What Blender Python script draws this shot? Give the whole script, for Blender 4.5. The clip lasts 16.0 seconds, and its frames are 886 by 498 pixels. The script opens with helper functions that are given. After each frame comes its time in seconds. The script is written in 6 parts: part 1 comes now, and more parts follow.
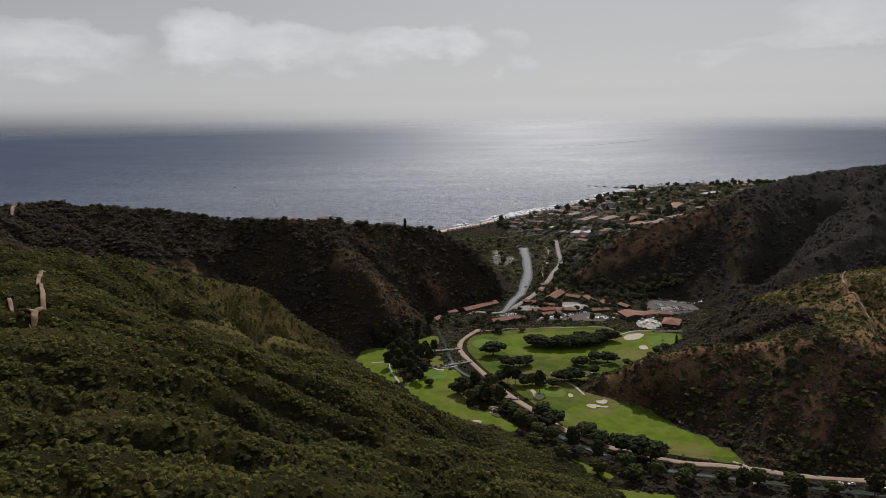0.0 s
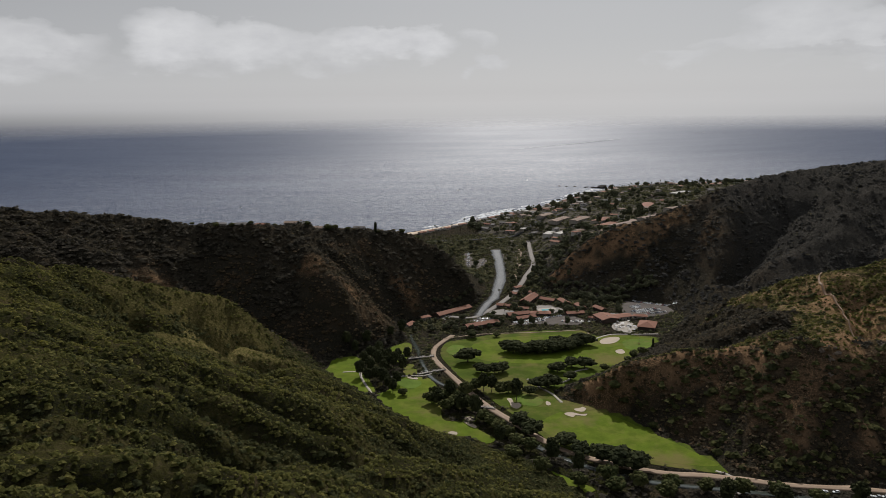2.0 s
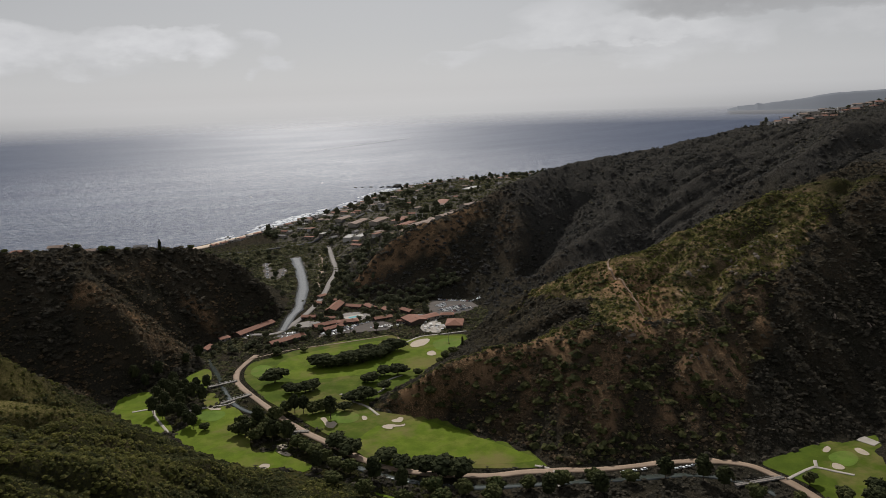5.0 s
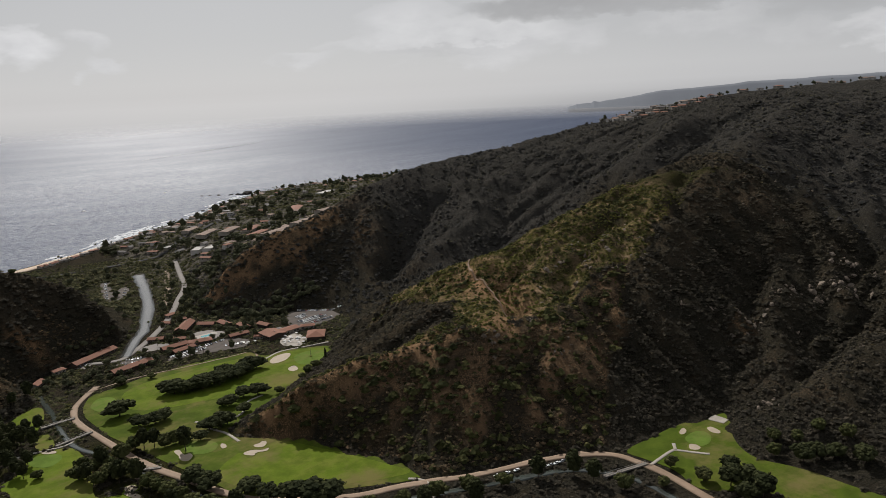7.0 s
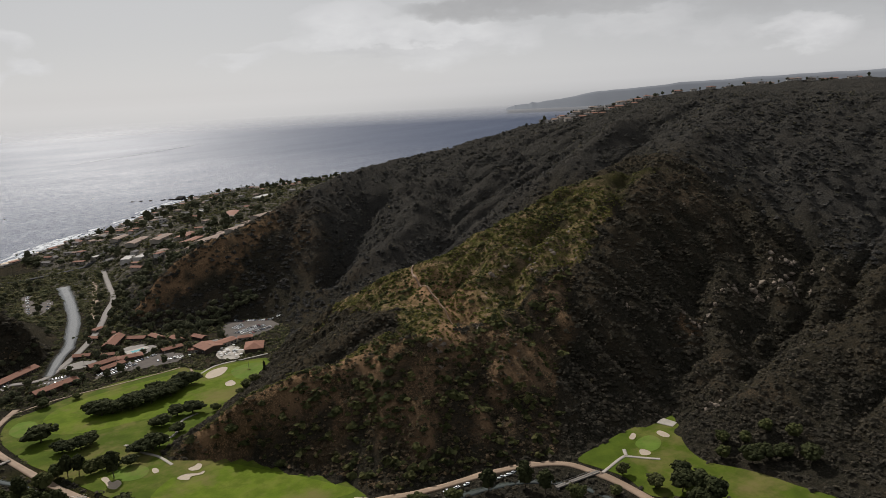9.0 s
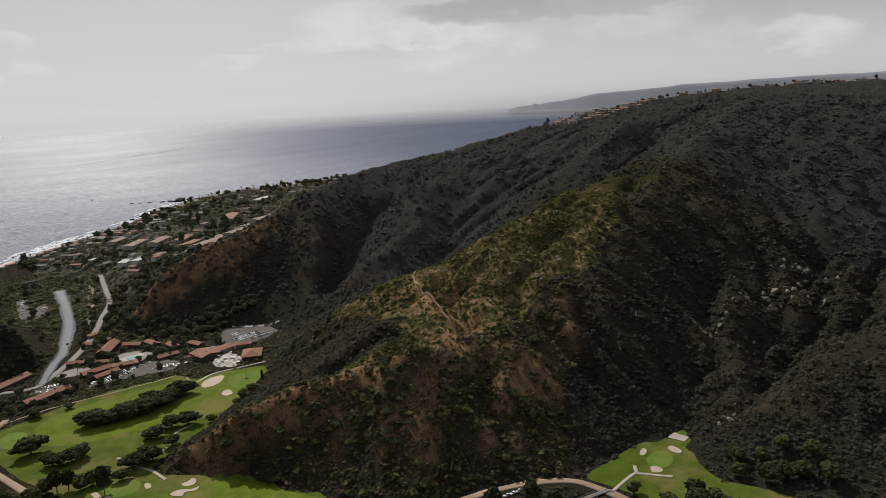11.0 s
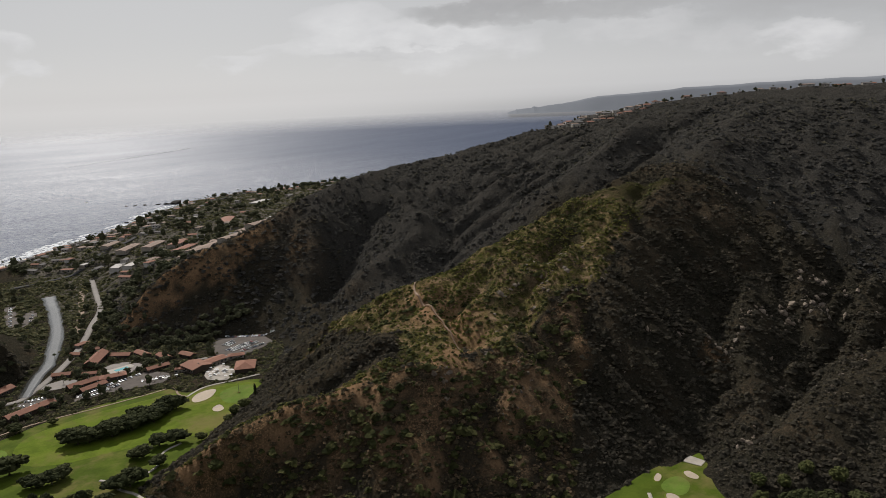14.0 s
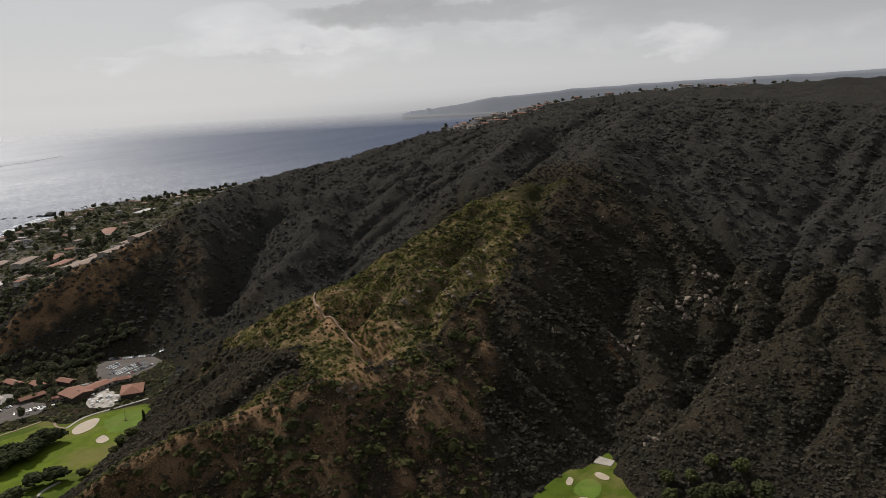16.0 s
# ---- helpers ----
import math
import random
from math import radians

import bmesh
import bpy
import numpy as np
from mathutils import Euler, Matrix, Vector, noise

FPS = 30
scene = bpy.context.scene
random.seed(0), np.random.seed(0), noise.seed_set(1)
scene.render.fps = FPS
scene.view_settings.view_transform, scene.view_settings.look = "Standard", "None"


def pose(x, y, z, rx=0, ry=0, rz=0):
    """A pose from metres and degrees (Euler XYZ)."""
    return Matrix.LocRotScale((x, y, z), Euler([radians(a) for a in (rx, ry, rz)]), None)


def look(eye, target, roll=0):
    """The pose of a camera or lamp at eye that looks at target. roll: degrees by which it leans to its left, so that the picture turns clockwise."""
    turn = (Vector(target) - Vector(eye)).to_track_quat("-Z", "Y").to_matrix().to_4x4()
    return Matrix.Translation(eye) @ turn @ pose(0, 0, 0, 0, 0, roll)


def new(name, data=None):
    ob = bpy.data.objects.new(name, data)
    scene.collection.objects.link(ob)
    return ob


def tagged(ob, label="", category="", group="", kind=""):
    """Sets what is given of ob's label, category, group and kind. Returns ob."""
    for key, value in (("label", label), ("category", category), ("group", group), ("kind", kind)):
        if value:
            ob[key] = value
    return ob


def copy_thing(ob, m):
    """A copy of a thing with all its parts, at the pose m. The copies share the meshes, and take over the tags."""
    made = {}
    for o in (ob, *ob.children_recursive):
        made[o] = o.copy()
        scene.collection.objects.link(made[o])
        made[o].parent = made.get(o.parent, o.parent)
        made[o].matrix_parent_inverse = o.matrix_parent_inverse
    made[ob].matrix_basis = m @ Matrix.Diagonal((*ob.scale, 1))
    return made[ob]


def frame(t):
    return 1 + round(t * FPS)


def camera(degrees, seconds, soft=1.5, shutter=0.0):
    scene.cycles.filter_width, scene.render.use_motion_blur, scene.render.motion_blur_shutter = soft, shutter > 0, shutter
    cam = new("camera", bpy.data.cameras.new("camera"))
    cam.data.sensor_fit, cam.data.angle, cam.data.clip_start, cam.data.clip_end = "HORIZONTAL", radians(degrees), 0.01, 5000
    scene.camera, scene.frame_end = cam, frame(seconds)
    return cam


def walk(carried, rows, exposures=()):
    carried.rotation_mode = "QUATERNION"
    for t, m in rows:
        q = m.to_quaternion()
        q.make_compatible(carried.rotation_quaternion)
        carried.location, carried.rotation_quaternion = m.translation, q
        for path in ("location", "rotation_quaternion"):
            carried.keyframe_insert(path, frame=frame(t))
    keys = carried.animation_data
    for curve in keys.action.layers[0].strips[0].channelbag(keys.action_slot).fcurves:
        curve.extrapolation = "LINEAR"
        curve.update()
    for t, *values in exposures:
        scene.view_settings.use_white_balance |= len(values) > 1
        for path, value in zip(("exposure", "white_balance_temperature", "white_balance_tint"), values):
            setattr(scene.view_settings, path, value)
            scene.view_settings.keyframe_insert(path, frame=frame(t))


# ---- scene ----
cam = camera(62.5, 16.0, 0.6)
walk(cam, [
    (0, pose(0.0, 0.0, 280.6, 78.57, 0.63, -1.65)),
    (0.5, pose(-0.4, 5.4, 280.7, 78.58, 0.63, -1.71)),
    (1, pose(-0.8, 10.7, 280.8, 78.59, 0.61, -1.75)),
    (1.5, pose(-1.2, 16.0, 280.9, 78.59, 0.61, -1.81)),
    (2, pose(-1.4, 21.2, 281.0, 78.56, 0.75, -4.06)),
    (2.5, pose(-1.5, 26.5, 281.1, 78.52, 0.95, -6.96)),
    (3, pose(-1.3, 31.7, 281.2, 78.48, 1.17, -9.62)),
    (3.5, pose(-0.8, 36.8, 281.3, 78.43, 1.36, -12.22)),
    (4, pose(-0.1, 41.9, 281.4, 78.37, 1.50, -14.85)),
    (6.5, pose(6.7, 65.8, 281.9, 78.01, 2.47, -28.79)),
    (7, pose(8.7, 70.2, 282.0, 77.91, 2.60, -31.80)),
    (7.5, pose(10.9, 74.5, 282.1, 77.81, 2.72, -34.80)),
    (8, pose(13.3, 78.6, 282.2, 77.74, 2.80, -36.65)),
    (8.5, pose(15.7, 82.7, 282.3, 77.76, 2.77, -36.57)),
    (9, pose(18.2, 86.9, 282.3, 77.78, 2.72, -36.52)),
    (11.5, pose(30.8, 108.2, 282.8, 77.92, 2.55, -36.43)),
    (12, pose(33.4, 112.6, 282.9, 77.94, 2.51, -36.45)),
    (12.5, pose(36.0, 117.0, 283.0, 77.97, 2.48, -36.46)),
    (13, pose(38.6, 121.4, 283.1, 78.00, 2.45, -36.47)),
    (13.5, pose(41.1, 125.6, 283.2, 78.01, 2.39, -36.49)),
    (14, pose(43.6, 129.9, 283.3, 78.05, 2.36, -36.51)),
    (14.5, pose(46.1, 134.1, 283.4, 78.07, 2.32, -36.54)),
    (15, pose(48.5, 138.2, 283.5, 78.10, 2.31, -36.57)),
    (15.5, pose(51.0, 142.3, 283.5, 78.04, 2.36, -38.90)),
    (16, pose(53.8, 146.1, 283.6, 77.84, 2.64, -44.71)),
], exposures=[(0, -0.08, 6360, 11), (4, -0.06, 6360, 11), (9, 0.12, 6440, 11), (16, 0.14, 6440, 11)])

# ---- light ----
SUN_AZ, SUN_EL = radians(10), radians(40)
SUN_DIR = Vector((math.sin(SUN_AZ) * math.cos(SUN_EL), math.cos(SUN_AZ) * math.cos(SUN_EL), math.sin(SUN_EL)))


def build_sky():
    w = bpy.data.worlds.new("world")
    scene.world = w
    w.use_nodes = True
    nt = w.node_tree
    nt.nodes.clear()


    def link(a, b):
        nt.links.new(a, b)

    def maths(op, a, b=None):
        n = nt.nodes.new("ShaderNodeMath")
        n.operation = op
        n.use_clamp = False
        for i, v in enumerate((a, b)):
            if v is None:
                continue
            if isinstance(v, (int, float)):
                n.inputs[i].default_value = v
            else:
                link(v, n.inputs[i])
        return n.outputs[0]

    def ramp(fac, stops):
        n = nt.nodes.new("ShaderNodeValToRGB")
        el = n.color_ramp.elements
        while len(el) < len(stops):
            el.new(0.5)
        for e, (p, c) in zip(el, stops):
            e.position, e.color = p, (c if len(c) == 4 else (*c, 1))
        link(fac, n.inputs[0])
        return n.outputs[0]

    def mix(fac, a, b):
        n = nt.nodes.new("ShaderNodeMix")
        n.data_type = "RGBA"
        if isinstance(fac, (int, float)):
            n.inputs[0].default_value = fac
        else:
            link(fac, n.inputs[0])
        for s, v in ((6, a), (7, b)):
            if isinstance(v, tuple):
                n.inputs[s].default_value = (*v, 1)
            else:
                link(v, n.inputs[s])
        return n.outputs[2]

    co = nt.nodes.new("ShaderNodeTexCoord")
    sep = nt.nodes.new("ShaderNodeSeparateXYZ")
    link(co.outputs["Generated"], sep.inputs[0])
    z = sep.outputs[2]
    # clear sky above the cloud
    sky = nt.nodes.new("ShaderNodeTexSky")
    sky.sky_type, sky.sun_disc = "NISHITA", False
    sky.sun_elevation, sky.sun_rotation = SUN_EL, SUN_AZ
    blue = nt.nodes.new("ShaderNodeVectorMath")
    blue.operation = "SCALE"
    blue.inputs[3].default_value = 0.075
    link(sky.outputs[0], blue.inputs[0])
    # veil of high cloud, brightest low under the sun, and sea haze at the horizon
    up = maths("MULTIPLY_ADD", z, 4.0)
    nt.nodes[-1].inputs[2].default_value = 0.2
    veil = ramp(up, [(0.095, (0.10, 0.108, 0.135)), (0.115, (0.14, 0.147, 0.17)), (0.14, (0.235, 0.24, 0.25)), (0.175, (0.38, 0.383, 0.39)), (0.22, (0.475, 0.478, 0.483)), (0.30, (0.49, 0.493, 0.497)),
                     (0.50, (0.41, 0.413, 0.418)), (0.68, (0.375, 0.378, 0.384)), (1.0, (0.36, 0.375, 0.40))])
    az = nt.nodes.new("ShaderNodeVectorMath")
    az.operation = "DOT_PRODUCT"
    az.inputs[1].default_value = (math.sin(radians(18)), math.cos(radians(18)), 0.05)
    link(co.outputs["Generated"], az.inputs[0])
    low = nt.nodes.new("ShaderNodeVectorMath")
    low.operation = "DOT_PRODUCT"
    low.inputs[1].default_value = (math.sin(radians(12)), math.cos(radians(12)), 0.0)
    link(co.outputs["Generated"], low.inputs[0])
    haze = maths("POWER", maths("MAXIMUM", low.outputs["Value"], 0.0), 8.0)
    veil = mix(maths("MULTIPLY", maths("MULTIPLY", haze, 0.8), ramp(up, [(0.19, (1, 1, 1)), (0.24, (0, 0, 0))])), veil, (0.58, 0.58, 0.58))
    glow = maths("POWER", maths("MAXIMUM", az.outputs["Value"], 0.0), 4.0)
    veil = mix(maths("MULTIPLY", glow, 0.66), veil, (0.60, 0.60, 0.597))
    base = mix(0.95, blue.outputs[0], veil)
    # cumulus banks: crisp lumpy tops that stand at their own height along the horizon, bases lost in the haze
    azimuth = maths("MULTIPLY", maths("ARCTAN2", sep.outputs[0], sep.outputs[1]), 57.2958)
    rise = maths("MULTIPLY", z, 57.2958)
    flat = nt.nodes.new("ShaderNodeCombineXYZ")
    link(maths("MULTIPLY", azimuth, 0.11), flat.inputs[0])
    link(maths("MULTIPLY", rise, 0.24), flat.inputs[1])

    def noise(scale, detail, rough):
        n = nt.nodes.new("ShaderNodeTexNoise")
        n.inputs["Scale"].default_value, n.inputs["Detail"].default_value, n.inputs["Roughness"].default_value = scale, detail, rough
        link(flat.outputs[0], n.inputs["Vector"])
        return n.outputs[0]

    # cloud banks and puffs: azimuth, elevation, half width and half height in degrees, density, brightness
    PUFFS = [
        (-60, 4.6, 16, 1.6, 0.6, 0.58), (-32, 4.2, 6.5, 1.6, 0.85, 0.64), (-25, 4.3, 5.0, 1.4, 0.85, 0.65), (-22, 2.9, 7, 0.6, 0.35, 0.56),
        (-15.6, 5.1, 4.0, 1.5, 0.95, 0.69), (-10.5, 4.7, 4.5, 1.3, 0.9, 0.67), (-5.5, 4.3, 5.0, 1.0, 0.75, 0.65), (-1.0, 4.7, 3.6, 0.9, 0.9, 0.68), (2.8, 4.6, 2.2, 0.9, 0.9, 0.68),
        (-13, 2.7, 5, 0.45, 0.45, 0.59), (-3.5, 2.8, 4, 0.4, 0.45, 0.60), (6.8, 4.9, 1.7, 0.7, 0.7, 0.64), (7.4, 2.9, 1.9, 0.42, 0.7, 0.64),
        (21.3, 3.05, 2.4, 0.42, 0.5, 0.66), (25, 3.9, 3.0, 0.5, 0.4, 0.65), (29.5, 5.4, 4.5, 1.5, 0.6, 0.68), (36, 4.5, 5.5, 1.5, 0.7, 0.66), (41.5, 3.8, 3.6, 0.8, 0.6, 0.62),
        (51, 4.6, 5.0, 0.8, 0.55, 0.57), (57, 3.4, 5.0, 0.7, 0.5, 0.55), (62.7, 3.3, 3.6, 0.95, 0.9, 0.62), (68.5, 2.6, 3.4, 0.5, 0.5, 0.52), (75, 3.2, 3.0, 0.9, 0.6, 0.50), (95, 4.0, 12, 1.2, 0.5, 0.48),
        (40, 6.3, 6.5, 0.75, 0.7, 0.36), (48, 5.9, 7.0, 0.5, 0.6, 0.38), (33, 3.2, 7, 0.35, 0.3, 0.47), (60, 6.2, 9, 1.0, 0.5, 0.37), (72, 5.6, 9, 1.2, 0.4, 0.38),
    ]

    def madd(a, b, c, clamp=False):
        n = nt.nodes.new("ShaderNodeMath")
        n.operation, n.use_clamp = "MULTIPLY_ADD", clamp
        link(a, n.inputs[0])
        n.inputs[1].default_value, n.inputs[2].default_value = b, c
        return n.outputs[0]

    rolls = noise(1.7, 4, 0.45)
    billow = noise(3.6, 8, 0.55)
    swept_az = maths("ADD", azimuth, maths("ADD", madd(rolls, 5.0, -2.5), madd(billow, 2.0, -1.0)))
    swept_el = maths("ADD", rise, maths("ADD", madd(billow, 2.4, -1.2), madd(rolls, 1.8, -0.9)))
    colour = base
    for a, e, w, h, dense, tone in PUFFS:
        u = madd(swept_az, 1 / w, -a / w)
        v = madd(swept_el, 1 / h, -e / h)
        v = maths("MAXIMUM", v, madd(v, -0.5, 0.0))
        far = maths("ADD", maths("MULTIPLY", u, u), maths("MULTIPLY", v, v))
        cover = madd(far, -1.35, 1.35, True)
        shade = ramp(billow, [(0.32, (tone * 0.88, tone * 0.88, tone * 0.885)), (0.68, (tone * 1.03, tone * 1.03, tone * 1.025))])
        colour = mix(madd(cover, dense, 0.0), colour, shade)
    bg = nt.nodes.new("ShaderNodeBackground")
    bg.inputs[1].default_value = 1.0
    link(colour, bg.inputs[0])
    out = nt.nodes.new("ShaderNodeOutputWorld")
    link(bg.outputs[0], out.inputs[0])


build_sky()
sun_lamp = new("sun", bpy.data.lights.new("sun", "SUN"))
sun_lamp.data.energy, sun_lamp.data.angle, sun_lamp.data.color = 4.0, radians(0.8), (1.0, 0.96, 0.89)
sun_lamp.matrix_world = look(SUN_DIR * 800, (0, 0, 0))


# ---- materials ----
class Mat:
    """A node material under construction: a Principled surface with procedural colour, grain and bump."""

    def __init__(self, name, roughness=0.85, specular=0.25, metallic=0.0):
        self.m = bpy.data.materials.new(name)
        self.m.use_nodes = True
        self.nt = self.m.node_tree
        self.p = self.nt.nodes["Principled BSDF"]
        self.p.inputs["Roughness"].default_value = roughness
        self.p.inputs["Specular IOR Level"].default_value = specular
        self.p.inputs["Metallic"].default_value = metallic
        self.pos = self.nt.nodes.new("ShaderNodeNewGeometry").outputs["Position"]

    def link(self, a, b):
        self.nt.links.new(a, b)

    def noise(self, scale, detail=4, rough=0.55, vector=None, stretch=None):
        n = self.nt.nodes.new("ShaderNodeTexNoise")
        n.inputs["Scale"].default_value, n.inputs["Detail"].default_value, n.inputs["Roughness"].default_value = scale, detail, rough
        v = vector or self.pos
        if stretch:
            mp = self.nt.nodes.new("ShaderNodeMapping")
            mp.inputs["Scale"].default_value = stretch
            self.link(v, mp.inputs[0])
            v = mp.outputs[0]
        self.link(v, n.inputs["Vector"])
        return n.outputs[0]

    def ramp(self, fac, stops):
        n = self.nt.nodes.new("ShaderNodeValToRGB")
        el = n.color_ramp.elements
        while len(el) < len(stops):
            el.new(0.5)
        for e, (p, c) in zip(el, stops):
            if isinstance(c, (int, float)):
                c = (c, c, c)
            e.position, e.color = p, (*c, 1)
        self.link(fac, n.inputs[0])
        return n.outputs[0]

    def mix(self, fac, a, b, blend="MIX"):
        n = self.nt.nodes.new("ShaderNodeMix")
        n.data_type, n.blend_type = "RGBA", blend
        for s, v in ((0, fac), (6, a), (7, b)):
            if isinstance(v, (int, float)):
                n.inputs[s].default_value = v
            elif isinstance(v, tuple):
                n.inputs[s].default_value = (*v, 1)
            else:
                self.link(v, n.inputs[s])
        return n.outputs[2]

    def island(self):
        return self.nt.nodes.new("ShaderNodeNewGeometry").outputs["Random Per Island"]

    def object_random(self):
        return self.nt.nodes.new("ShaderNodeObjectInfo").outputs["Random"]

    def attribute(self, name):
        n = self.nt.nodes.new("ShaderNodeAttribute")
        n.attribute_name = name
        return n.outputs["Fac"]

    def colour(self, c):
        if isinstance(c, tuple):
            self.p.inputs["Base Color"].default_value = (*c, 1)
        else:
            self.link(c, self.p.inputs["Base Color"])
        return self

    def bump(self, height, strength=0.3, distance=0.2):
        n = self.nt.nodes.new("ShaderNodeBump")
        n.inputs["Strength"].default_value, n.inputs["Distance"].default_value = strength, distance
        self.link(height, n.inputs["Height"])
        self.link(n.outputs[0], self.p.inputs["Normal"])
        return self


def plain(name, c, c2=None, scale=1.0, roughness=0.8, specular=0.25, metallic=0.0, bump=0.15):
    """Two tones of one colour, mottled at a coarse and a fine scale, with a fine bump."""
    m = Mat(name, roughness, specular, metallic)
    c2 = c2 or tuple(v * 0.7 for v in c)
    coarse = m.ramp(m.noise(scale * 0.15, 4), [(0.35, 0.0), (0.65, 1.0)])
    fine = m.noise(scale, 5, 0.6)
    mid = m.mix(coarse, c, c2)
    col = m.mix(m.ramp(fine, [(0.3, 0.0), (0.7, 0.45)]), mid, tuple(v * 0.75 for v in c2))
    m.colour(col)
    m.bump(fine, bump, 0.15)
    return m.m


def canopy(m, scale):
    """Ragged clumps: their swell, and a tone that changes from clump to clump."""
    swell = m.ramp(m.noise(scale * 1.9, 5, 0.7), [(0.36, 0.0), (0.64, 1.0)])
    tone = m.ramp(m.noise(scale * 1.3, 6, 0.75), [(0.32, 0.0), (0.68, 1.0)])
    return swell, tone


def soil_material():
    m = Mat("hillside_soil", 1.0, 0.0)
    bare = m.ramp(m.noise(0.012, 5, 0.6), [(0.38, (0.10, 0.074, 0.046)), (0.52, (0.155, 0.105, 0.064)), (0.66, (0.22, 0.145, 0.09))])
    grit = m.noise(0.9, 6, 0.7)
    bare = m.mix(m.ramp(grit, [(0.35, 0.0), (0.7, 0.6)]), bare, (0.05, 0.043, 0.028))
    swell, tone = canopy(m, 0.42)
    green = m.ramp(m.noise(0.006, 3, 0.5), [(0.4, 0.0), (0.6, 1.0)])
    bush = m.ramp(tone, [(0.0, (0.022, 0.021, 0.016)), (0.45, (0.038, 0.034, 0.025)), (0.8, (0.062, 0.052, 0.038)), (1.0, (0.105, 0.082, 0.060))])
    bush = m.mix(m.attribute("lush"), bush, m.ramp(tone, [(0.0, (0.020, 0.022, 0.008)), (0.5, (0.036, 0.037, 0.012)), (1.0, (0.070, 0.062, 0.024))]))
    # far slopes: haze painted in as lighter, greyer scrub tones
    bush = m.mix(m.attribute("far_haze"), bush, m.ramp(tone, [(0.0, (0.030, 0.029, 0.027)), (0.5, (0.050, 0.047, 0.042)), (1.0, (0.088, 0.079, 0.068))]))
    thin = m.ramp(m.noise(0.045, 5, 0.6), [(0.40, 0.0), (0.60, 0.9)])
    thin = m.mix(m.attribute("dry"), m.ramp(m.noise(0.06, 5, 0.6), [(0.56, 0.0), (0.70, 0.5)]), thin)
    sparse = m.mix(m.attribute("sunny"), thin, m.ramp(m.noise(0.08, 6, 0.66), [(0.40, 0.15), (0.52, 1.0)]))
    # tan and straw tones of the open top, raised as painted sunlight
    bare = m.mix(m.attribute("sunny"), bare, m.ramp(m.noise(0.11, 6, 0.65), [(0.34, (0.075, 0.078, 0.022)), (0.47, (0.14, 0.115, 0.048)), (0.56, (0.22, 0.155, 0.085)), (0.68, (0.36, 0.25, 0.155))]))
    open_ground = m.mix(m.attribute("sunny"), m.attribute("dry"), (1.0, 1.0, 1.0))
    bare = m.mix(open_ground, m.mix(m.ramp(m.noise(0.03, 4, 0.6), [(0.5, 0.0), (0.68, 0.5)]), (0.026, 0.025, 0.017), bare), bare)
    edge = m.ramp(swell, [(0.2, 0.0), (0.5, 1.0)])
    cover = m.mix(sparse, edge, (0.0, 0.0, 0.0))
    cover = m.mix(m.attribute("far_haze"), cover, m.ramp(swell, [(0.1, 0.45), (0.5, 1.0)]))
    col = m.mix(cover, bare, bush)
    col = m.mix(m.attribute("red"), col, m.mix(cover, (0.33, 0.20, 0.11), (0.115, 0.078, 0.043)))
    # town ground, lightened to imitate haze
    col = m.mix(m.attribute("town"), col, m.ramp(m.noise(0.05, 5, 0.7), [(0.35, (0.052, 0.056, 0.036)), (0.5, (0.11, 0.098, 0.078)), (0.7, (0.19, 0.168, 0.145))]))
    straw = m.ramp(m.noise(0.5, 6, 0.7), [(0.36, (0.075, 0.070, 0.022)), (0.5, (0.15, 0.128, 0.046)), (0.66, (0.27, 0.21, 0.10))])
    col = m.mix(m.attribute("straw"), col, straw)
    m.colour(col)
    rise = m.mix(0.3, swell, m.noise(0.7, 7, 0.75))
    m.bump(rise, 1.0, 1.5)
    return m.m


def see_through(m, col, share=0.38):
    """Thin leaves: part of the light that falls on their back comes out in front, warmer."""
    back = m.nt.nodes.new("ShaderNodeBsdfTranslucent")
    m.link(m.mix(1.0, col, (1.75, 1.7, 1.2), "MULTIPLY"), back.inputs[0])
    both = m.nt.nodes.new("ShaderNodeMixShader")
    both.inputs[0].default_value = share
    m.link(m.p.outputs[0], both.inputs[1])
    m.link(back.outputs[0], both.inputs[2])
    m.link(both.outputs[0], m.nt.nodes["Material Output"].inputs[0])
    return m.m


def shrub_material(name, tones, sun_tone):
    m = Mat(name, 0.9, 0.03)
    each = m.mix(0.45, m.island(), m.ramp(m.noise(0.33, 1, 0.5), [(0.3, 0.0), (0.7, 1.0)]))
    each = m.ramp(each, [(0.12 + 0.76 * i / (len(tones) - 1), c) for i, c in enumerate(tones)])
    patch = m.ramp(m.noise(0.03, 6, 0.65), [(0.45, 0.0), (0.62, 0.8)])
    col = m.mix(patch, each, m.mix(0.45, each, sun_tone))
    leaf = m.noise(2.6, 4, 0.7)
    col = m.mix(m.ramp(leaf, [(0.42, 0.0), (0.66, 0.55)]), col, tuple(v * 0.5 for v in tones[0]))
    m.colour(col)
    m.bump(leaf, 0.8, 0.6)
    return see_through(m, col)


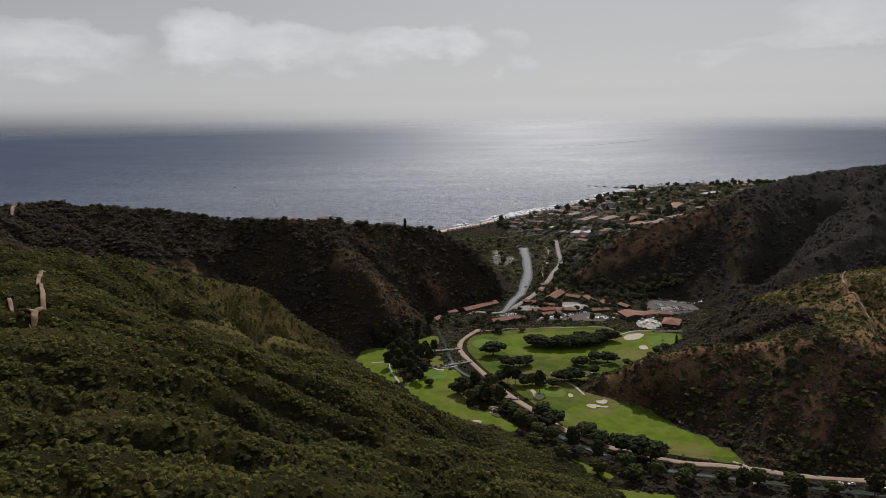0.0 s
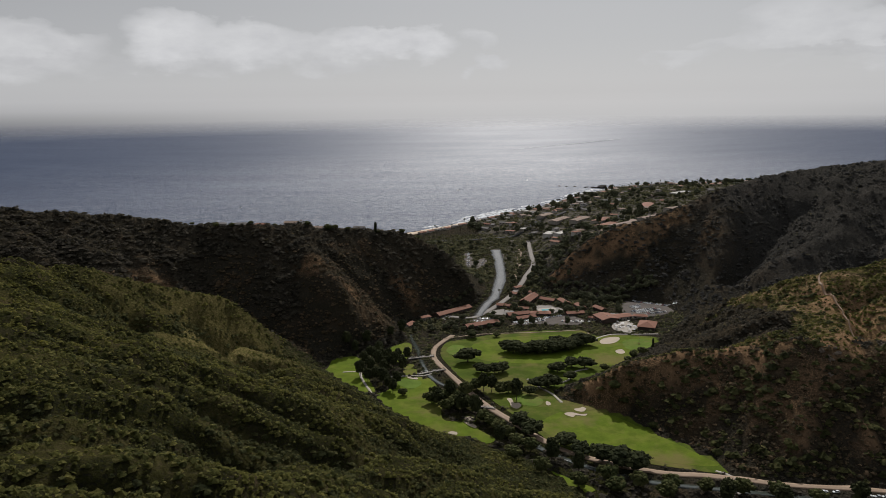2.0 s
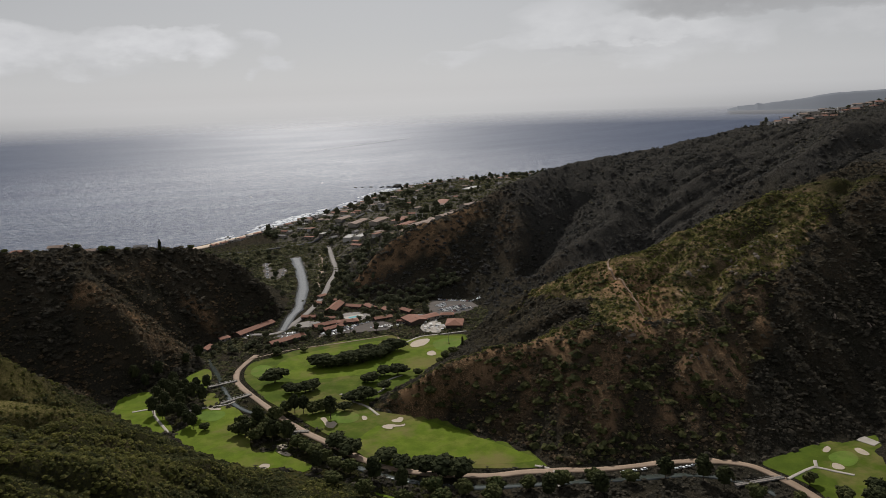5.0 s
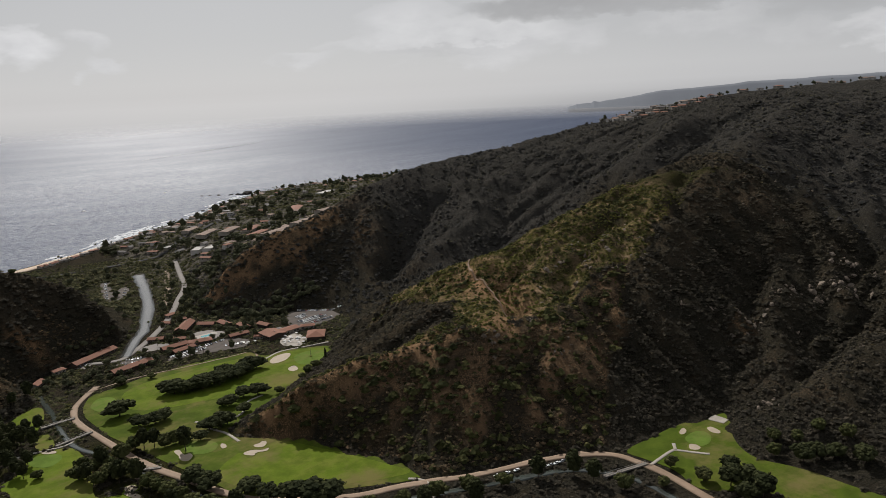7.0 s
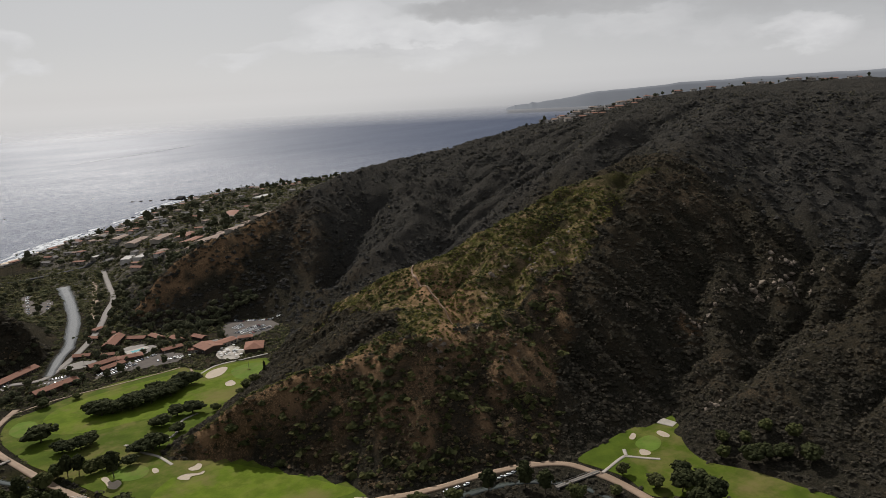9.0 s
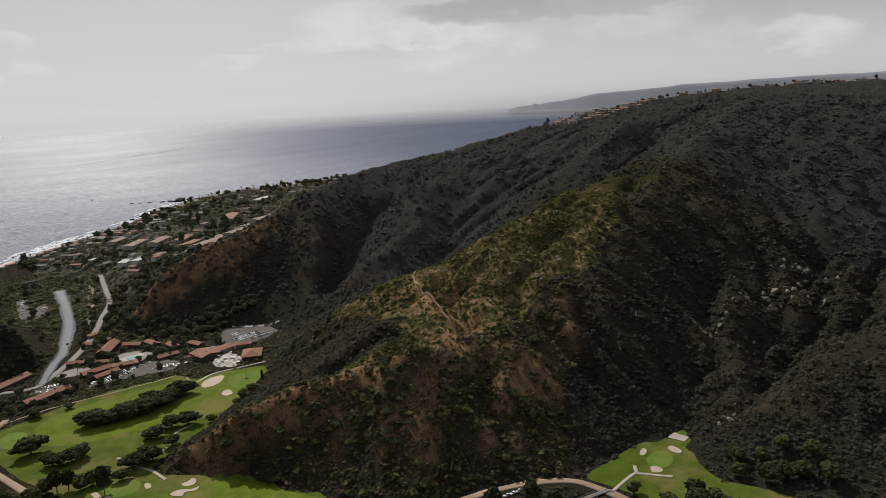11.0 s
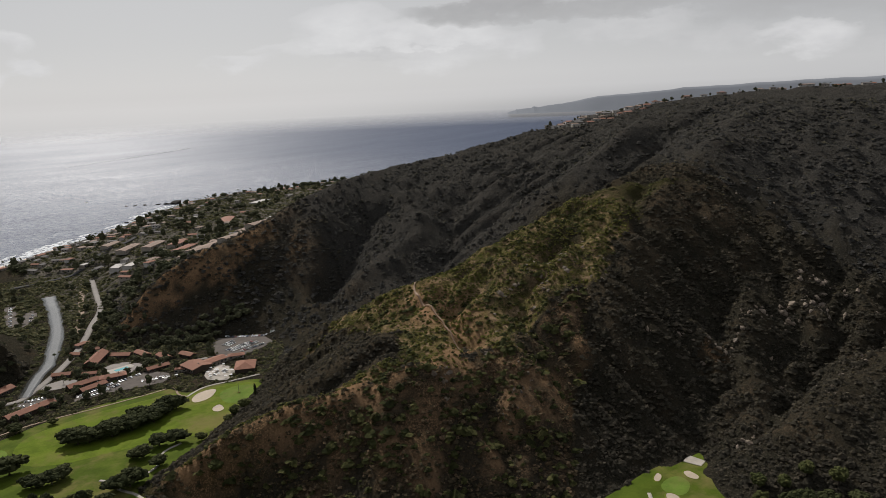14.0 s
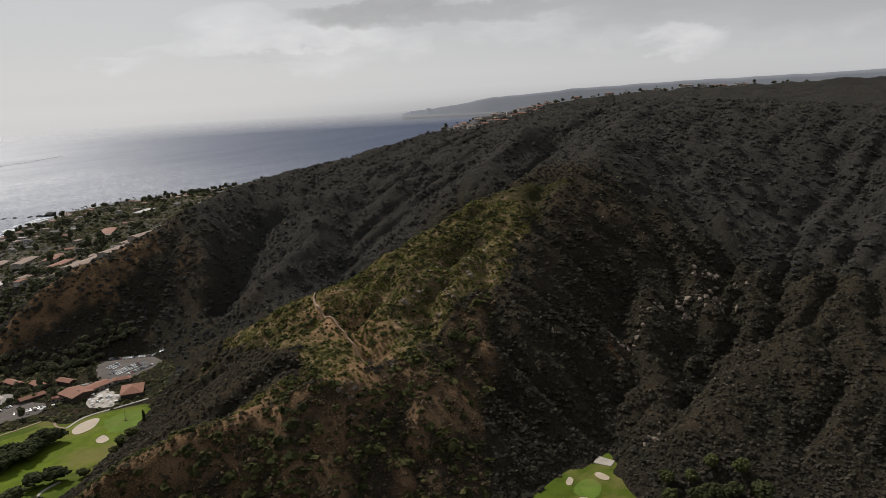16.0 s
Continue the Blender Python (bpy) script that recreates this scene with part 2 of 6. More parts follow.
def grass_material(name, a, b, c, scale=0.05):
    m = Mat(name, 0.9, 0.03)
    broad = m.ramp(m.noise(scale, 5, 0.6), [(0.36, a), (0.52, b), (0.68, c)])
    fine = m.noise(1.1, 6, 0.7)
    col = m.mix(m.ramp(fine, [(0.3, 0.0), (0.75, 0.4)]), broad, tuple(v * 0.5 for v in a))
    patch = m.ramp(m.noise(0.085, 6, 0.66), [(0.42, 0.0), (0.62, 0.6)])
    col = m.mix(patch, col, tuple(v * 0.62 for v in a))
    worn = m.ramp(m.noise(0.022, 7, 0.68), [(0.49, 0.0), (0.64, 0.7)])
    col = m.mix(worn, col, (0.145, 0.115, 0.045))
    m.colour(col)
    m.bump(fine, 0.25, 0.1)
    return m.m


def sea_material():
    m = Mat("sea_water", 0.3, 0.23)
    m.p.inputs["IOR"].default_value = 1.33
    swell = m.noise(0.0035, 5, 0.6, stretch=(0.7, 2.6, 1.0))
    col = m.ramp(swell, [(0.35, (0.026, 0.042, 0.084)), (0.65, (0.036, 0.052, 0.096))])
    m.colour(col)
    rough = m.ramp(m.noise(0.0022, 5, 0.6, stretch=(0.6, 3.0, 1.0)), [(0.3, 0.46), (0.7, 0.56)])
    m.link(rough, m.p.inputs["Roughness"])
    # sun glitter imitated by a patchy specular level, cut back towards the offing
    ripple = m.noise(0.055, 6, 0.75, stretch=(1.0, 0.55, 1.0))
    glint = m.ramp(ripple, [(0.36, 0.16), (0.52, 0.45), (0.66, 1.0)])
    glint = m.mix(m.attribute("offing"), glint, (0.17, 0.17, 0.17))
    m.link(glint, m.p.inputs["Specular IOR Level"])
    chop = m.noise(0.04, 6, 0.68, stretch=(1.0, 1.6, 1.0))
    m.bump(m.mix(m.attribute("offing"), chop, (0.5, 0.5, 0.5)), 1.0, 9.0)
    m.link(m.attribute("rim"), m.p.inputs["Alpha"])
    return m.m


MAT = {
    "soil": soil_material(),
    "sea": sea_material(),
    "fairway": grass_material("fairway_grass", (0.092, 0.132, 0.012), (0.112, 0.150, 0.015), (0.14, 0.156, 0.026)),
    "rough": grass_material("rough_grass", (0.060, 0.088, 0.010), (0.080, 0.108, 0.013), (0.12, 0.122, 0.028), 0.04),
    "green": grass_material("putting_green", (0.105, 0.160, 0.026), (0.115, 0.172, 0.029), (0.13, 0.175, 0.034)),
    "sand": plain("bunker_sand", (0.40, 0.325, 0.24), (0.33, 0.27, 0.2), 0.6),
    "dirt": plain("dirt_track", (0.29, 0.205, 0.14), (0.22, 0.152, 0.10), 0.5),
    "concrete": plain("pale_concrete", (0.36, 0.32, 0.27), (0.28, 0.25, 0.21), 0.6),
    "asphalt": plain("worn_asphalt", (0.13, 0.11, 0.095), (0.085, 0.074, 0.066), 0.5, 0.95, 0.1),
    "shrub_green": shrub_material("green_chaparral", [(0.038, 0.044, 0.016), (0.070, 0.074, 0.023), (0.119, 0.116, 0.035), (0.228, 0.201, 0.074)], (0.236, 0.217, 0.052)),
    "shrub_dry": shrub_material("dry_chaparral", [(0.034, 0.033, 0.021), (0.062, 0.055, 0.034), (0.108, 0.082, 0.052), (0.22, 0.152, 0.096)], (0.20, 0.128, 0.080)),
    # dark scrub, with cloud shade painted into its tones as well
    "shrub_dark_shade": shrub_material("dark_chaparral_painted_shade", [(0.030, 0.028, 0.022), (0.048, 0.044, 0.034), (0.072, 0.063, 0.048), (0.125, 0.106, 0.080)], (0.095, 0.080, 0.058)),
    "shrub_creek": shrub_material("creekside_bushes", [(0.038, 0.043, 0.022), (0.067, 0.072, 0.035), (0.112, 0.107, 0.054), (0.208, 0.184, 0.104)], (0.106, 0.102, 0.051)),
    "shrub_deep": shrub_material("deep_green_chaparral", [(0.025, 0.029, 0.014), (0.048, 0.053, 0.022), (0.085, 0.087, 0.034), (0.167, 0.153, 0.065)], (0.085, 0.087, 0.032)),
    # scrub of the far slopes, lightened and greyed as painted haze
    "shrub_hazed": shrub_material("haze_grey_scrub", [(0.037, 0.037, 0.036), (0.055, 0.054, 0.051), (0.075, 0.070, 0.065), (0.115, 0.105, 0.094)], (0.077, 0.073, 0.065)),
}


# ---- the lie of the land ----
def lattice(ix, iy, seed):
    h = (ix.astype(np.int64) * 374761393 + iy.astype(np.int64) * 668265263 + seed * 974634777) & 0xFFFFFFFF
    h = ((h ^ (h >> 13)) * 1274126177) & 0xFFFFFFFF
    return ((h ^ (h >> 16)) & 0xFFFF) / 65535.0


def value_noise(x, y, seed=0):
    ix, iy = np.floor(x), np.floor(y)
    fx, fy = x - ix, y - iy
    fx, fy = fx * fx * (3 - 2 * fx), fy * fy * (3 - 2 * fy)
    a, b = lattice(ix, iy, seed), lattice(ix + 1, iy, seed)
    c, d = lattice(ix, iy + 1, seed), lattice(ix + 1, iy + 1, seed)
    return (a * (1 - fx) + b * fx) * (1 - fy) + (c * (1 - fx) + d * fx) * fy


def fbm(x, y, octaves=4, seed=0, gain=0.5):
    total, amp, norm = np.zeros_like(x, dtype=float), 1.0, 0.0
    for o in range(octaves):
        total += amp * value_noise(x * 2 ** o + 17.3 * o, y * 2 ** o - 9.1 * o, seed + o)
        norm += amp
        amp *= gain
    return total / norm


def floor_height(x, y):
    """The canyon floor falls gently from the upper green to the river mouth."""
    return np.maximum(1.5, 21 + 0.012 * (x - 100) - 0.03 * (y - 618))


def smooth_line(points, n=6):
    """Catmull-Rom through the points."""
    p = [np.array(q, float) for q in points]
    p = [2 * p[0] - p[1]] + p + [2 * p[-1] - p[-2]]
    out = []
    for i in range(1, len(p) - 2):
        for k in range(n):
            t = k / n
            out.append(0.5 * (2 * p[i] + (p[i + 1] - p[i - 1]) * t + (2 * p[i - 1] - 5 * p[i] + 4 * p[i + 1] - p[i + 2]) * t * t
                              + (3 * p[i] - p[i - 1] - 3 * p[i + 1] + p[i + 2]) * t ** 3))
    out.append(p[-2])
    return np.array(out)


def inside(px, py, poly):
    hit = np.zeros(np.shape(px), bool)
    n = len(poly)
    for i in range(n):
        x0, y0 = poly[i][:2]
        x1, y1 = poly[(i + 1) % n][:2]
        if y0 == y1:
            continue
        cross = ((y0 > py) != (y1 > py)) & (px < (x1 - x0) * (py - y0) / (y1 - y0) + x0)
        hit ^= cross
    return hit


# canyon floor, up its near bank and down its far bank
FLOOR_NEAR = [(-28, 646), (-14, 617), (7, 581), (23, 560), (47, 545), (69, 529), (99, 492), (118, 440), (140, 380), (175, 300), (220, 200), (280, 80)]
FLOOR_FAR = [(520, 120), (490, 250), (450, 320), (425, 360), (440, 384), (466, 409), (414, 418), (385, 417), (352, 418), (303, 445), (262, 456), (228, 463), (226, 491),
             (217, 520), (203, 542), (196, 570), (185, 587), (161, 609), (143, 634), (162, 650), (190, 670), (231, 706), (254, 734), (275, 748), (292, 772),
             (313, 799), (357, 868), (352, 935), (306, 957), (242, 992), (212, 1035), (226, 1121), (250, 1211), (262, 1310), (274, 1420), (250, 1540)]
FLOOR_LEFT = [(30, 1560), (60, 1400), (78, 1290), (118, 1180), (138, 1100), (122, 1019), (105, 975), (65, 935), (22, 903), (0, 885), (10, 822), (-12, 800), (-46, 786), (-70, 769), (-80, 728), (-60, 690)]
FLOOR = FLOOR_NEAR + FLOOR_FAR + FLOOR_LEFT
COAST = [(-4500, 900), (-2000, 1150), (-1000, 1300), (-400, 1420), (-120, 1510), (19, 1571), (117, 1650), (270, 1806), (430, 1965), (560, 2160), (650, 2245), (713, 2315), (760, 2345),
         (935, 2325), (1300, 2370), (1700, 2480), (2700, 2620), (4500, 2720)]

# the open, sparsely grown top of the spur; its soil is also brightened to imitate sunlight
SUNNY = [(150, 628), (190, 600), (250, 575), (300, 550), (335, 520), (380, 530), (440, 540), (500, 545), (545, 560), (610, 570), (680, 590), (650, 650), (590, 670), (520, 665), (450, 675), (400, 690), (350, 735), (320, 730), (350, 660), (330, 580), (290, 570), (240, 590), (190, 615)]
# thin, dry growth on the face of the spur and on the rocky ribs
DRY = [(140, 632), (170, 590), (200, 545), (225, 500), (226, 463), (300, 445), (352, 420), (370, 440), (400, 470), (470, 520), (500, 545), (440, 540), (380, 530), (335, 520), (250, 575), (190, 610)]

RIDGES = [
    # west ridge, from the headwall down to the river
    [(-1600, 480, 215), (-900, 560, 205), (-640, 680, 188), (-470, 775, 174), (-440, 842, 172), (-387, 868, 160), (-318, 895, 151), (-250, 896, 143), (-172, 886, 138),
     (-115, 923, 132), (-74, 947, 122), (-23, 972, 115), (16, 1000, 103), (63, 1000, 84), (96, 980, 56), (110, 968, 32)],
    [(-118, 915, 130), (-85, 850, 108), (-62, 805, 84), (-44, 796, 46)],
    [(-250, 893, 142), (-222, 840, 110), (-200, 805, 82)],
    [(-23, 970, 107), (10, 925, 70), (20, 905, 30)],
    # near spur, with the trail on its crest
    [(-470, 775, 174), (-400, 660, 168), (-352, 605, 164), (-299, 566, 157), (-284, 662, 146), (-233, 702, 120), (-159, 738, 86), (-130, 730, 55), (-80, 712, 26)],
    [(-600, 100, 230), (-420, 230, 205), (-300, 300, 192), (-200, 350, 172), (-220, 460, 160), (-299, 566, 157)],
    [(-300, 300, 192), (-136, 272, 163), (-60, 200, 160), (60, 60, 170), (100, -300, 190)],
    # spur opposite the course
    [(146, 632, 21), (165, 608, 40), (187, 594, 56), (247, 570, 79), (295, 545, 95), (330, 525, 96), (372, 550, 92), (392, 600, 101), (408, 650, 118), (440, 660, 127), (493, 648, 147)],
    [(500, 600, 134), (570, 596, 160), (640, 590, 178), (740, 610, 203), (900, 670, 232), (1112, 749, 256)],
    [(300, 782, 22), (330, 752, 58), (365, 715, 88), (395, 672, 112), (420, 664, 122)],
    [(420, 664, 122), (492, 647, 146), (572, 664, 163), (622, 665, 173), (672, 663, 182), (769, 691, 198), (898, 738, 217), (1041, 798, 246), (1112, 846, 257)],
    [(658, 865, 101), (710, 848, 138), (752, 833, 160), (816, 821, 193), (891, 830, 222), (996, 860, 240), (1108, 843, 255)],
    # right of the gully
    [(470, 352, 40), (500, 357, 60), (560, 350, 74), (661, 372, 93), (760, 400, 125), (900, 420, 170), (1070, 410, 240)],
    [(566, 420, 70), (627, 418, 95), (703, 430, 120), (800, 470, 160), (960, 560, 225), (1100, 620, 250)],
    # main ridge behind
    [(914, 1210, 183), (879, 1121, 181), (873, 1061, 185), (886, 966, 192), (913, 924, 197), (970, 922, 218), (1019, 911, 233)],
    [(1112, 846, 257), (1118, 749, 256), (1150, 681, 254), (1100, 563, 243), (1070, 410, 240), (1100, 200, 235), (1200, -200, 230)],
    # far side of the canyon, with the town behind it
    [(222, 1045, 20), (250, 1055, 48), (286, 1060, 76), (321, 1062, 93), (404, 1058, 117), (523, 1103, 148), (691, 1181, 165), (840, 1202, 173), (925, 1224, 182), (1090, 1184, 213),
     (1215, 1139, 231), (1370, 1089, 252), (1528, 1031, 261), (1687, 952, 266), (1820, 905, 267), (2300, 700, 270), (4500, 300, 280)],
    [(690, 1178, 164), (641, 1017, 134), (591, 936, 108), (527, 913, 89), (468, 897, 68), (427, 873, 40)],
    [(523, 1100, 151), (470, 1000, 105), (420, 930, 50)],
]
GULLIES = [
    [(-420, 730, 150), (-350, 745, 122), (-268, 770, 92), (-170, 782, 56), (-100, 770, 26)],
    [(-125, 470, 124), (-190, 590, 106), (-225, 632, 99)],
    [(-82, 328, 122), (-76, 433, 114), (-110, 560, 84), (-166, 682, 62), (-85, 690, 38)],
    [(0, 250, 120), (-2, 340, 96), (-25, 412, 90), (0, 450, 66), (40, 488, 30)],
    [(462, 412, 34), (490, 427, 55), (530, 450, 78), (590, 476, 100), (657, 480, 130), (800, 540, 180)],
    [(500, 372, 52), (560, 388, 66), (640, 396, 88)],
    [(345, 850, 20), (390, 800, 38), (437, 768, 50), (513, 764, 70), (596, 769, 94), (669, 751, 123), (731, 749, 142), (804, 755, 166), (904, 778, 198)],
    [(585, 1048, 108), (520, 986, 79), (465, 942, 47), (428, 920, 27)],
    [(884, 910, 187), (783, 893, 153), (703, 879, 123), (642, 853, 102), (554, 815, 72)],
    [(698, 1001, 133), (648, 931, 100), (592, 877, 73), (521, 819, 49)],
    # the shelf on which the town stands
    [(-2500, 1000, 70), (-900, 1180, 60), (-400, 1290, 45), (-120, 1400, 32), (10, 1480, 20)],
    [(262, 1560, 20), (330, 1640, 24), (480, 1800, 26), (640, 2050, 25), (820, 2230, 18), (1300, 2270, 20), (2600, 2400, 40)],
    [(300, 1330, 34), (420, 1350, 47), (620, 1500, 48), (840, 1760, 42), (1200, 1950, 48), (1700, 2000, 100), (2600, 1900, 190)],
]


def solve_land():
    """Heights that run evenly between the ridges, the gullies, the canyon floor and the shore."""
    x0, x1, y0, y1 = -1600.0, 2704.0, -400.0, 2800.0

    def level(step, start):
        nx, ny = int((x1 - x0) / step) + 1, int((y1 - y0) / step) + 1
        gx, gy = np.meshgrid(x0 + step * np.arange(nx), y0 + step * np.arange(ny))
        fixed, value = np.zeros(gx.shape, bool), np.zeros(gx.shape)
        for line in RIDGES + GULLIES:
            pts = smooth_line(line, 8)
            for a, b in zip(pts[:-1], pts[1:]):
                k = max(1, int(np.hypot(*(b - a)[:2]) / (step * 0.5)))
                for i in range(k + 1):
                    q = a + (b - a) * i / k
                    ci, cj = int(round((q[0] - x0) / step)), int(round((q[1] - y0) / step))
                    if 0 <= ci < nx and 0 <= cj < ny:
                        fixed[cj, ci], value[cj, ci] = True, q[2]
        on_floor = inside(gx, gy, FLOOR)
        fixed |= on_floor
        value[on_floor] = floor_height(gx, gy)[on_floor]
        shore = np.interp(gx, [c[0] for c in COAST], [c[1] for c in COAST])
        sea = gy > shore
        fixed |= sea
        value[sea] = np.maximum(-8.0, 1.2 - 0.06 * (gy - shore))[sea]
        h = np.where(fixed, value, start if start is not None else 90.0)
        swell = 0.0045 * step * step / 4 * (((gx > 140) & (gx < 720) & (gy > 330) & (gy < 680)) | ((gx > -170) & (gx < 130) & (gy > 150) & (gy < 720)))
        for i in range(900 if step > 20 else 260):
            p = np.pad(h, 1, mode="edge")
            h = np.where(fixed, value, 0.25 * (p[:-2, 1:-1] + p[2:, 1:-1] + p[1:-1, :-2] + p[1:-1, 2:]) + swell)
        return gx, gy, h, on_floor | sea

    h = None
    for step in (32.0, 16.0, 8.0):
        if h is not None:
            ny, nx = int((y1 - y0) / step) + 1, int((x1 - x0) / step) + 1
            jj, ii = np.meshgrid(np.linspace(0, h.shape[0] - 1, ny), np.linspace(0, h.shape[1] - 1, nx), indexing="ij")
            j, i = np.minimum(jj.astype(int), h.shape[0] - 2), np.minimum(ii.astype(int), h.shape[1] - 2)
            fj, fi = jj - j, ii - i
            h = (h[j, i] * (1 - fi) + h[j, i + 1] * fi) * (1 - fj) + (h[j + 1, i] * (1 - fi) + h[j + 1, i + 1] * fi) * fj
        gx, gy, h, flat = level(step, h)
    for i in range(2):
        p = np.pad(h, 1, mode="edge")
        h = np.where(flat, h, 0.5 * h + 0.125 * (p[:-2, 1:-1] + p[2:, 1:-1] + p[1:-1, :-2] + p[1:-1, 2:]))
    return x0, y0, 8.0, np.where(flat, h, carve(h, gx, gy))


def carve(h, gx, gy):
    """Runs rain down the slopes and cuts branching gullies where it gathers."""
    ny, nx = h.shape
    hill = np.clip((h - floor_height(gx, gy) - 4) / 25, 0, 1)
    for turn in range(2):
        rough = h + hill * (fbm(gx / 55, gy / 55, 3, 61 + turn) - 0.5) * 16
        p = np.pad(rough, 1, mode="edge")
        near = np.stack([p[1 + dj:ny + 1 + dj, 1 + di:nx + 1 + di] for dj, di in ((0, 1), (0, -1), (1, 0), (-1, 0), (1, 1), (1, -1), (-1, 1), (-1, -1))])
        drop = (rough[None] - near) / np.array([1, 1, 1, 1, 1.414, 1.414, 1.414, 1.414])[:, None, None]
        way = np.argmax(drop, 0)
        step = np.array([1, -1, nx, -nx, nx + 1, nx - 1, -nx + 1, -nx - 1])[way].ravel().tolist()
        falls = (np.max(drop, 0) > 0).ravel().tolist()
        water = [1.0] * (nx * ny)
        for c in np.argsort(-rough, axis=None).tolist():
            if falls[c]:
                d = c + step[c]
                if 0 <= d < nx * ny:
                    water[d] += water[c]
        cut = np.log2(1 + np.array(water).reshape(ny, nx) / 2.5)
        cut = np.minimum(cut, 4.6) * hill
        q = np.pad(cut, 1, mode="edge")
        cut = 0.5 * cut + 0.125 * (q[:-2, 1:-1] + q[2:, 1:-1] + q[1:-1, :-2] + q[1:-1, 2:])
        h = h - np.where(((gy > 780) & (gx > 200)) | (gx > 740), 1.6, 2.5) * (cut - 0.8 * hill) + hill * (fbm(gx / 55, gy / 55, 3, 61 + turn) - 0.5) * 5
    return h


LAND_X, LAND_Y, LAND_STEP, LAND = solve_land()


def height(x, y):
    """Height of the ground; takes arrays."""
    x, y = np.asarray(x, float), np.asarray(y, float)
    fi = np.clip((x - LAND_X) / LAND_STEP, 0, LAND.shape[1] - 1.001)
    fj = np.clip((y - LAND_Y) / LAND_STEP, 0, LAND.shape[0] - 1.001)
    i, j = fi.astype(int), fj.astype(int)
    u, v = fi - i, fj - j
    h = (LAND[j, i] * (1 - u) + LAND[j, i + 1] * u) * (1 - v) + (LAND[j + 1, i] * (1 - u) + LAND[j + 1, i + 1] * u) * v
    wild = np.clip((h - floor_height(x, y) - 3) / 30, 0, 1)
    rib = 1 - np.abs(2 * fbm(x / 62 + 3, y / 62, 3, 5) - 1)
    return h + wild * ((rib - 0.72) * 6.5 + (fbm(x / 21, y / 21, 3, 11) - 0.5) * 4.5 + (fbm(x / 6, y / 6, 2, 23) - 0.5) * 2.4)


def soften(h, turns):
    for _ in range(turns):
        p = np.pad(h, 2, mode="edge")
        h = (p[:-4, 2:-2] + p[4:, 2:-2] + p[2:-2, :-4] + p[2:-2, 4:] + h) / 5
    return h


SWELL = LAND - soften(LAND, 7)


def rib(x, y):
    """1 on the ribs between the gullies, 0 down in the gullies."""
    x, y = np.asarray(x, float), np.asarray(y, float)
    i = np.clip(np.rint((x - LAND_X) / LAND_STEP).astype(int), 0, LAND.shape[1] - 1)
    j = np.clip(np.rint((y - LAND_Y) / LAND_STEP).astype(int), 0, LAND.shape[0] - 1)
    return np.clip(0.42 + SWELL[j, i] / 9 + (fbm(x / 24, y / 24, 3, 71) - 0.5) * 1.1, 0, 1)


def spans(*runs):
    out = []
    for a, b, step in runs:
        out.extend(np.arange(a, b, step))
    return np.array(out)


def mesh_from(name, verts, faces, material, smooth=True):
    me = bpy.data.meshes.new(name)
    verts, faces = np.asarray(verts, np.float32), np.asarray(faces, np.int32)
    me.vertices.add(len(verts))
    me.vertices.foreach_set("co", verts.ravel())
    k = faces.shape[1]
    me.loops.add(faces.size)
    me.loops.foreach_set("vertex_index", faces.ravel())
    me.polygons.add(len(faces))
    me.polygons.foreach_set("loop_start", np.arange(0, faces.size, k, dtype=np.int32))
    me.polygons.foreach_set("use_smooth", np.full(len(faces), smooth))
    me.update(calc_edges=True)
    me.materials.append(material)
    return me


def grid_faces(nx, ny):
    j, i = np.meshgrid(np.arange(ny - 1), np.arange(nx - 1), indexing="ij")
    a = (j * nx + i).ravel()
    return np.stack([a, a + 1, a + nx + 1, a + nx], 1)


def to_line(x, y, line):
    """Distance to a broken line."""
    best = np.full(np.shape(x), 1e9)
    for (ax, ay), (bx, by) in zip(line[:-1], line[1:]):
        dx, dy = bx - ax, by - ay
        t = np.clip(((x - ax) * dx + (y - ay) * dy) / (dx * dx + dy * dy), 0, 1)
        best = np.minimum(best, np.hypot(x - ax - t * dx, y - ay - t * dy))
    return best


def straw_grass(x, y):
    """Where dry grass shows between the bushes of the near slope: most of all on its far flank, in patches elsewhere."""
    flank = np.clip(1.25 - np.hypot((x + 165) / 95, (y - 655) / 95), 0, 1) * np.clip((fbm(x / 40, y / 40, 3, 82) - 0.22) / 0.2, 0, 1)
    patches = np.clip((fbm(x / 30, y / 30, 4, 83) - 0.60) / 0.05, 0, 1) * (x < 130) * (y < NEAR_SPLIT(x) - 10)
    clearing = np.clip(1.6 - np.hypot((x + 158) / 14, (y - 640) / 20), 0, 1)
    return np.clip(np.maximum(np.maximum(flank, patches * 0.22), clearing), 0, 1)


NEAR_SPLIT = lambda x: np.interp(x, [-470, -352, -284, -233, -159, -80, 0], [700, 640, 690, 730, 768, 740, 700])


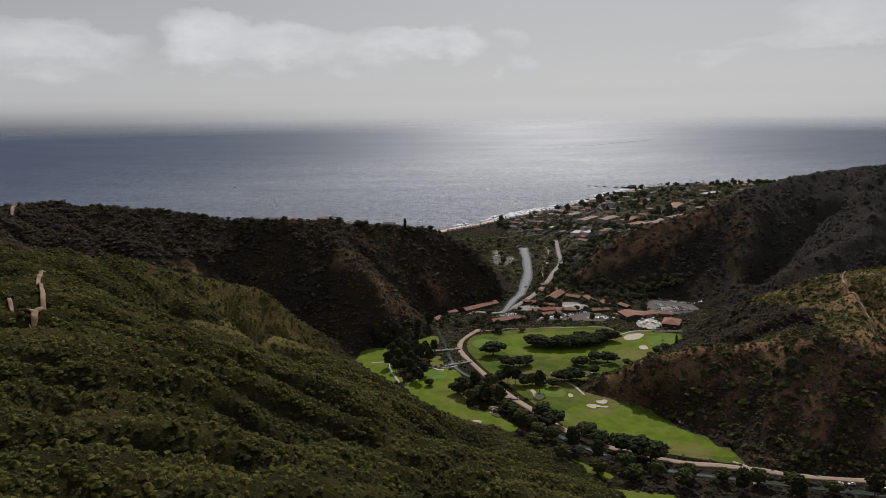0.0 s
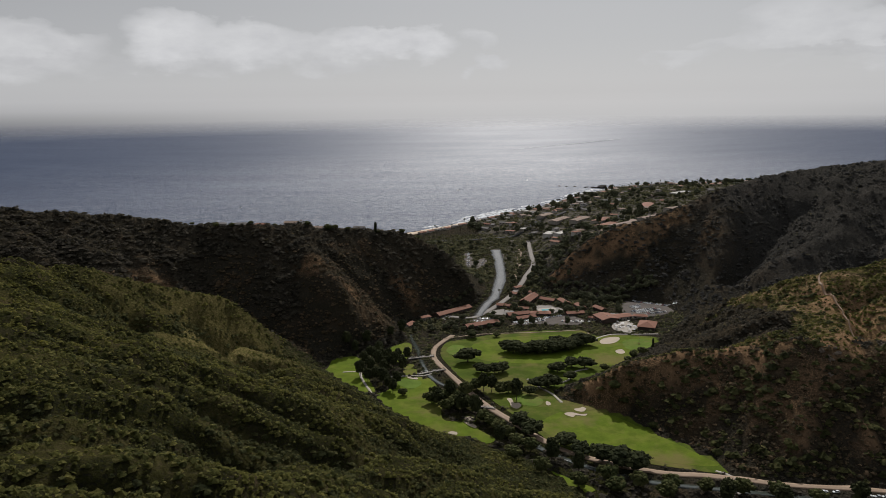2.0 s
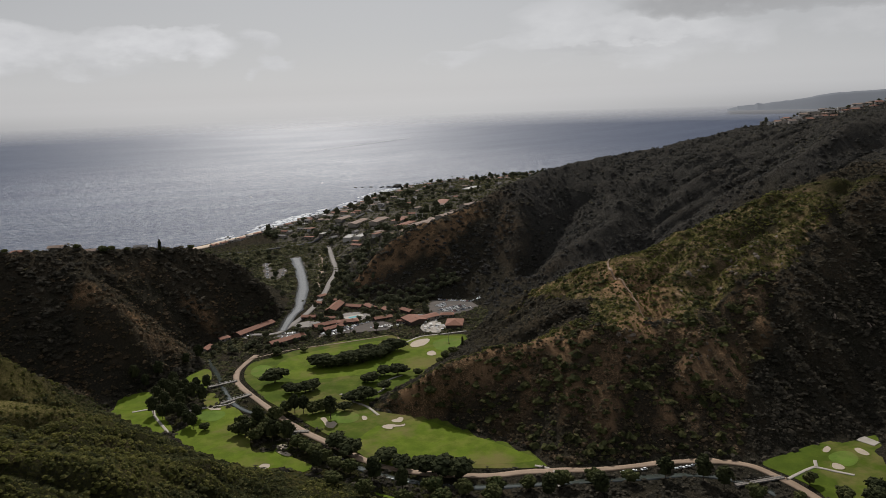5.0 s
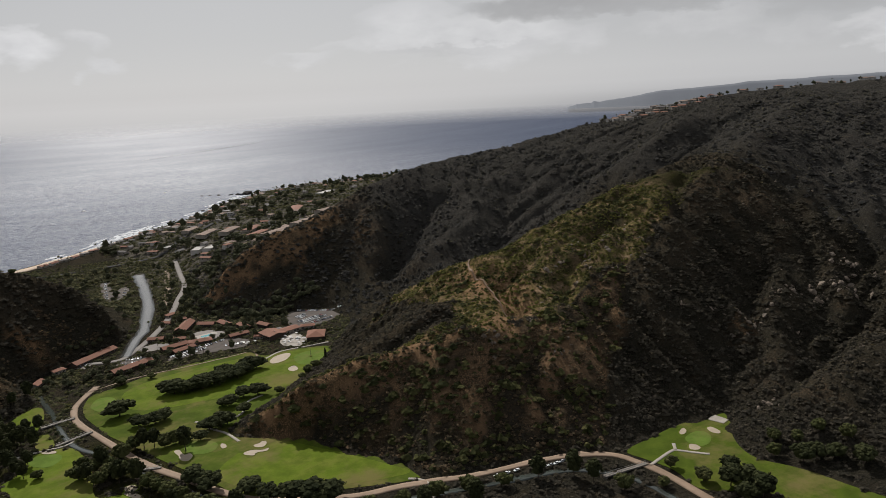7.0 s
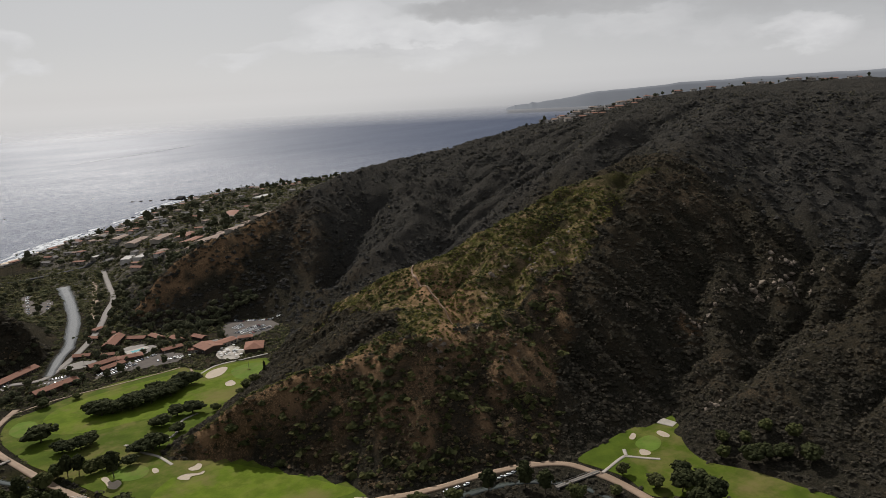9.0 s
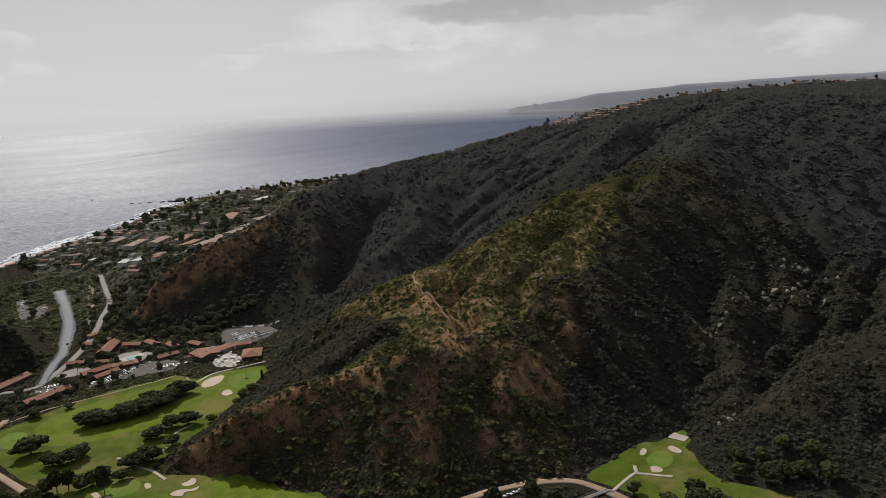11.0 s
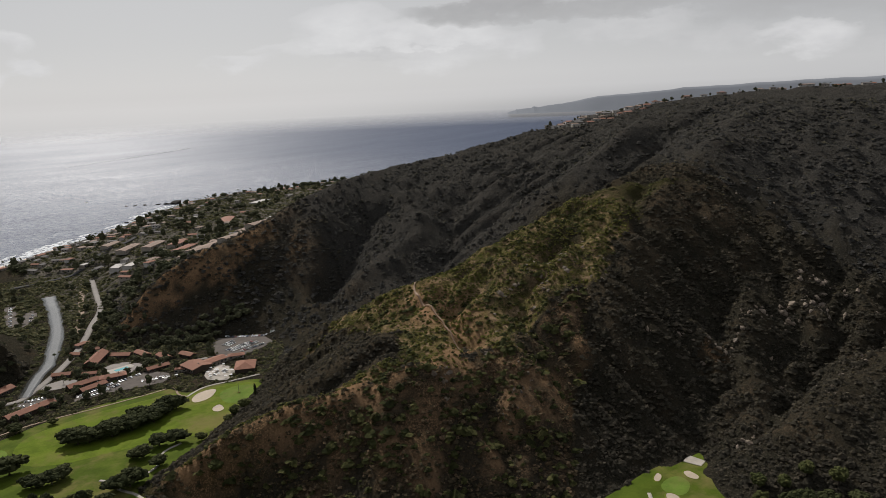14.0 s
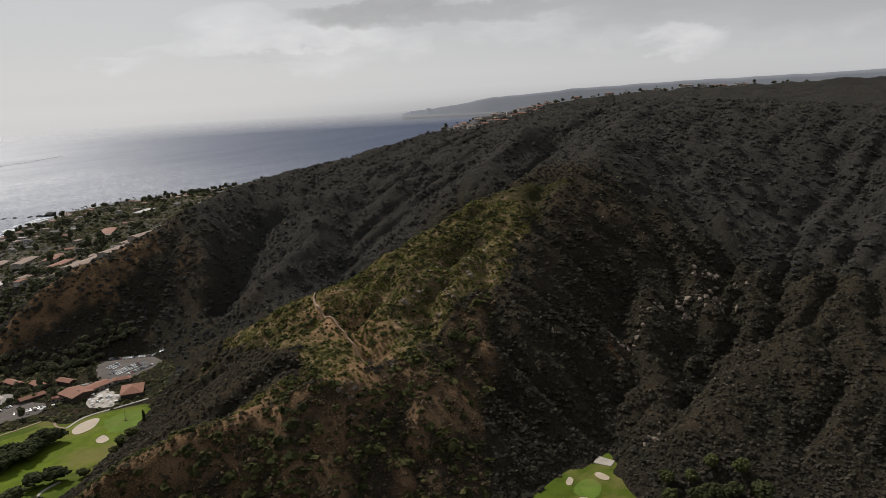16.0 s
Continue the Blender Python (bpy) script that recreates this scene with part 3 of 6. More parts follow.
def build_ground():
    xs = spans((-4600, -1600, 300), (-1600, -460, 24), (-460, 860, 4.5), (860, 1300, 9), (1300, 2700, 28), (2700, 4700, 250))
    ys = spans((-4000, -400, 300), (-400, 190, 24), (190, 1060, 4.5), (1060, 1400, 8), (1400, 2720, 18), (2720, 3000, 90))
    gx, gy = np.meshgrid(xs, ys)
    gz = height(gx, gy)
    me = mesh_from("ground", np.stack([gx.ravel(), gy.ravel(), gz.ravel()], 1), grid_faces(len(xs), len(ys)), MAT["soil"])
    town = np.clip((gy - np.interp(gx, [200, 404, 691, 925, 1528, 2300], [1180, 1120, 1230, 1270, 1090, 800]) - 30) / 60, 0, 1) * (gx > 180)
    edge = (fbm(gx / 26, gy / 26, 3, 57) - 0.5) * 60
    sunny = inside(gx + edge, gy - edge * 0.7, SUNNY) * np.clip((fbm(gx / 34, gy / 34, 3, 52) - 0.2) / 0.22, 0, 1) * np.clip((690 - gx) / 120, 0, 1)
    red = np.clip(1.5 - np.hypot((gx - 385) / 26, (gy - 612) / 46), 0, 1) * np.clip((fbm(gx / 16, gy / 16, 3, 53) - 0.3) / 0.2, 0, 1)
    for cx, cy, rx, ry in ((236, 540, 20, 18), (395, 495, 14, 22), (430, 505, 22, 16), (-90, 845, 34, 12), (-40, 840, 26, 20), (15, 918, 24, 10), (-255, 800, 30, 14), (320, 1040, 60, 16), (260, 1080, 16, 60), (545, 448, 26, 12)):
        red = np.maximum(red, np.clip(1.4 - np.hypot((gx - cx) / rx, (gy - cy) / ry), 0, 1) * np.clip((fbm(gx / 18, gy / 18, 3, 54) - 0.28) / 0.25, 0, 1) * 0.85)
    broken = np.clip((fbm(gx / 22, gy / 22, 3, 58) - 0.36) / 0.2, 0, 1)
    nose = np.clip((480 - gx) / 80, 0, 1) * (gx > 215) * (gy > 985) * (gy < 1180)
    red = np.maximum(red, np.maximum(0.62 * inside(gx, gy, DRY), 0.75 * nose) * broken * np.clip((rib(gx, gy) - 0.42) / 0.22, 0, 1))
    brow = np.clip(1.3 - to_line(gx, gy, [(160, 612), (187, 594), (247, 568), (295, 543), (330, 525), (372, 545), (392, 600)]) / 20, 0, 1)
    red = np.maximum(red, 0.9 * brow * np.clip((fbm(gx / 14, gy / 14, 3, 59) - 0.3) / 0.2, 0, 1))
    lush = np.clip((190 - gx) / 60, 0, 1) * np.clip((np.interp(gx, [-470, -352, -284, -233, -159, -80, 0], [700, 640, 690, 730, 768, 740, 700]) - gy) / 25, 0, 1)
    lush = np.maximum(lush, inside(gx, gy, SUNNY) * np.clip((fbm(gx / 30, gy / 30, 3, 55) - 0.45) / 0.2, 0, 1))
    dry = inside(gx, gy, DRY) * np.clip((fbm(gx / 26, gy / 26, 3, 56) - 0.25) / 0.2, 0, 1)
    dry = np.maximum(dry, np.clip(red, 0, 1))
    ribs = np.clip((rib(gx, gy) - 0.4) / 0.3, 0, 1)
    # bare soil held back on some slopes, imitating cloud shade and haze by tone
    dry = np.maximum(dry * (0.3 + 0.7 * ribs), np.where((gx > 720) | ((gy > 800) & (gx > 480)), 0.18, np.where((gx > 420) & (gy < 500), 0.2, np.where((gx < 150) & (gy > 690), 0.25, 0.5))) * ribs * (1 - lush))
    straw = straw_grass(gx, gy)
    for key, val in (("straw", straw), ("far_haze", np.maximum(np.clip((gy - 780) / 60, 0, 1) * np.clip((gx - 380) / 120, 0, 1), np.clip((gx - 690) / 90, 0, 1))), ("sunny", sunny), ("red", red), ("lush", lush), ("dry", dry)):
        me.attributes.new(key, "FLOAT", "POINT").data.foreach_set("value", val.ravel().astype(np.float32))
    at = me.attributes.new("town", "FLOAT", "POINT")
    at.data.foreach_set("value", town.ravel().astype(np.float32))
    tagged(new("ground", me), "chaparral canyon slopes of brown soil and scrub", "ground", kind="structure")


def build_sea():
    """Flat out past the shore; beyond, the sheet is bent up to fit the camera's view, so that it meets the horizon
    within the view distance.
    """
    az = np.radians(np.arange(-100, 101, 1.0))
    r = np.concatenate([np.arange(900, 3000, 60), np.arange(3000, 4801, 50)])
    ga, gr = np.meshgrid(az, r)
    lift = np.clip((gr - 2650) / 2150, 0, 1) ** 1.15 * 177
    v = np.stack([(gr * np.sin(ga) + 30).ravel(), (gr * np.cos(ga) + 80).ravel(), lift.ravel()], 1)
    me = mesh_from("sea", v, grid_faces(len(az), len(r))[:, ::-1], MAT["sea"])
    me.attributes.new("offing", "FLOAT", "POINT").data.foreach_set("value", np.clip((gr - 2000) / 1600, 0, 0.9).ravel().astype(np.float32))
    # outer water turns transparent, imitating haze at the horizon
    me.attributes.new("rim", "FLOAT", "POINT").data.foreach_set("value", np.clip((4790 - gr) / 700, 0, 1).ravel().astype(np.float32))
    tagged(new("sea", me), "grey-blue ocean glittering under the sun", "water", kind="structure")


build_ground()
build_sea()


# ---- laid on the canyon floor ----
def drape(name, outline, material, lift, step=None):
    """A thin sheet with a closed outline that lies on the ground; its rim turns down into it."""
    bm = bmesh.new()
    z = lambda x, y: float(floor_height(x, y)) + lift
    vs = [bm.verts.new((x, y, z(x, y))) for x, y in outline]
    f = bm.faces.new(vs)
    if f.normal.z < 0 or f.calc_area() == 0:
        f.normal_flip()
    bm.normal_update()
    if f.normal.z < 0:
        f.normal_flip()
    bmesh.ops.triangulate(bm, faces=bm.faces[:])
    rim = [e for e in bm.edges if e.is_boundary]
    ext = bmesh.ops.extrude_edge_only(bm, edges=rim)
    for g in ext["geom"]:
        if isinstance(g, bmesh.types.BMVert):
            g.co.z -= lift + 0.5
    me = bpy.data.meshes.new(name)
    bm.to_mesh(me)
    bm.free()
    me.materials.append(material)
    return new(name, me)


def blob(points, n=6):
    """A closed smooth outline through the points."""
    p = [np.array(q, float) for q in points]
    k = len(p)
    out = []
    for i in range(k):
        a, b, c, d = p[i - 1], p[i], p[(i + 1) % k], p[(i + 2) % k]
        for s in range(n):
            t = s / n
            out.append(tuple(0.5 * (2 * b + (c - a) * t + (2 * a - 5 * b + 4 * c - d) * t * t + (3 * b - a - 3 * c + d) * t ** 3)))
    return out


def ribbon(name, line, width, material, lift, n=6, wobble=0.0):
    """A track of that width along a line, following the ground."""
    pts = smooth_line([(x, y) for x, y in line], n)
    verts, faces = [], []
    for i, p in enumerate(pts):
        d = pts[min(i + 1, len(pts) - 1)] - pts[max(i - 1, 0)]
        d = d / np.hypot(*d)
        side = np.array([-d[1], d[0]])
        wide = width(i / len(pts)) if callable(width) else width
        w = wide * (1 + wobble * (value_noise(np.array(i * 0.37), np.array(wide), 3) - 0.5))
        for s, dz in ((-0.5, -0.8), (-0.5, 0.0), (-0.17, 0.0), (0.17, 0.0), (0.5, 0.0), (0.5, -0.8)):
            q = p + side * s * w
            verts.append((q[0], q[1], float(height(q[0], q[1])) + lift + dz))
    for i in range(len(pts) - 1):
        for k in range(5):
            a = i * 6 + k
            faces.append((a, a + 6, a + 7, a + 1))
    me = mesh_from(name, verts, np.array(faces)[:, ::-1], material)
    return new(name, me)


# ---- scatter of chaparral ----
def dome(rings, sides, seed):
    """An uneven, lumpy half-ball of foliage."""
    rnd = random.Random(seed)
    verts = [(0, 0, 1.0 + rnd.uniform(-0.1, 0.1))]
    for r in range(1, rings + 1):
        a = r / rings * radians(105)
        for s in range(sides):
            t = 2 * math.pi * (s + 0.5 * (r % 2)) / sides
            k = rnd.uniform(0.55, 1.32)
            verts.append((math.sin(a) * math.cos(t) * k, math.sin(a) * math.sin(t) * k, math.cos(a) * rnd.uniform(0.6, 1.3)))
    faces = [(0, 1 + s, 1 + (s + 1) % sides) for s in range(sides)]
    for r in range(1, rings):
        for s in range(sides):
            a, b = 1 + (r - 1) * sides + s, 1 + (r - 1) * sides + (s + 1) % sides
            c, d = a + sides, b + sides
            faces += [(a, c, d), (a, d, b)] if r % 2 else [(a, c, b), (b, c, d)]
    return np.array(verts), np.array(faces)


def tuft(leaves, sides, seed):
    """A bush: a low ragged cone of twigs with clumps of leaves standing out of it."""
    rnd = random.Random(seed)
    verts = [(rnd.uniform(-0.2, 0.2), rnd.uniform(-0.2, 0.2), rnd.uniform(0.75, 0.95))]
    for s in range(sides):
        t = 2 * math.pi * s / sides
        k = rnd.uniform(0.7, 1.1)
        verts.append((math.cos(t) * k, math.sin(t) * k, rnd.uniform(-0.2, 0.25)))
    faces = [(0, 1 + s, 1 + (s + 1) % sides) for s in range(sides)]
    for i in range(leaves):
        t = 2 * math.pi * (i + rnd.uniform(-0.4, 0.4)) / leaves * 1.618 * 2
        a = radians(rnd.uniform(10, 80))
        c = Vector((math.sin(a) * math.cos(t), math.sin(a) * math.sin(t), math.cos(a))) * rnd.uniform(0.75, 1.1)
        n = (c.normalized() + Vector((rnd.uniform(-0.6, 0.6), rnd.uniform(-0.6, 0.6), rnd.uniform(0.2, 1.3)))).normalized()
        u = n.orthogonal().normalized()
        u = Matrix.Rotation(rnd.uniform(0, 6.28), 3, n) @ u
        w = n.cross(u)
        r = rnd.uniform(0.2, 0.46)
        k = len(verts)
        for p, q in ((-1, -0.6), (0.7, -1), (1, 0.7), (-0.6, 1)):
            verts.append(tuple(c + u * p * r * rnd.uniform(0.7, 1.2) + w * q * r * rnd.uniform(0.7, 1.2) - n * 0.12 * rnd.random()))
        faces += [(k, k + 1, k + 2), (k, k + 2, k + 3)]
    return np.array(verts), np.array(faces)


def scatter(name, label, region, spacing, size, material, detail, seed, keep):
    """One stuff object: bushes jittered over a region (x0, x1, y0, y1) wherever keep says so."""
    rng = np.random.default_rng(seed)
    x0, x1, y0, y1 = region
    gx, gy = np.meshgrid(np.arange(x0, x1, spacing), np.arange(y0, y1, spacing))
    x = gx.ravel() + rng.uniform(-0.5, 0.5, gx.size) * spacing
    y = gy.ravel() + rng.uniform(-0.5, 0.5, gx.size) * spacing
    ok = keep(x, y, rng)
    x, y = x[ok], y[ok]
    kinds = [tuft(*detail, seed * 10 + k) for k in range(5)]
    pick = rng.integers(0, 5, len(x))
    vs, fs, base = [], [], 0
    for k, (dv, df) in enumerate(kinds):
        sel = pick == k
        n = int(sel.sum())
        if not n:
            continue
        s = size * np.clip(np.exp(rng.normal(0.02, 0.5, n)), 0.4, 2.0)
        turn = rng.uniform(0, 6.283, n)
        c, d = np.cos(turn), np.sin(turn)
        px = dv[None, :, 0] * c[:, None] - dv[None, :, 1] * d[:, None]
        py = dv[None, :, 0] * d[:, None] + dv[None, :, 1] * c[:, None]
        tall = s * rng.uniform(0.5, 0.95, n)
        out = np.stack([x[sel][:, None] + px * s[:, None], y[sel][:, None] + py * s[:, None],
                        (height(x[sel], y[sel]) - 0.15 * s)[:, None] + dv[None, :, 2] * tall[:, None]], 2)
        vs.append(out.reshape(-1, 3))
        fs.append((df[None] + (np.arange(n) * len(dv))[:, None, None] + base).reshape(-1, 3))
        base += n * len(dv)
    me = mesh_from(name, np.concatenate(vs), np.concatenate(fs), material, False)
    tagged(new(name, me), label, "shrubs", kind="stuff")
    return len(x)


TRAILS = (([(-201, 359), (-210, 380), (-216, 396), (-217, 404), (-234, 440), (-254, 477), (-268, 500), (-276, 520), (-292, 555)], 2.7), ([(-216, 396), (-230, 402), (-246, 425), (-262, 451)], 2.0), ([(364, 551), (369, 569), (378, 595), (384, 620), (387, 641), (395, 660), (402, 668)], 1.5), ([(-441, 787), (-452, 815), (-458, 845)], 3.0))


def wild(x, y, margin=2.0):
    """Hillside, clear of the trails."""
    ok = height(x, y) > floor_height(x, y) + margin
    for line, w in TRAILS:
        ok &= to_line(x, y, line) > w * 0.5 + 1.6
    return ok


def thick(x, y, rng, scale, low, high, seed):
    """Keeps more where a broad noise is high, so that the cover breaks into patches."""
    n = fbm(x / scale, y / scale, 3, seed)
    return rng.uniform(0, 1, x.size) < low + (high - low) * np.clip((n - 0.35) / 0.3, 0, 1)


def gullied(x, y, rng, share):
    """Thins the cover by that share on the ribs."""
    return rng.uniform(0, 1, x.size) > share * np.clip((rib(x, y) - 0.35) / 0.3, 0, 1)


def ochre(x, y):
    """Bands of olive and ochre scrub low on the ridge behind the course; their lighter tone imitates sunlit patches."""
    h = height(x, y)
    return (fbm(x / 46, y / 46, 3, 91) > 0.47) & (x > -330) & (y < 965) & (h > 22) & (h < 112)


def open_top(x, y):
    edge = (fbm(x / 26, y / 26, 3, 57) - 0.5) * 60
    return inside(x + edge, y - edge * 0.7, SUNNY)


scatter("shrubs", "dense green chaparral bushes covering the slope", (-430, 130, 110, 780), 2.4, 1.35, MAT["shrub_green"], (6, 6), 1,
        lambda x, y, r: wild(x, y, 1.5) & (y < NEAR_SPLIT(x)) & (rib(x, y) > 0.4) & thick(x, y, r, 20, 0.4, 1.0, 31) & (r.uniform(0, 1, x.size) > 0.78 * straw_grass(x, y)) & (x > -0.95 * y - 40))
scatter("shrubs", "deep green bushes filling the gullies of the slope", (-430, 130, 110, 780), 2.6, 1.5, MAT["shrub_deep"], (6, 6), 10,
        lambda x, y, r: wild(x, y, 1.5) & (y < NEAR_SPLIT(x)) & (rib(x, y) <= 0.4) & (r.uniform(0, 1, x.size) > 0.7 * straw_grass(x, y)) & (x > -0.95 * y - 40))
scatter("shrubs", "large dark bushes standing between the dry ribs of the spur", (140, 560, 400, 680), 5.2, 2.8, MAT["shrub_deep"], (6, 6), 11,
        lambda x, y, r: wild(x, y, 1.5) & inside(x, y, DRY) & thick(x, y, r, 14, 0.3, 1.0, 40))
scatter("shrubs", "dark bushes dotted over the dry nose of the far ridge", (215, 500, 980, 1190), 5.5, 2.2, MAT["shrub_dark_shade"], (6, 6), 12,
        lambda x, y, r: wild(x, y, 1.5) & thick(x, y, r, 24, 0.1, 0.9, 41))
scatter("shrubs", "dark scrub with painted shade on the ridge face", (-560, 140, 690, 1010), 3.8, 2.7, MAT["shrub_dark_shade"], (6, 6), 2,
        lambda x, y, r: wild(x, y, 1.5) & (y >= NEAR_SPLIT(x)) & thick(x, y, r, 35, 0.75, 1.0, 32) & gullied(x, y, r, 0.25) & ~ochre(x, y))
scatter("shrubs", "olive and ochre scrub on the lower ridge face, toned as if sunlit", (-330, 140, 740, 970), 3.5, 1.9, MAT["shrub_dry"], (6, 6), 14,
        lambda x, y, r: wild(x, y, 1.5) & (y >= NEAR_SPLIT(x)) & ochre(x, y) & thick(x, y, r, 20, 0.5, 1.0, 42))
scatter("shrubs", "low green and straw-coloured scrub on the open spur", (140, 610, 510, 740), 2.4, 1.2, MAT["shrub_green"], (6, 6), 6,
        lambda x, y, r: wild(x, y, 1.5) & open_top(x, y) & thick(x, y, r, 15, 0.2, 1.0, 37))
scatter("shrubs", "round green bushes standing on the open spur", (140, 690, 500, 740), 5.0, 1.9, MAT["shrub_deep"], (6, 6), 15,
        lambda x, y, r: wild(x, y, 1.5) & open_top(x, y) & thick(x, y, r, 22, 0.1, 1.0, 43))
scatter("shrubs", "dry brown and olive chaparral on the face of the spur", (140, 720, 240, 800), 2.8, 1.55, MAT["shrub_dry"], (6, 6), 3,
        lambda x, y, r: wild(x, y, 1.5) & inside(x, y, DRY) & ~open_top(x, y) & thick(x, y, r, 24, 0.5, 1.0, 33) & gullied(x, y, r, 0.4))
scatter("shrubs", "dark dense chaparral with painted shade on the spur and in its gullies", (140, 720, 240, 800), 2.9, 2.0, MAT["shrub_dark_shade"], (6, 6), 8,
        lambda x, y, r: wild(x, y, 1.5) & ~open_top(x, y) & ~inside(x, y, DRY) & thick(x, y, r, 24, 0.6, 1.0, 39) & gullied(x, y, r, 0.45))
scatter("shrubs", "dark scrub greyed for haze on the far canyon side", (215, 1330, 800, 1330), 5.2, 2.5, MAT["shrub_hazed"], (5, 5), 4,
        lambda x, y, r: wild(x, y, 1.5) & thick(x, y, r, 45, 0.4, 1.0, 34) & gullied(x, y, r, 0.6))
scatter("shrubs", "dark scrub greyed for haze on the main ridge", (720, 1330, 180, 800), 5.0, 2.4, MAT["shrub_hazed"], (5, 5), 5,
        lambda x, y, r: wild(x, y, 1.5) & thick(x, y, r, 45, 0.5, 1.0, 35) & gullied(x, y, r, 0.6))


# ---- golf course, creek and roads ----
def part(name, bm, material, parent, label=""):
    me = bpy.data.meshes.new(name)
    bm.to_mesh(me)
    bm.free()
    me.materials.append(material)
    ob = new(name, me)
    ob.parent = parent
    if label:
        ob["label"] = label
    return ob


LAWN = [(48, 785), (58, 807), (76, 812), (104, 824), (133, 830), (163, 834), (191, 829), (214, 828), (225, 802), (245, 803), (268, 796), (291, 783), (284, 757), (261, 723),
        (243, 702), (219, 684), (199, 675), (173, 658), (156, 650), (140, 638), (142, 621), (156, 605), (172, 598), (183, 591), (194, 560), (202, 543), (209, 526),
        (222, 502), (230, 478), (221, 469), (186, 484), (140, 508), (117, 527), (103, 569), (89, 604), (79, 632), (69, 662), (58, 691), (50, 727), (45, 756)]
STRIPS = [
    ([(-81, 741), (-69, 762), (-48, 769), (-40, 757), (-41, 725), (-31, 701), (-22, 657), (-37, 662), (-52, 686), (-68, 706)], "fairway"),
    ([(-12, 785), (6, 809), (15, 801), (13, 766), (4, 743), (-10, 752)], "fairway"),
    ([(-21, 652), (-11, 662), (-3, 691), (12, 695), (30, 687), (38, 640), (35, 590), (51, 580), (67, 556), (73, 543), (64, 537), (47, 547), (23, 564), (7, 586), (-5, 608), (-15, 625)], "fairway"),
    ([(4, 726), (14, 736), (18, 705), (7, 700)], "fairway"),
    ([(91, 501), (102, 490), (114, 476), (128, 457), (109, 456), (100, 475)], "fairway"),
    ([(86, 433), (107, 445), (125, 440), (146, 435), (168, 424), (140, 415), (87, 419)], "fairway"),
    # upper green: all in the darker grass, imitating cloud shade
    ([(357, 409), (385, 412), (416, 414), (460, 406), (449, 394), (433, 380), (421, 365), (415, 347), (422, 327), (426, 310), (427, 293), (430, 250), (395, 250), (385, 308), (375, 332),
      (369, 330), (355, 345), (361, 370), (358, 392)], "rough"),
]
FAIRWAYS = [
    [(112, 566), (135, 590), (140, 575), (165, 590), (190, 552), (216, 500), (222, 480), (190, 489), (145, 513), (122, 535)],
    [(78, 776), (95, 802), (140, 814), (190, 812), (212, 812), (222, 798), (246, 797), (268, 790), (286, 777), (278, 752), (258, 730), (240, 712), (205, 698), (165, 712), (110, 722), (82, 742)],
    [(-74, 741), (-64, 756), (-50, 762), (-46, 745), (-58, 725)],
]
GREENS = [
    [(102, 626), (113, 634), (122, 628), (126, 616), (119, 606), (107, 610)],
    [(52, 774), (61, 792), (73, 785), (72, 763), (59, 755)],
    [(248, 776), (266, 783), (280, 773), (273, 752), (255, 741), (244, 750)],
    [(-1, 688), (8, 690), (20, 682), (20, 671), (11, 663), (0, 674)],
    [(402, 396), (414, 399), (421, 395), (418, 386), (406, 380), (398, 385)],
]
BUNKERS = [
    [(95, 626), (99, 626), (100, 615), (104, 615), (105, 608), (100, 602), (96, 607), (96, 616)],
    [(127, 612), (129, 615), (131, 611), (130, 606), (127, 606)],
    [(148, 595), (153, 596), (156, 598), (158, 594), (154, 588), (149, 590)],
    [(138, 587), (144, 588), (151, 583), (156, 583), (153, 579), (146, 581), (143, 578), (138, 583)],
    [(223, 780), (232, 791), (245, 793), (248, 786), (237, 772), (224, 770)],
    [(231, 746), (238, 749), (238, 737), (232, 734), (229, 739)],
    [(8, 696), (13, 696), (18, 691), (17, 687), (10, 691)],
    [(52, 580), (56, 582), (59, 576), (62, 568), (58, 568)],
    [(37, 560), (41, 563), (45, 559), (42, 553), (38, 554)],
    [(53, 589), (59, 590), (62, 584), (59, 580), (55, 582)],
    [(408, 406), (414, 408), (413, 404), (407, 401), (405, 403)],
    [(427, 397), (431, 396), (430, 388), (426, 386), (424, 391)],
    [(397, 388), (400, 385), (399, 380), (395, 379), (392, 383)],
]
CREEK_ROAD = [(64, 830), (48, 802), (39, 778), (38, 745), (47, 708), (60, 661), (68, 634), (79, 603), (93, 573), (105, 545), (122, 517), (150, 492), (182, 474), (205, 468),
              (221, 462), (240, 454), (262, 446), (303, 436), (329, 424), (346, 410), (351, 392), (353, 370), (350, 336), (346, 290), (350, 200)]
CREEK = [(14, 840), (21, 780), (24, 739), (29, 700), (37, 677), (49, 655), (64, 612), (82, 572), (112, 512), (160, 468), (215, 446), (262, 430), (310, 412), (332, 380), (334, 340), (330, 260)]
RIVER = [(192, 1375), (188, 1330), (182, 1262), (168, 1150), (150, 1060), (136, 1002), (122, 970), (102, 910)]
ROAD = [(268, 1450), (250, 1321), (235, 1225), (209, 1147), (189, 1084), (164, 1018), (135, 960), (108, 917), (91, 903), (58, 918)]


def lay(name, outline, material, lift, label, category, n=4):
    return tagged(drape(name, blob(outline, n), MAT[material], lift), label, category, kind="structure")


lay("lawn", LAWN, "rough", 0.25, "mown golf course grass on the canyon floor", "lawn", 3)
for shape, kind in STRIPS:
    lay("lawn", shape, kind, 0.25, "bright green golf course grass beside the creek", "lawn")
for shape in FAIRWAYS:
    lay("fairway", shape, "fairway", 0.30, "bright close-mown fairway", "fairway")
for shape in GREENS:
    lay("putting_green", shape, "green", 0.35, "smooth pale green putting surface", "putting green")


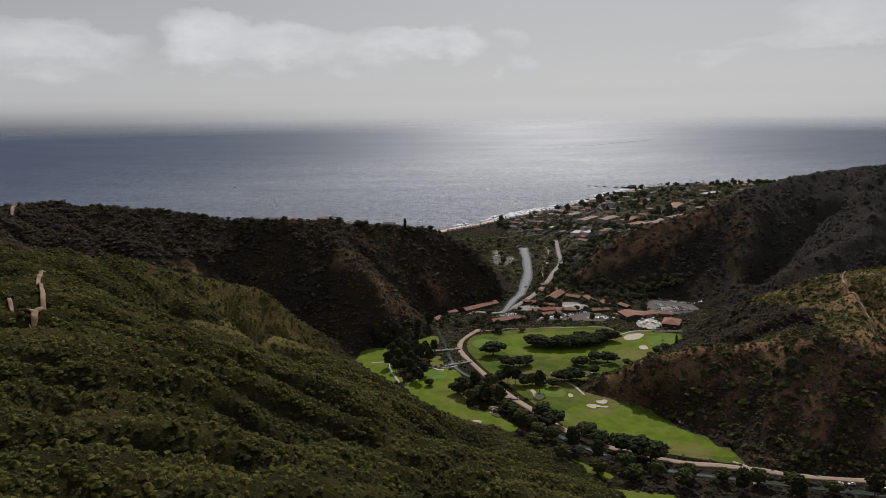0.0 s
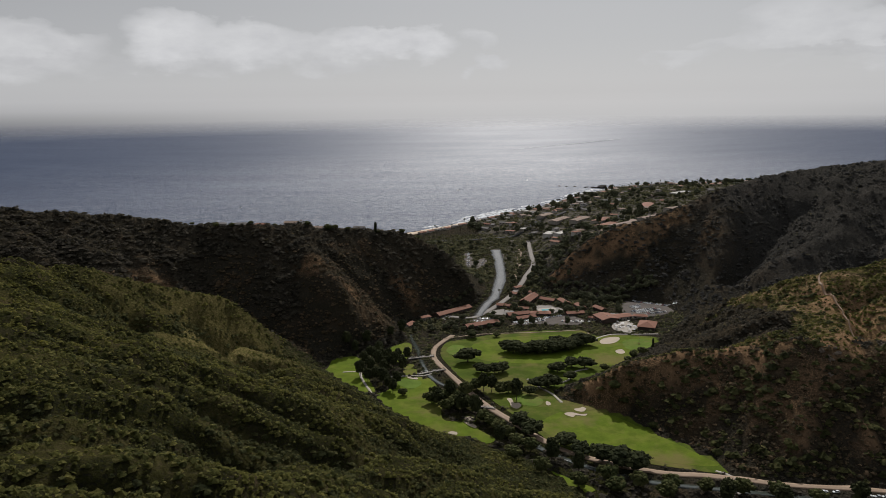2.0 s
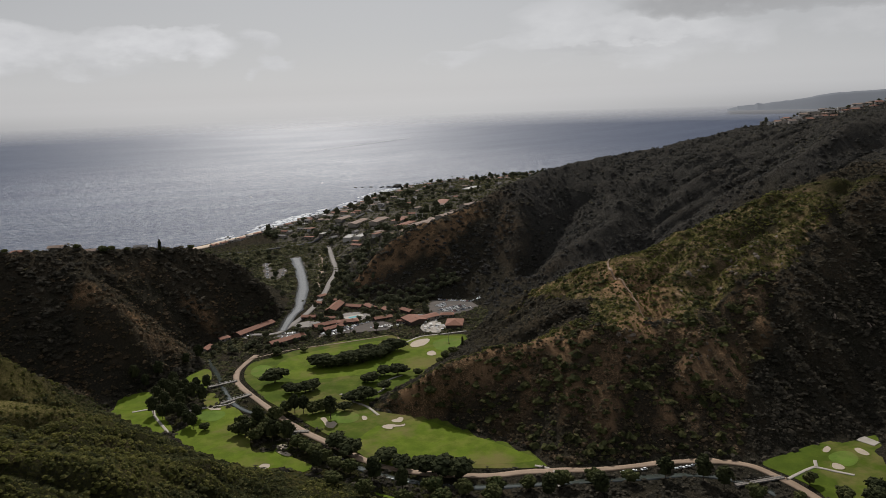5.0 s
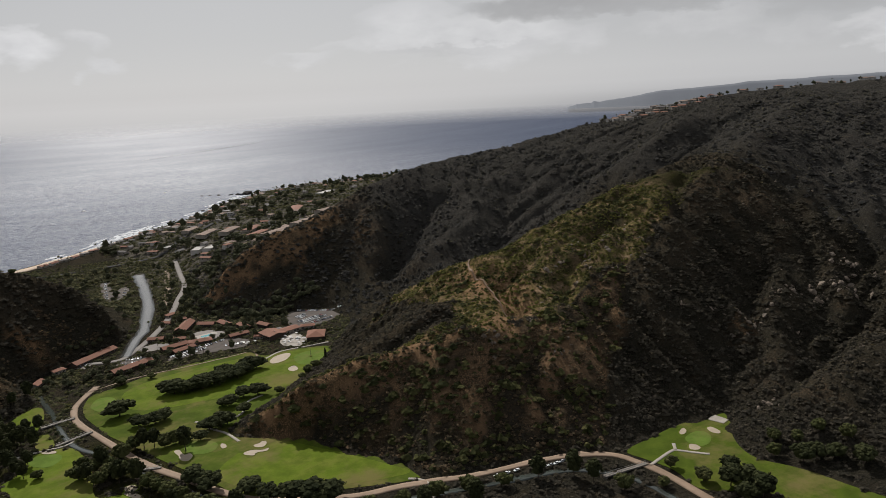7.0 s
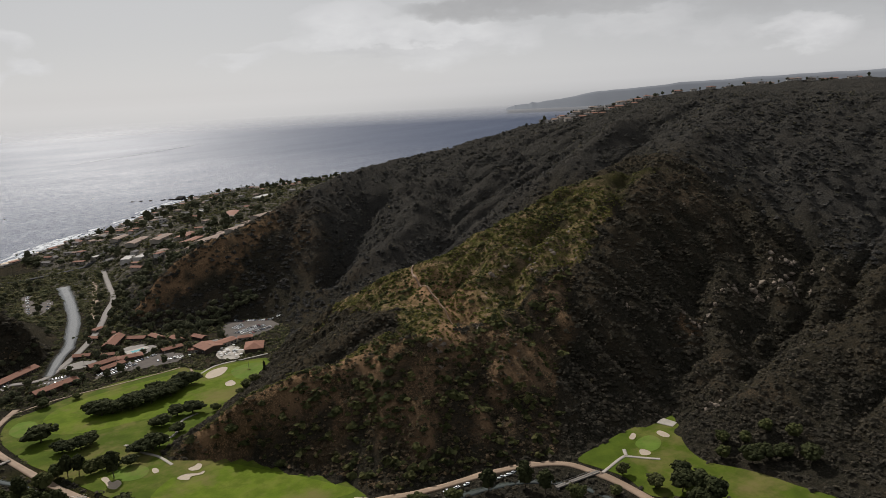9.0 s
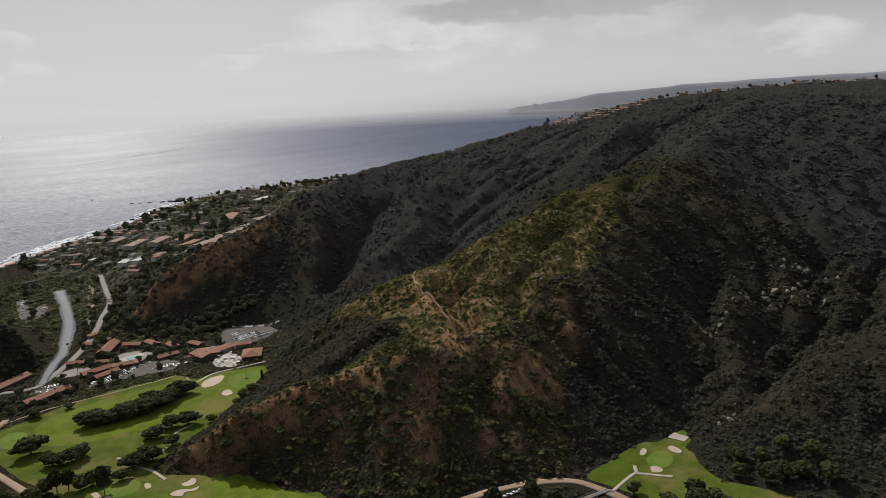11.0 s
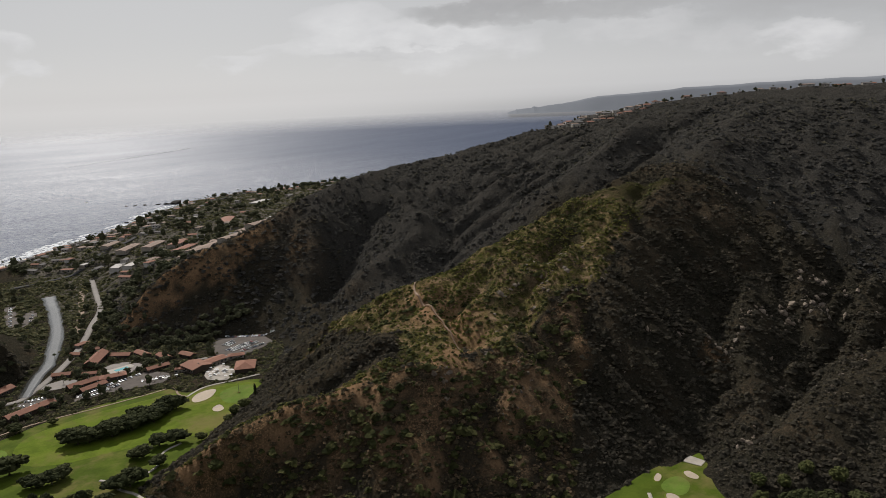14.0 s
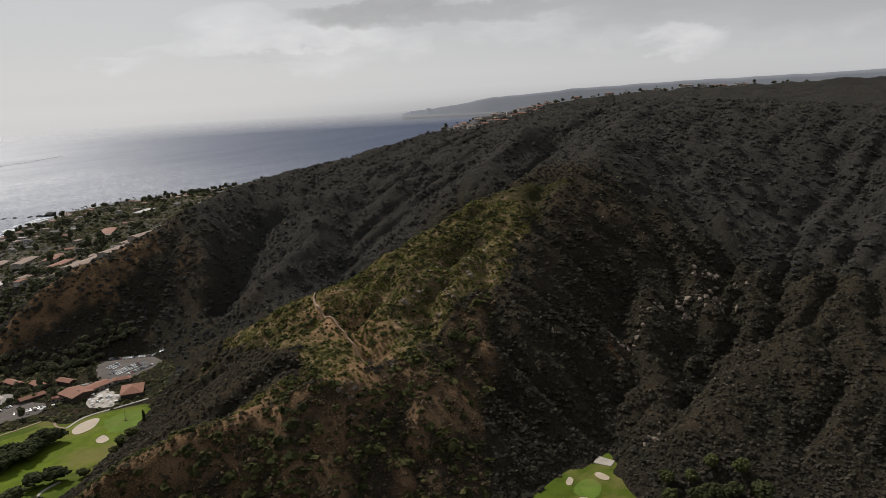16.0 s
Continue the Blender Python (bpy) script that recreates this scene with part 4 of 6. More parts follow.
def bunker(outline):
    top = new("bunker")
    cx, cy = np.mean([p[0] for p in outline]), np.mean([p[1] for p in outline])
    cz = float(height(cx, cy))
    top.location = (cx, cy, cz)
    ring = blob(outline, 5)
    sand = drape("sand", ring, MAT["sand"], 0.42)
    wide = [(cx + (x - cx) * 1.12 + math.copysign(0.5, x - cx), cy + (y - cy) * 1.12 + math.copysign(0.5, y - cy)) for x, y in ring]
    bm = bmesh.new()
    rows = []
    for (x, y), (wx, wy) in zip(ring, wide):
        z = float(floor_height(x, y))
        rows.append([bm.verts.new(v) for v in ((x, y, z + 0.36), ((x * 2 + wx) / 3, (y * 2 + wy) / 3, z + 0.6), (wx, wy, z + 0.2))])
    for a, b in zip(rows, rows[1:] + rows[:1]):
        for k in (0, 1):
            bm.faces.new((a[k], b[k], b[k + 1], a[k + 1]))
    bmesh.ops.recalc_face_normals(bm, faces=bm.faces[:])
    lip = part("lip", bm, MAT["fairway"], top, "grass lip")
    for o in (sand, lip):
        o.parent = top
        o.matrix_parent_inverse = Matrix.Translation((-cx, -cy, -cz))
    tagged(top, "pale sand bunker with a raised grass lip", "bunker", "golf bunkers")


for shape in BUNKERS:
    bunker(shape)

MAT["entry_dirt"] = plain("tan_dirt_strip", (0.26, 0.18, 0.12), (0.2, 0.14, 0.09), 0.5)
MAT["entry_road"] = plain("worn_entry_road", (0.20, 0.175, 0.15), (0.15, 0.13, 0.115), 0.4)
tagged(ribbon("road", CREEK_ROAD, 6.2, MAT["dirt"], 0.5, 5, 0.35), "pale dirt service road along the creek", "road", kind="structure")
tagged(ribbon("road", ROAD, 8.0, MAT["entry_road"], 0.5, 5), "pale asphalt entry road beside the river", "road", kind="structure")
tagged(ribbon("road", [(239, 1375), (222, 1290), (208, 1215), (188, 1120)], 9.0, MAT["entry_dirt"], 0.5, 5, 0.4), "unpaved strip beside the entry road", "road", kind="structure")
PATHS = [
    [(52, 817), (75, 824), (105, 829), (154, 826), (202, 826), (220, 827), (218, 804), (222, 791)],
    [(222, 791), (242, 803), (270, 800), (296, 797)],
    [(122, 673), (130, 660), (129, 650), (137, 632), (141, 610)],
    [(152, 659), (161, 666), (171, 686), (187, 693)],
    [(217, 473), (223, 466), (224, 456), (218, 439)],
    [(353, 384), (379, 389), (384, 387), (390, 378), (396, 370)],
    [(383, 388), (390, 396)],
    [(-56, 719), (-40, 717), (-36, 696), (-25, 654)],
    [(-11, 698), (2, 699), (23, 697), (36, 704)],
]
for line in PATHS:
    tagged(ribbon("pavement", line, 2.0 if line is PATHS[0] else 2.4, MAT["entry_dirt" if line is PATHS[0] else "concrete"], 0.5, 5), "narrow pale concrete cart path", "path", kind="structure")
lay("pavement", [(439, 406), (449, 409), (450, 396), (442, 394)], "concrete", 0.6, "bare pale concrete pad beside the green", "pad", 1)
LOTS = [
    [(294, 925), (313, 955), (366, 908), (345, 884), (311, 869), (290, 862), (284, 883)],
    [(138, 860), (148, 875), (182, 889), (210, 896), (229, 872), (216, 849), (169, 860)],
    [(89, 886), (103, 902), (130, 891), (120, 876), (99, 877)],
    [(47, 922), (58, 934), (70, 920), (60, 899)],
    [(252, 822), (259, 848), (278, 858), (283, 828), (269, 806)],
    [(130, 1360), (145, 1355), (133, 1225), (120, 1225)],
    [(149, 1300), (164, 1296), (156, 1242), (136, 1215)],
]
tagged(ribbon("pavement", [(292, 878), (274, 889), (258, 891), (247, 885)], 6.5, MAT["entry_road"], 0.62, 5), "tan paved drive to the clubhouse", "drive", kind="structure")
COURTS = [[(176, 938), (184, 912), (208, 907), (216, 925), (205, 946), (190, 950)], [(118, 930), (140, 938), (152, 925), (142, 911), (124, 914)]]
for shape in COURTS:
    lay("pavement", shape, "entry_road", 0.35, "tan paved courtyard among the lodges", "courtyard", 2)
for shape in LOTS:
    lay("pavement", shape, ("asphalt", "asphalt", "asphalt", "entry_road", "concrete", "asphalt", "asphalt")[LOTS.index(shape)], 0.4, "sun-bleached paved parking area", "parking lot", 2)

MAT["river"] = plain("shallow_river", (0.07, 0.07, 0.066), (0.045, 0.047, 0.045), 0.25, 0.24, 0.35, bump=0.8)
MAT["creek"] = plain("creek_pool", (0.05, 0.06, 0.05), (0.04, 0.045, 0.04), 0.4, 0.1, 0.5, bump=0.2)
river_ob = ribbon("river", RIVER, lambda u: 22 - 11 * u, MAT["river"], 0.7, 8, 0.35)
tagged(river_ob, "calm river pool shining in the sun", "water", kind="structure")
tagged(ribbon("creek", CREEK, 5.5, MAT["creek"], 0.35, 6, 0.6), "narrow creek with dark pools", "water", kind="structure")

ALL_LAWN = [LAWN] + [sh for sh, _ in STRIPS]


def unkept(x, y, rng):
    """Canyon floor that is neither mown, paved nor under water."""
    ok = (height(x, y) < floor_height(x, y) + 1.6) & (y < 1545) & (height(x, y) > 1.2)
    for shape in ALL_LAWN + LOTS + COURTS:
        ok &= ~inside(x, y, shape)
    ok &= (to_line(x, y, CREEK_ROAD) > 5.5) & (to_line(x, y, ROAD) > 6) & (to_line(x, y, CREEK) > 2.2) & (to_line(x, y, RIVER) > 10)
    return ok & thick(x, y, rng, 18, 0.35, 1.0, 38)


scatter("creekside_shrubs", "thick dark bushes along the creek and road", (-120, 540, 150, 700), 3.9, 2.2, MAT["shrub_dark_shade"], (6, 6), 7, unkept)
scatter("garden_shrubs", "olive bushes round the resort and along the river", (-120, 540, 700, 1550), 3.9, 2.2, MAT["shrub_creek"], (6, 6), 13, unkept)

scatter("riverside_shrubs", "tall dark thickets along the river and its parking lots", (55, 275, 985, 1490), 6.5, 3.9, MAT["shrub_creek"], (6, 6), 16,
        lambda x, y, r: unkept(x, y, r) & (to_line(x, y, RIVER) > 14) & (to_line(x, y, ROAD) > 8))


# ---- foot bridges ----
MAT["timber"] = plain("grey_timber", (0.24, 0.21, 0.18), (0.17, 0.15, 0.13), 2.0)
MAT["steel"] = plain("weathered_steel", (0.22, 0.21, 0.2), (0.15, 0.14, 0.13), 2.0, 0.5, 0.4, 0.5)


def box(bm, x0, x1, y0, y1, z0, z1):
    v = [bm.verts.new(c) for c in ((x0, y0, z0), (x1, y0, z0), (x1, y1, z0), (x0, y1, z0), (x0, y0, z1), (x1, y0, z1), (x1, y1, z1), (x0, y1, z1))]
    for f in ((3, 2, 1, 0), (4, 5, 6, 7), (0, 1, 5, 4), (1, 2, 6, 5), (2, 3, 7, 6), (3, 0, 4, 7)):
        bm.faces.new([v[i] for i in f])


def boxes(*dims):
    bm = bmesh.new()
    for d in dims:
        box(bm, *d)
    return bm


def footbridge(a, b, width):
    top = new("footbridge")
    length = math.hypot(b[0] - a[0], b[1] - a[1]) + 3
    mid = ((a[0] + b[0]) / 2, (a[1] + b[1]) / 2)
    top.matrix_world = pose(mid[0], mid[1], float(height(*mid)), 0, 0, math.degrees(math.atan2(b[1] - a[1], b[0] - a[0])))
    h, w = length / 2, width / 2
    part("deck", boxes((-h, h, -w, w, 1.2, 1.5)), MAT["timber"], top)
    for s in (-1, 1):
        part("girder", boxes((-h, h, s * w - 0.15, s * w + 0.15, 0.6, 1.2)), MAT["steel"], top)
        part("handrail", boxes((-h, h, s * w - 0.08, s * w + 0.08, 2.45, 2.6)), MAT["steel"], top)
        n = int(length / 3)
        for i in range(n + 1):
            x = -h + 0.1 + i * (length - 0.2) / n
            part("post", boxes((x - 0.06, x + 0.06, s * w - 0.06, s * w + 0.06, 1.5, 2.45)), MAT["steel"], top)
    for s in (-1, 1):
        part("abutment", boxes((s * (h - 0.8) - 0.7, s * (h - 0.8) + 0.7, -w - 0.3, w + 0.3, -0.5, 0.62)), MAT["concrete"], top)
    tagged(top, "narrow grey footbridge with rails over the creek", "bridge", "creek bridges")


for a, b, w in (((12, 749), (36, 754), 2.4), ((20, 700), (45, 710), 2.8), ((320, 391), (352, 387), 3.0), ((66, 610), (80, 604), 2.4)):
    footbridge(a, b, w)


# ---- trees ----
def foliage(name, tones):
    m = Mat(name, 0.9, 0.03)
    each = m.ramp(m.island(), [(i / (len(tones) - 1), c) for i, c in enumerate(tones)])
    leaf = m.noise(1.6, 5, 0.7)
    col = m.mix(m.ramp(leaf, [(0.35, 0.0), (0.7, 0.55)]), each, tuple(v * 0.5 for v in tones[0]))
    tint = m.mix(m.ramp(m.object_random(), [(0.0, 0.0), (1.0, 0.3)]), col, tuple(v * 1.3 for v in tones[-1]))
    m.colour(tint)
    m.bump(leaf, 0.8, 0.5)
    return m.m


MAT["pine"] = foliage("pine_foliage", [(0.017, 0.021, 0.010), (0.030, 0.035, 0.015), (0.054, 0.057, 0.024)])
MAT["broadleaf"] = foliage("broadleaf_foliage", [(0.028, 0.036, 0.013), (0.052, 0.060, 0.021), (0.088, 0.086, 0.034)])
# leaves of far trees, their green lightened to imitate haze
MAT["hazed_leaf"] = foliage("hazed_foliage", [(0.036, 0.042, 0.022), (0.062, 0.066, 0.036), (0.10, 0.095, 0.055)])
MAT["bark"] = plain("tree_bark", (0.10, 0.075, 0.055), (0.07, 0.05, 0.04), 3.0)


def limb(bm, a, b, r0, r1, sides=6):
    a, b = Vector(a), Vector(b)
    turn = (b - a).to_track_quat("Z", "Y").to_matrix()
    rings = []
    for p, r in ((a, r0), (b, r1)):
        rings.append([bm.verts.new(p + turn @ Vector((math.cos(t) * r, math.sin(t) * r, 0))) for t in (2 * math.pi * k / sides for k in range(sides))])
    for k in range(sides):
        bm.faces.new((rings[0][k], rings[0][(k + 1) % sides], rings[1][(k + 1) % sides], rings[1][k]))
    bm.faces.new(rings[1])


def crown_mesh(name, rnd, clumps, leaves, radius, low, high, flat, material):
    """Clumps of foliage over an uneven crown, with loose sprays at its outline and gaps between."""
    vs, fs, base = [], [], 0
    centres = []
    for k in range(3):
        dv, df = dome(4, 9, rnd.randrange(10 ** 6))
        t = 2.1 * k + rnd.uniform(0, 1)
        vs.append(dv * np.array((radius * 0.66, radius * 0.66, (high - low) * 0.72)) + np.array((math.cos(t) * radius * 0.25, math.sin(t) * radius * 0.25, low + (high - low) * 0.22)))
        fs.append(df + base)
        base += len(dv)
    for i in range(clumps):
        t, u = rnd.uniform(0, 2 * math.pi), rnd.uniform(-0.3, 1.0)
        q = math.sqrt(max(0.0, 1 - u * u)) * rnd.uniform(0.62, 1.0)
        lean = 1 + 0.22 * math.sin(2 * t + clumps) + 0.12 * math.sin(3 * t + 1.7)
        c = np.array((math.cos(t) * q * radius * lean, math.sin(t) * q * radius * lean, (low + high) / 2 + u * (high - low) / 2 * rnd.uniform(0.75, 1.1)))
        s = radius * (rnd.uniform(0.20, 0.36) if clumps > 30 else rnd.uniform(0.30, 0.48))
        dv, df = dome(2, 6, rnd.randrange(10 ** 6))
        dv = dv * np.array((s, s, s * flat))
        tilt = np.array(Euler((rnd.uniform(-0.5, 0.5), rnd.uniform(-0.5, 0.5), rnd.uniform(0, 6))).to_matrix())
        vs.append(dv @ tilt.T + c)
        fs.append(df + base)
        base += len(dv)
        centres.append((c, s))
    for i in range(leaves):
        c, s = centres[rnd.randrange(len(centres))]
        d = np.array((rnd.gauss(0, 1), rnd.gauss(0, 1), abs(rnd.gauss(0, 0.8))))
        d = d / np.linalg.norm(d)
        p = c + d * s * rnd.uniform(0.85, 1.2) * np.array((1, 1, flat))
        k = radius * rnd.uniform(0.04, 0.085)
        tri = np.array([[rnd.gauss(0, k) for _ in range(3)] for _ in range(4)])
        vs.append(p + tri)
        fs.append(np.array([(0, 1, 2), (0, 2, 3), (0, 3, 1)]) + base)
        base += 4
    return mesh_from(name, np.concatenate(vs), np.concatenate(fs), material, False)


def tree(kind, seed, fine=True, name=""):
    """A tree at the origin: a tapered trunk with limbs, and its crown."""
    rnd = random.Random(seed)
    top = new(name or kind)
    if kind == "umbrella_pine":
        h, r, low, high, flat, mat, clumps = 10.0, 5.3, 3.6, 9.2, 0.75, "pine", 34
        label = "dark umbrella pine with a spreading crown"
    elif kind == "oak_tree":
        h, r, low, high, flat, mat, clumps = 8.5, 4.6, 2.6, 8.6, 0.85, "broadleaf", 36
        label = "dense rounded oak with a bushy crown"
    elif kind == "eucalyptus_tree":
        h, r, low, high, flat, mat, clumps = 14.0, 4.0, 4.5, 14.5, 1.0, "pine", 40
        label = "tall dark eucalyptus with a ragged crown"
    else:
        h, r, low, high, flat, mat, clumps = 11.0, 1.5, 1.0, 11.0, 1.5, "pine", 24
        label = "slim dark cypress standing alone"
    bm = bmesh.new()
    lean = (rnd.uniform(-0.5, 0.5), rnd.uniform(-0.5, 0.5))
    fork = (lean[0], lean[1], low * 0.8)
    limb(bm, (0, 0, -0.8), (0, 0, 0.5), 0.55, 0.36)
    limb(bm, (0, 0, 0.4), fork, 0.36, 0.27)
    for k in range(5):
        t = 2 * math.pi * k / 5 + rnd.uniform(-0.4, 0.4)
        e = (math.cos(t) * r * 0.55, math.sin(t) * r * 0.55, low + (high - low) * rnd.uniform(0.25, 0.5))
        limb(bm, (fork[0], fork[1], fork[2] - 0.2), e, 0.2, 0.07, 5)
    limb(bm, (fork[0], fork[1], fork[2] - 0.2), (0, 0, low + (high - low) * 0.6), 0.25, 0.08, 5)
    part("trunk", bm, MAT["bark"], top)
    me = crown_mesh("crown", rnd, clumps * 2 if fine else clumps // 2, 240 if fine else 40, r, low, high, flat, MAT[mat if fine else "hazed_leaf"])
    new("crown", me).parent = top
    return tagged(top, label, "tree")


def palm(seed):
    rnd = random.Random(seed)
    top = new("palm_tree")
    bm = bmesh.new()
    h = 12.0
    limb(bm, (0, 0, -0.5), (0.3, 0.1, h * 0.5), 0.32, 0.22)
    limb(bm, (0.3, 0.1, h * 0.5 - 0.1), (0.5, 0.2, h), 0.22, 0.17)
    part("trunk", bm, MAT["bark"], top)
    bm = bmesh.new()
    for k in range(18):
        t = 2 * math.pi * k / 18 + rnd.uniform(-0.2, 0.2)
        rise = rnd.uniform(-0.5, 1.0)
        pts = []
        for s in range(5):
            u = s / 4
            pts.append(Vector((0.5 + math.cos(t) * 2.5 * u, 0.2 + math.sin(t) * 2.5 * u, h + rise * 1.6 * u - 2.2 * u * u)))
        side = Vector((-math.sin(t), math.cos(t), 0))
        prev = None
        for s, p in enumerate(pts):
            w = 0.42 * math.sin(math.pi * (s + 0.6) / 5)
            row = (bm.verts.new(p - side * w - Vector((0, 0, 0.2 * w))), bm.verts.new(p + Vector((0, 0, 0.12))), bm.verts.new(p + side * w - Vector((0, 0, 0.2 * w))))
            if prev:
                bm.faces.new((prev[0], prev[1], row[1], row[0]))
                bm.faces.new((prev[1], prev[2], row[2], row[1]))
            prev = row
    part("crown", bm, MAT["broadleaf"], top, "drooping fronds")
    return tagged(top, "tall slim palm with a small tuft of fronds", "palm", "palms of the town")


STOCK = {k: [tree(k, 100 * i + s) for s in range(n)] for i, (k, n) in enumerate((("umbrella_pine", 4), ("oak_tree", 4), ("eucalyptus_tree", 3), ("cypress_tree", 1)), 1)}
# simpler crowns for trees that stay far off
for i, k in enumerate(("umbrella_pine", "oak_tree", "eucalyptus_tree"), 5):
    STOCK["far_" + k] = [tree(k, 100 * i + s, False, ("pine_tree", "garden_tree", "gum_tree")[i - 5]) for s in range(3)]
STOCK["street_tree"] = [tree("oak_tree", 850 + s, False, "street_tree") for s in range(3)]
STOCK["palm_tree"] = [palm(s) for s in (901, 902)]
USED = set()
plant_rnd = random.Random(77)


def plant(kind, x, y, size=1.0, group="", tall=1.0):
    """Stands a tree of that kind on the ground; the first use of each stock tree moves the tree itself."""
    fresh = [o for o in STOCK[kind] if o.name not in USED]
    ob = fresh[0] if fresh else plant_rnd.choice(STOCK[kind])
    s = size * plant_rnd.uniform(0.88, 1.12)
    m = Matrix.LocRotScale((x, y, float(height(x, y))), Euler((0, 0, plant_rnd.uniform(0, 6.28))), (s, s, s * tall * plant_rnd.uniform(0.9, 1.1)))
    if ob.name in USED:
        ob = copy_thing(ob, m)
        # copies keep their own size
        ob.matrix_basis = m
    else:
        USED.add(ob.name)
        ob.matrix_basis = m
    if group:
        ob["group"] = group
    return ob


PINES = [(71, 732, 1.25), (81, 697, 0.8), (88, 694, 0.85), (94, 692, 0.85), (102, 696, 0.8), (155, 688, 0.95), (172, 701, 1.0), (184, 697, 1.1), (162, 665, 0.7), (117, 633, 0.75),
         (128, 649, 0.9), (137, 647, 1.0), (143, 650, 0.9), (96, 562, 1.1), (103, 548, 1.0), (123, 526, 0.95), (131, 512, 1.0), (144, 497, 1.05), (155, 486, 1.15), (162, 480, 1.15), (85, 818, 0.8)]
for x, y, s in PINES:
    plant("umbrella_pine", x, y, s * 1.5, "pines on the course", 0.74)
GROVE = [(119, 760), (125, 757), (130, 749), (138, 751), (144, 755), (151, 752), (159, 755), (167, 753), (176, 759), (186, 760), (195, 765), (206, 770), (134, 757), (150, 760), (172, 765), (122, 753), (147, 748), (163, 748), (182, 753), (199, 771), (190, 766)]
for x, y in GROVE:
    plant("umbrella_pine", x, y, 1.6, "grove of pines across the fairway", 0.68)
for x, y, s in [(201, 686, 0.75), (237, 706, 0.9), (247, 711, 0.8), (113, 816, 0.6), (3, 647, 0.7), (150, 694, 0.6), (240, 716, 0.7), (228, 699, 0.6), (182, 592, 0.75), (200, 548, 0.6)]:
    plant("oak_tree", x, y, s * 1.25, "oaks on the course", 0.8)
plant("cypress_tree", 268, 738, 1.0, "", 1.0)
WOODS = [(71, 652), (77, 648), (84, 645), (91, 640), (99, 641), (106, 642), (103, 622), (33, 639), (39, 630), (45, 632), (50, 625), (33, 617), (40, 606), (47, 612), (56, 608), (63, 590), (68, 578),
         (73, 567), (78, 557), (83, 547), (28, 625), (52, 600), (60, 640), (88, 530), (96, 520), (108, 500), (75, 535), (122, 480), (140, 468), (158, 458), (178, 452), (198, 445), (220, 440),
         (240, 432), (262, 424), (285, 418), (305, 405), (318, 372), (310, 392), (140, 452), (118, 462), (96, 478), (80, 500), (170, 440), (205, 430), (235, 418)]
for x, y in WOODS:
    plant(plant_rnd.choice(("oak_tree", "oak_tree", "eucalyptus_tree")), x, y, 1.15, "creekside trees")
for x, y in [(-35, 740), (-25, 750), (-20, 730), (-10, 735), (-28, 715), (-5, 720), (-15, 706), (0, 746), (-2, 676), (-30, 690), (-38, 703), (-15, 679), (-10, 663), (-6, 655), (-12, 722), (4, 710), (9, 746),
             (-22, 690), (-46, 778), (-20, 770), (-34, 790), (-55, 782), (-8, 812), (5, 830), (-30, 760), (-18, 752)]:
    plant("eucalyptus_tree", x, y, 1.05, "tall trees at the foot of the slope")
for x, y, s in [(364, 349, 0.8), (383, 344, 0.95), (380, 328, 1.0), (376, 315, 1.0), (362, 374, 0.6), (426, 342, 0.8), (432, 325, 0.9), (443, 323, 0.9), (451, 314, 0.9), (458, 300, 1.0), (440, 352, 0.7),
                (372, 335, 0.9), (448, 340, 0.7), (470, 318, 0.8), (465, 335, 0.7), (340, 360, 0.6), (366, 318, 0.9)]:
    plant("oak_tree" if s < 0.9 else "umbrella_pine", x, y, s * 1.3, "trees round the upper green")
# the wood behind and between the resort buildings
BUILT = []


# ---- buildings ----
def roof_material(name, a, b):
    m = Mat(name, 0.85, 0.2)
    rows = m.noise(3.2, 3, 0.6)
    patch = m.ramp(m.noise(0.25, 4, 0.6), [(0.35, 0.0), (0.7, 1.0)])
    col = m.mix(patch, a, b)
    col = m.mix(m.ramp(rows, [(0.35, 0.0), (0.7, 0.5)]), col, tuple(v * 0.6 for v in b))
    col = m.mix(m.ramp(m.object_random(), [(0.0, 0.0), (1.0, 0.35)]), col, tuple(v * 0.65 for v in a))
    m.colour(col)
    m.bump(rows, 0.5, 0.1)
    return m.m


MAT["tile_red"] = roof_material("red_clay_roof", (0.27, 0.125, 0.08), (0.21, 0.095, 0.062))
MAT["tile_tan"] = roof_material("tan_flat_roof", (0.26, 0.185, 0.14), (0.21, 0.145, 0.11))
MAT["roof_grey"] = roof_material("grey_roof", (0.15, 0.135, 0.125), (0.10, 0.092, 0.088))
MAT["roof_white"] = roof_material("white_roof", (0.5, 0.47, 0.43), (0.4, 0.37, 0.34))
MAT["stucco"] = plain("pale_stucco", (0.36, 0.32, 0.27), (0.28, 0.25, 0.21), 0.8)
MAT["dark_wood"] = plain("dark_wood_wall", (0.09, 0.06, 0.045), (0.06, 0.045, 0.035), 1.5)
MAT["white_wall"] = plain("white_wall", (0.52, 0.49, 0.45), (0.42, 0.39, 0.36), 0.8)
MAT["glass"] = plain("window_glass", (0.03, 0.035, 0.04), (0.02, 0.025, 0.03), 0.5, 0.08, 0.6, bump=0.0)
MAT["trim"] = plain("painted_trim", (0.45, 0.42, 0.38), (0.35, 0.33, 0.3), 2.0)


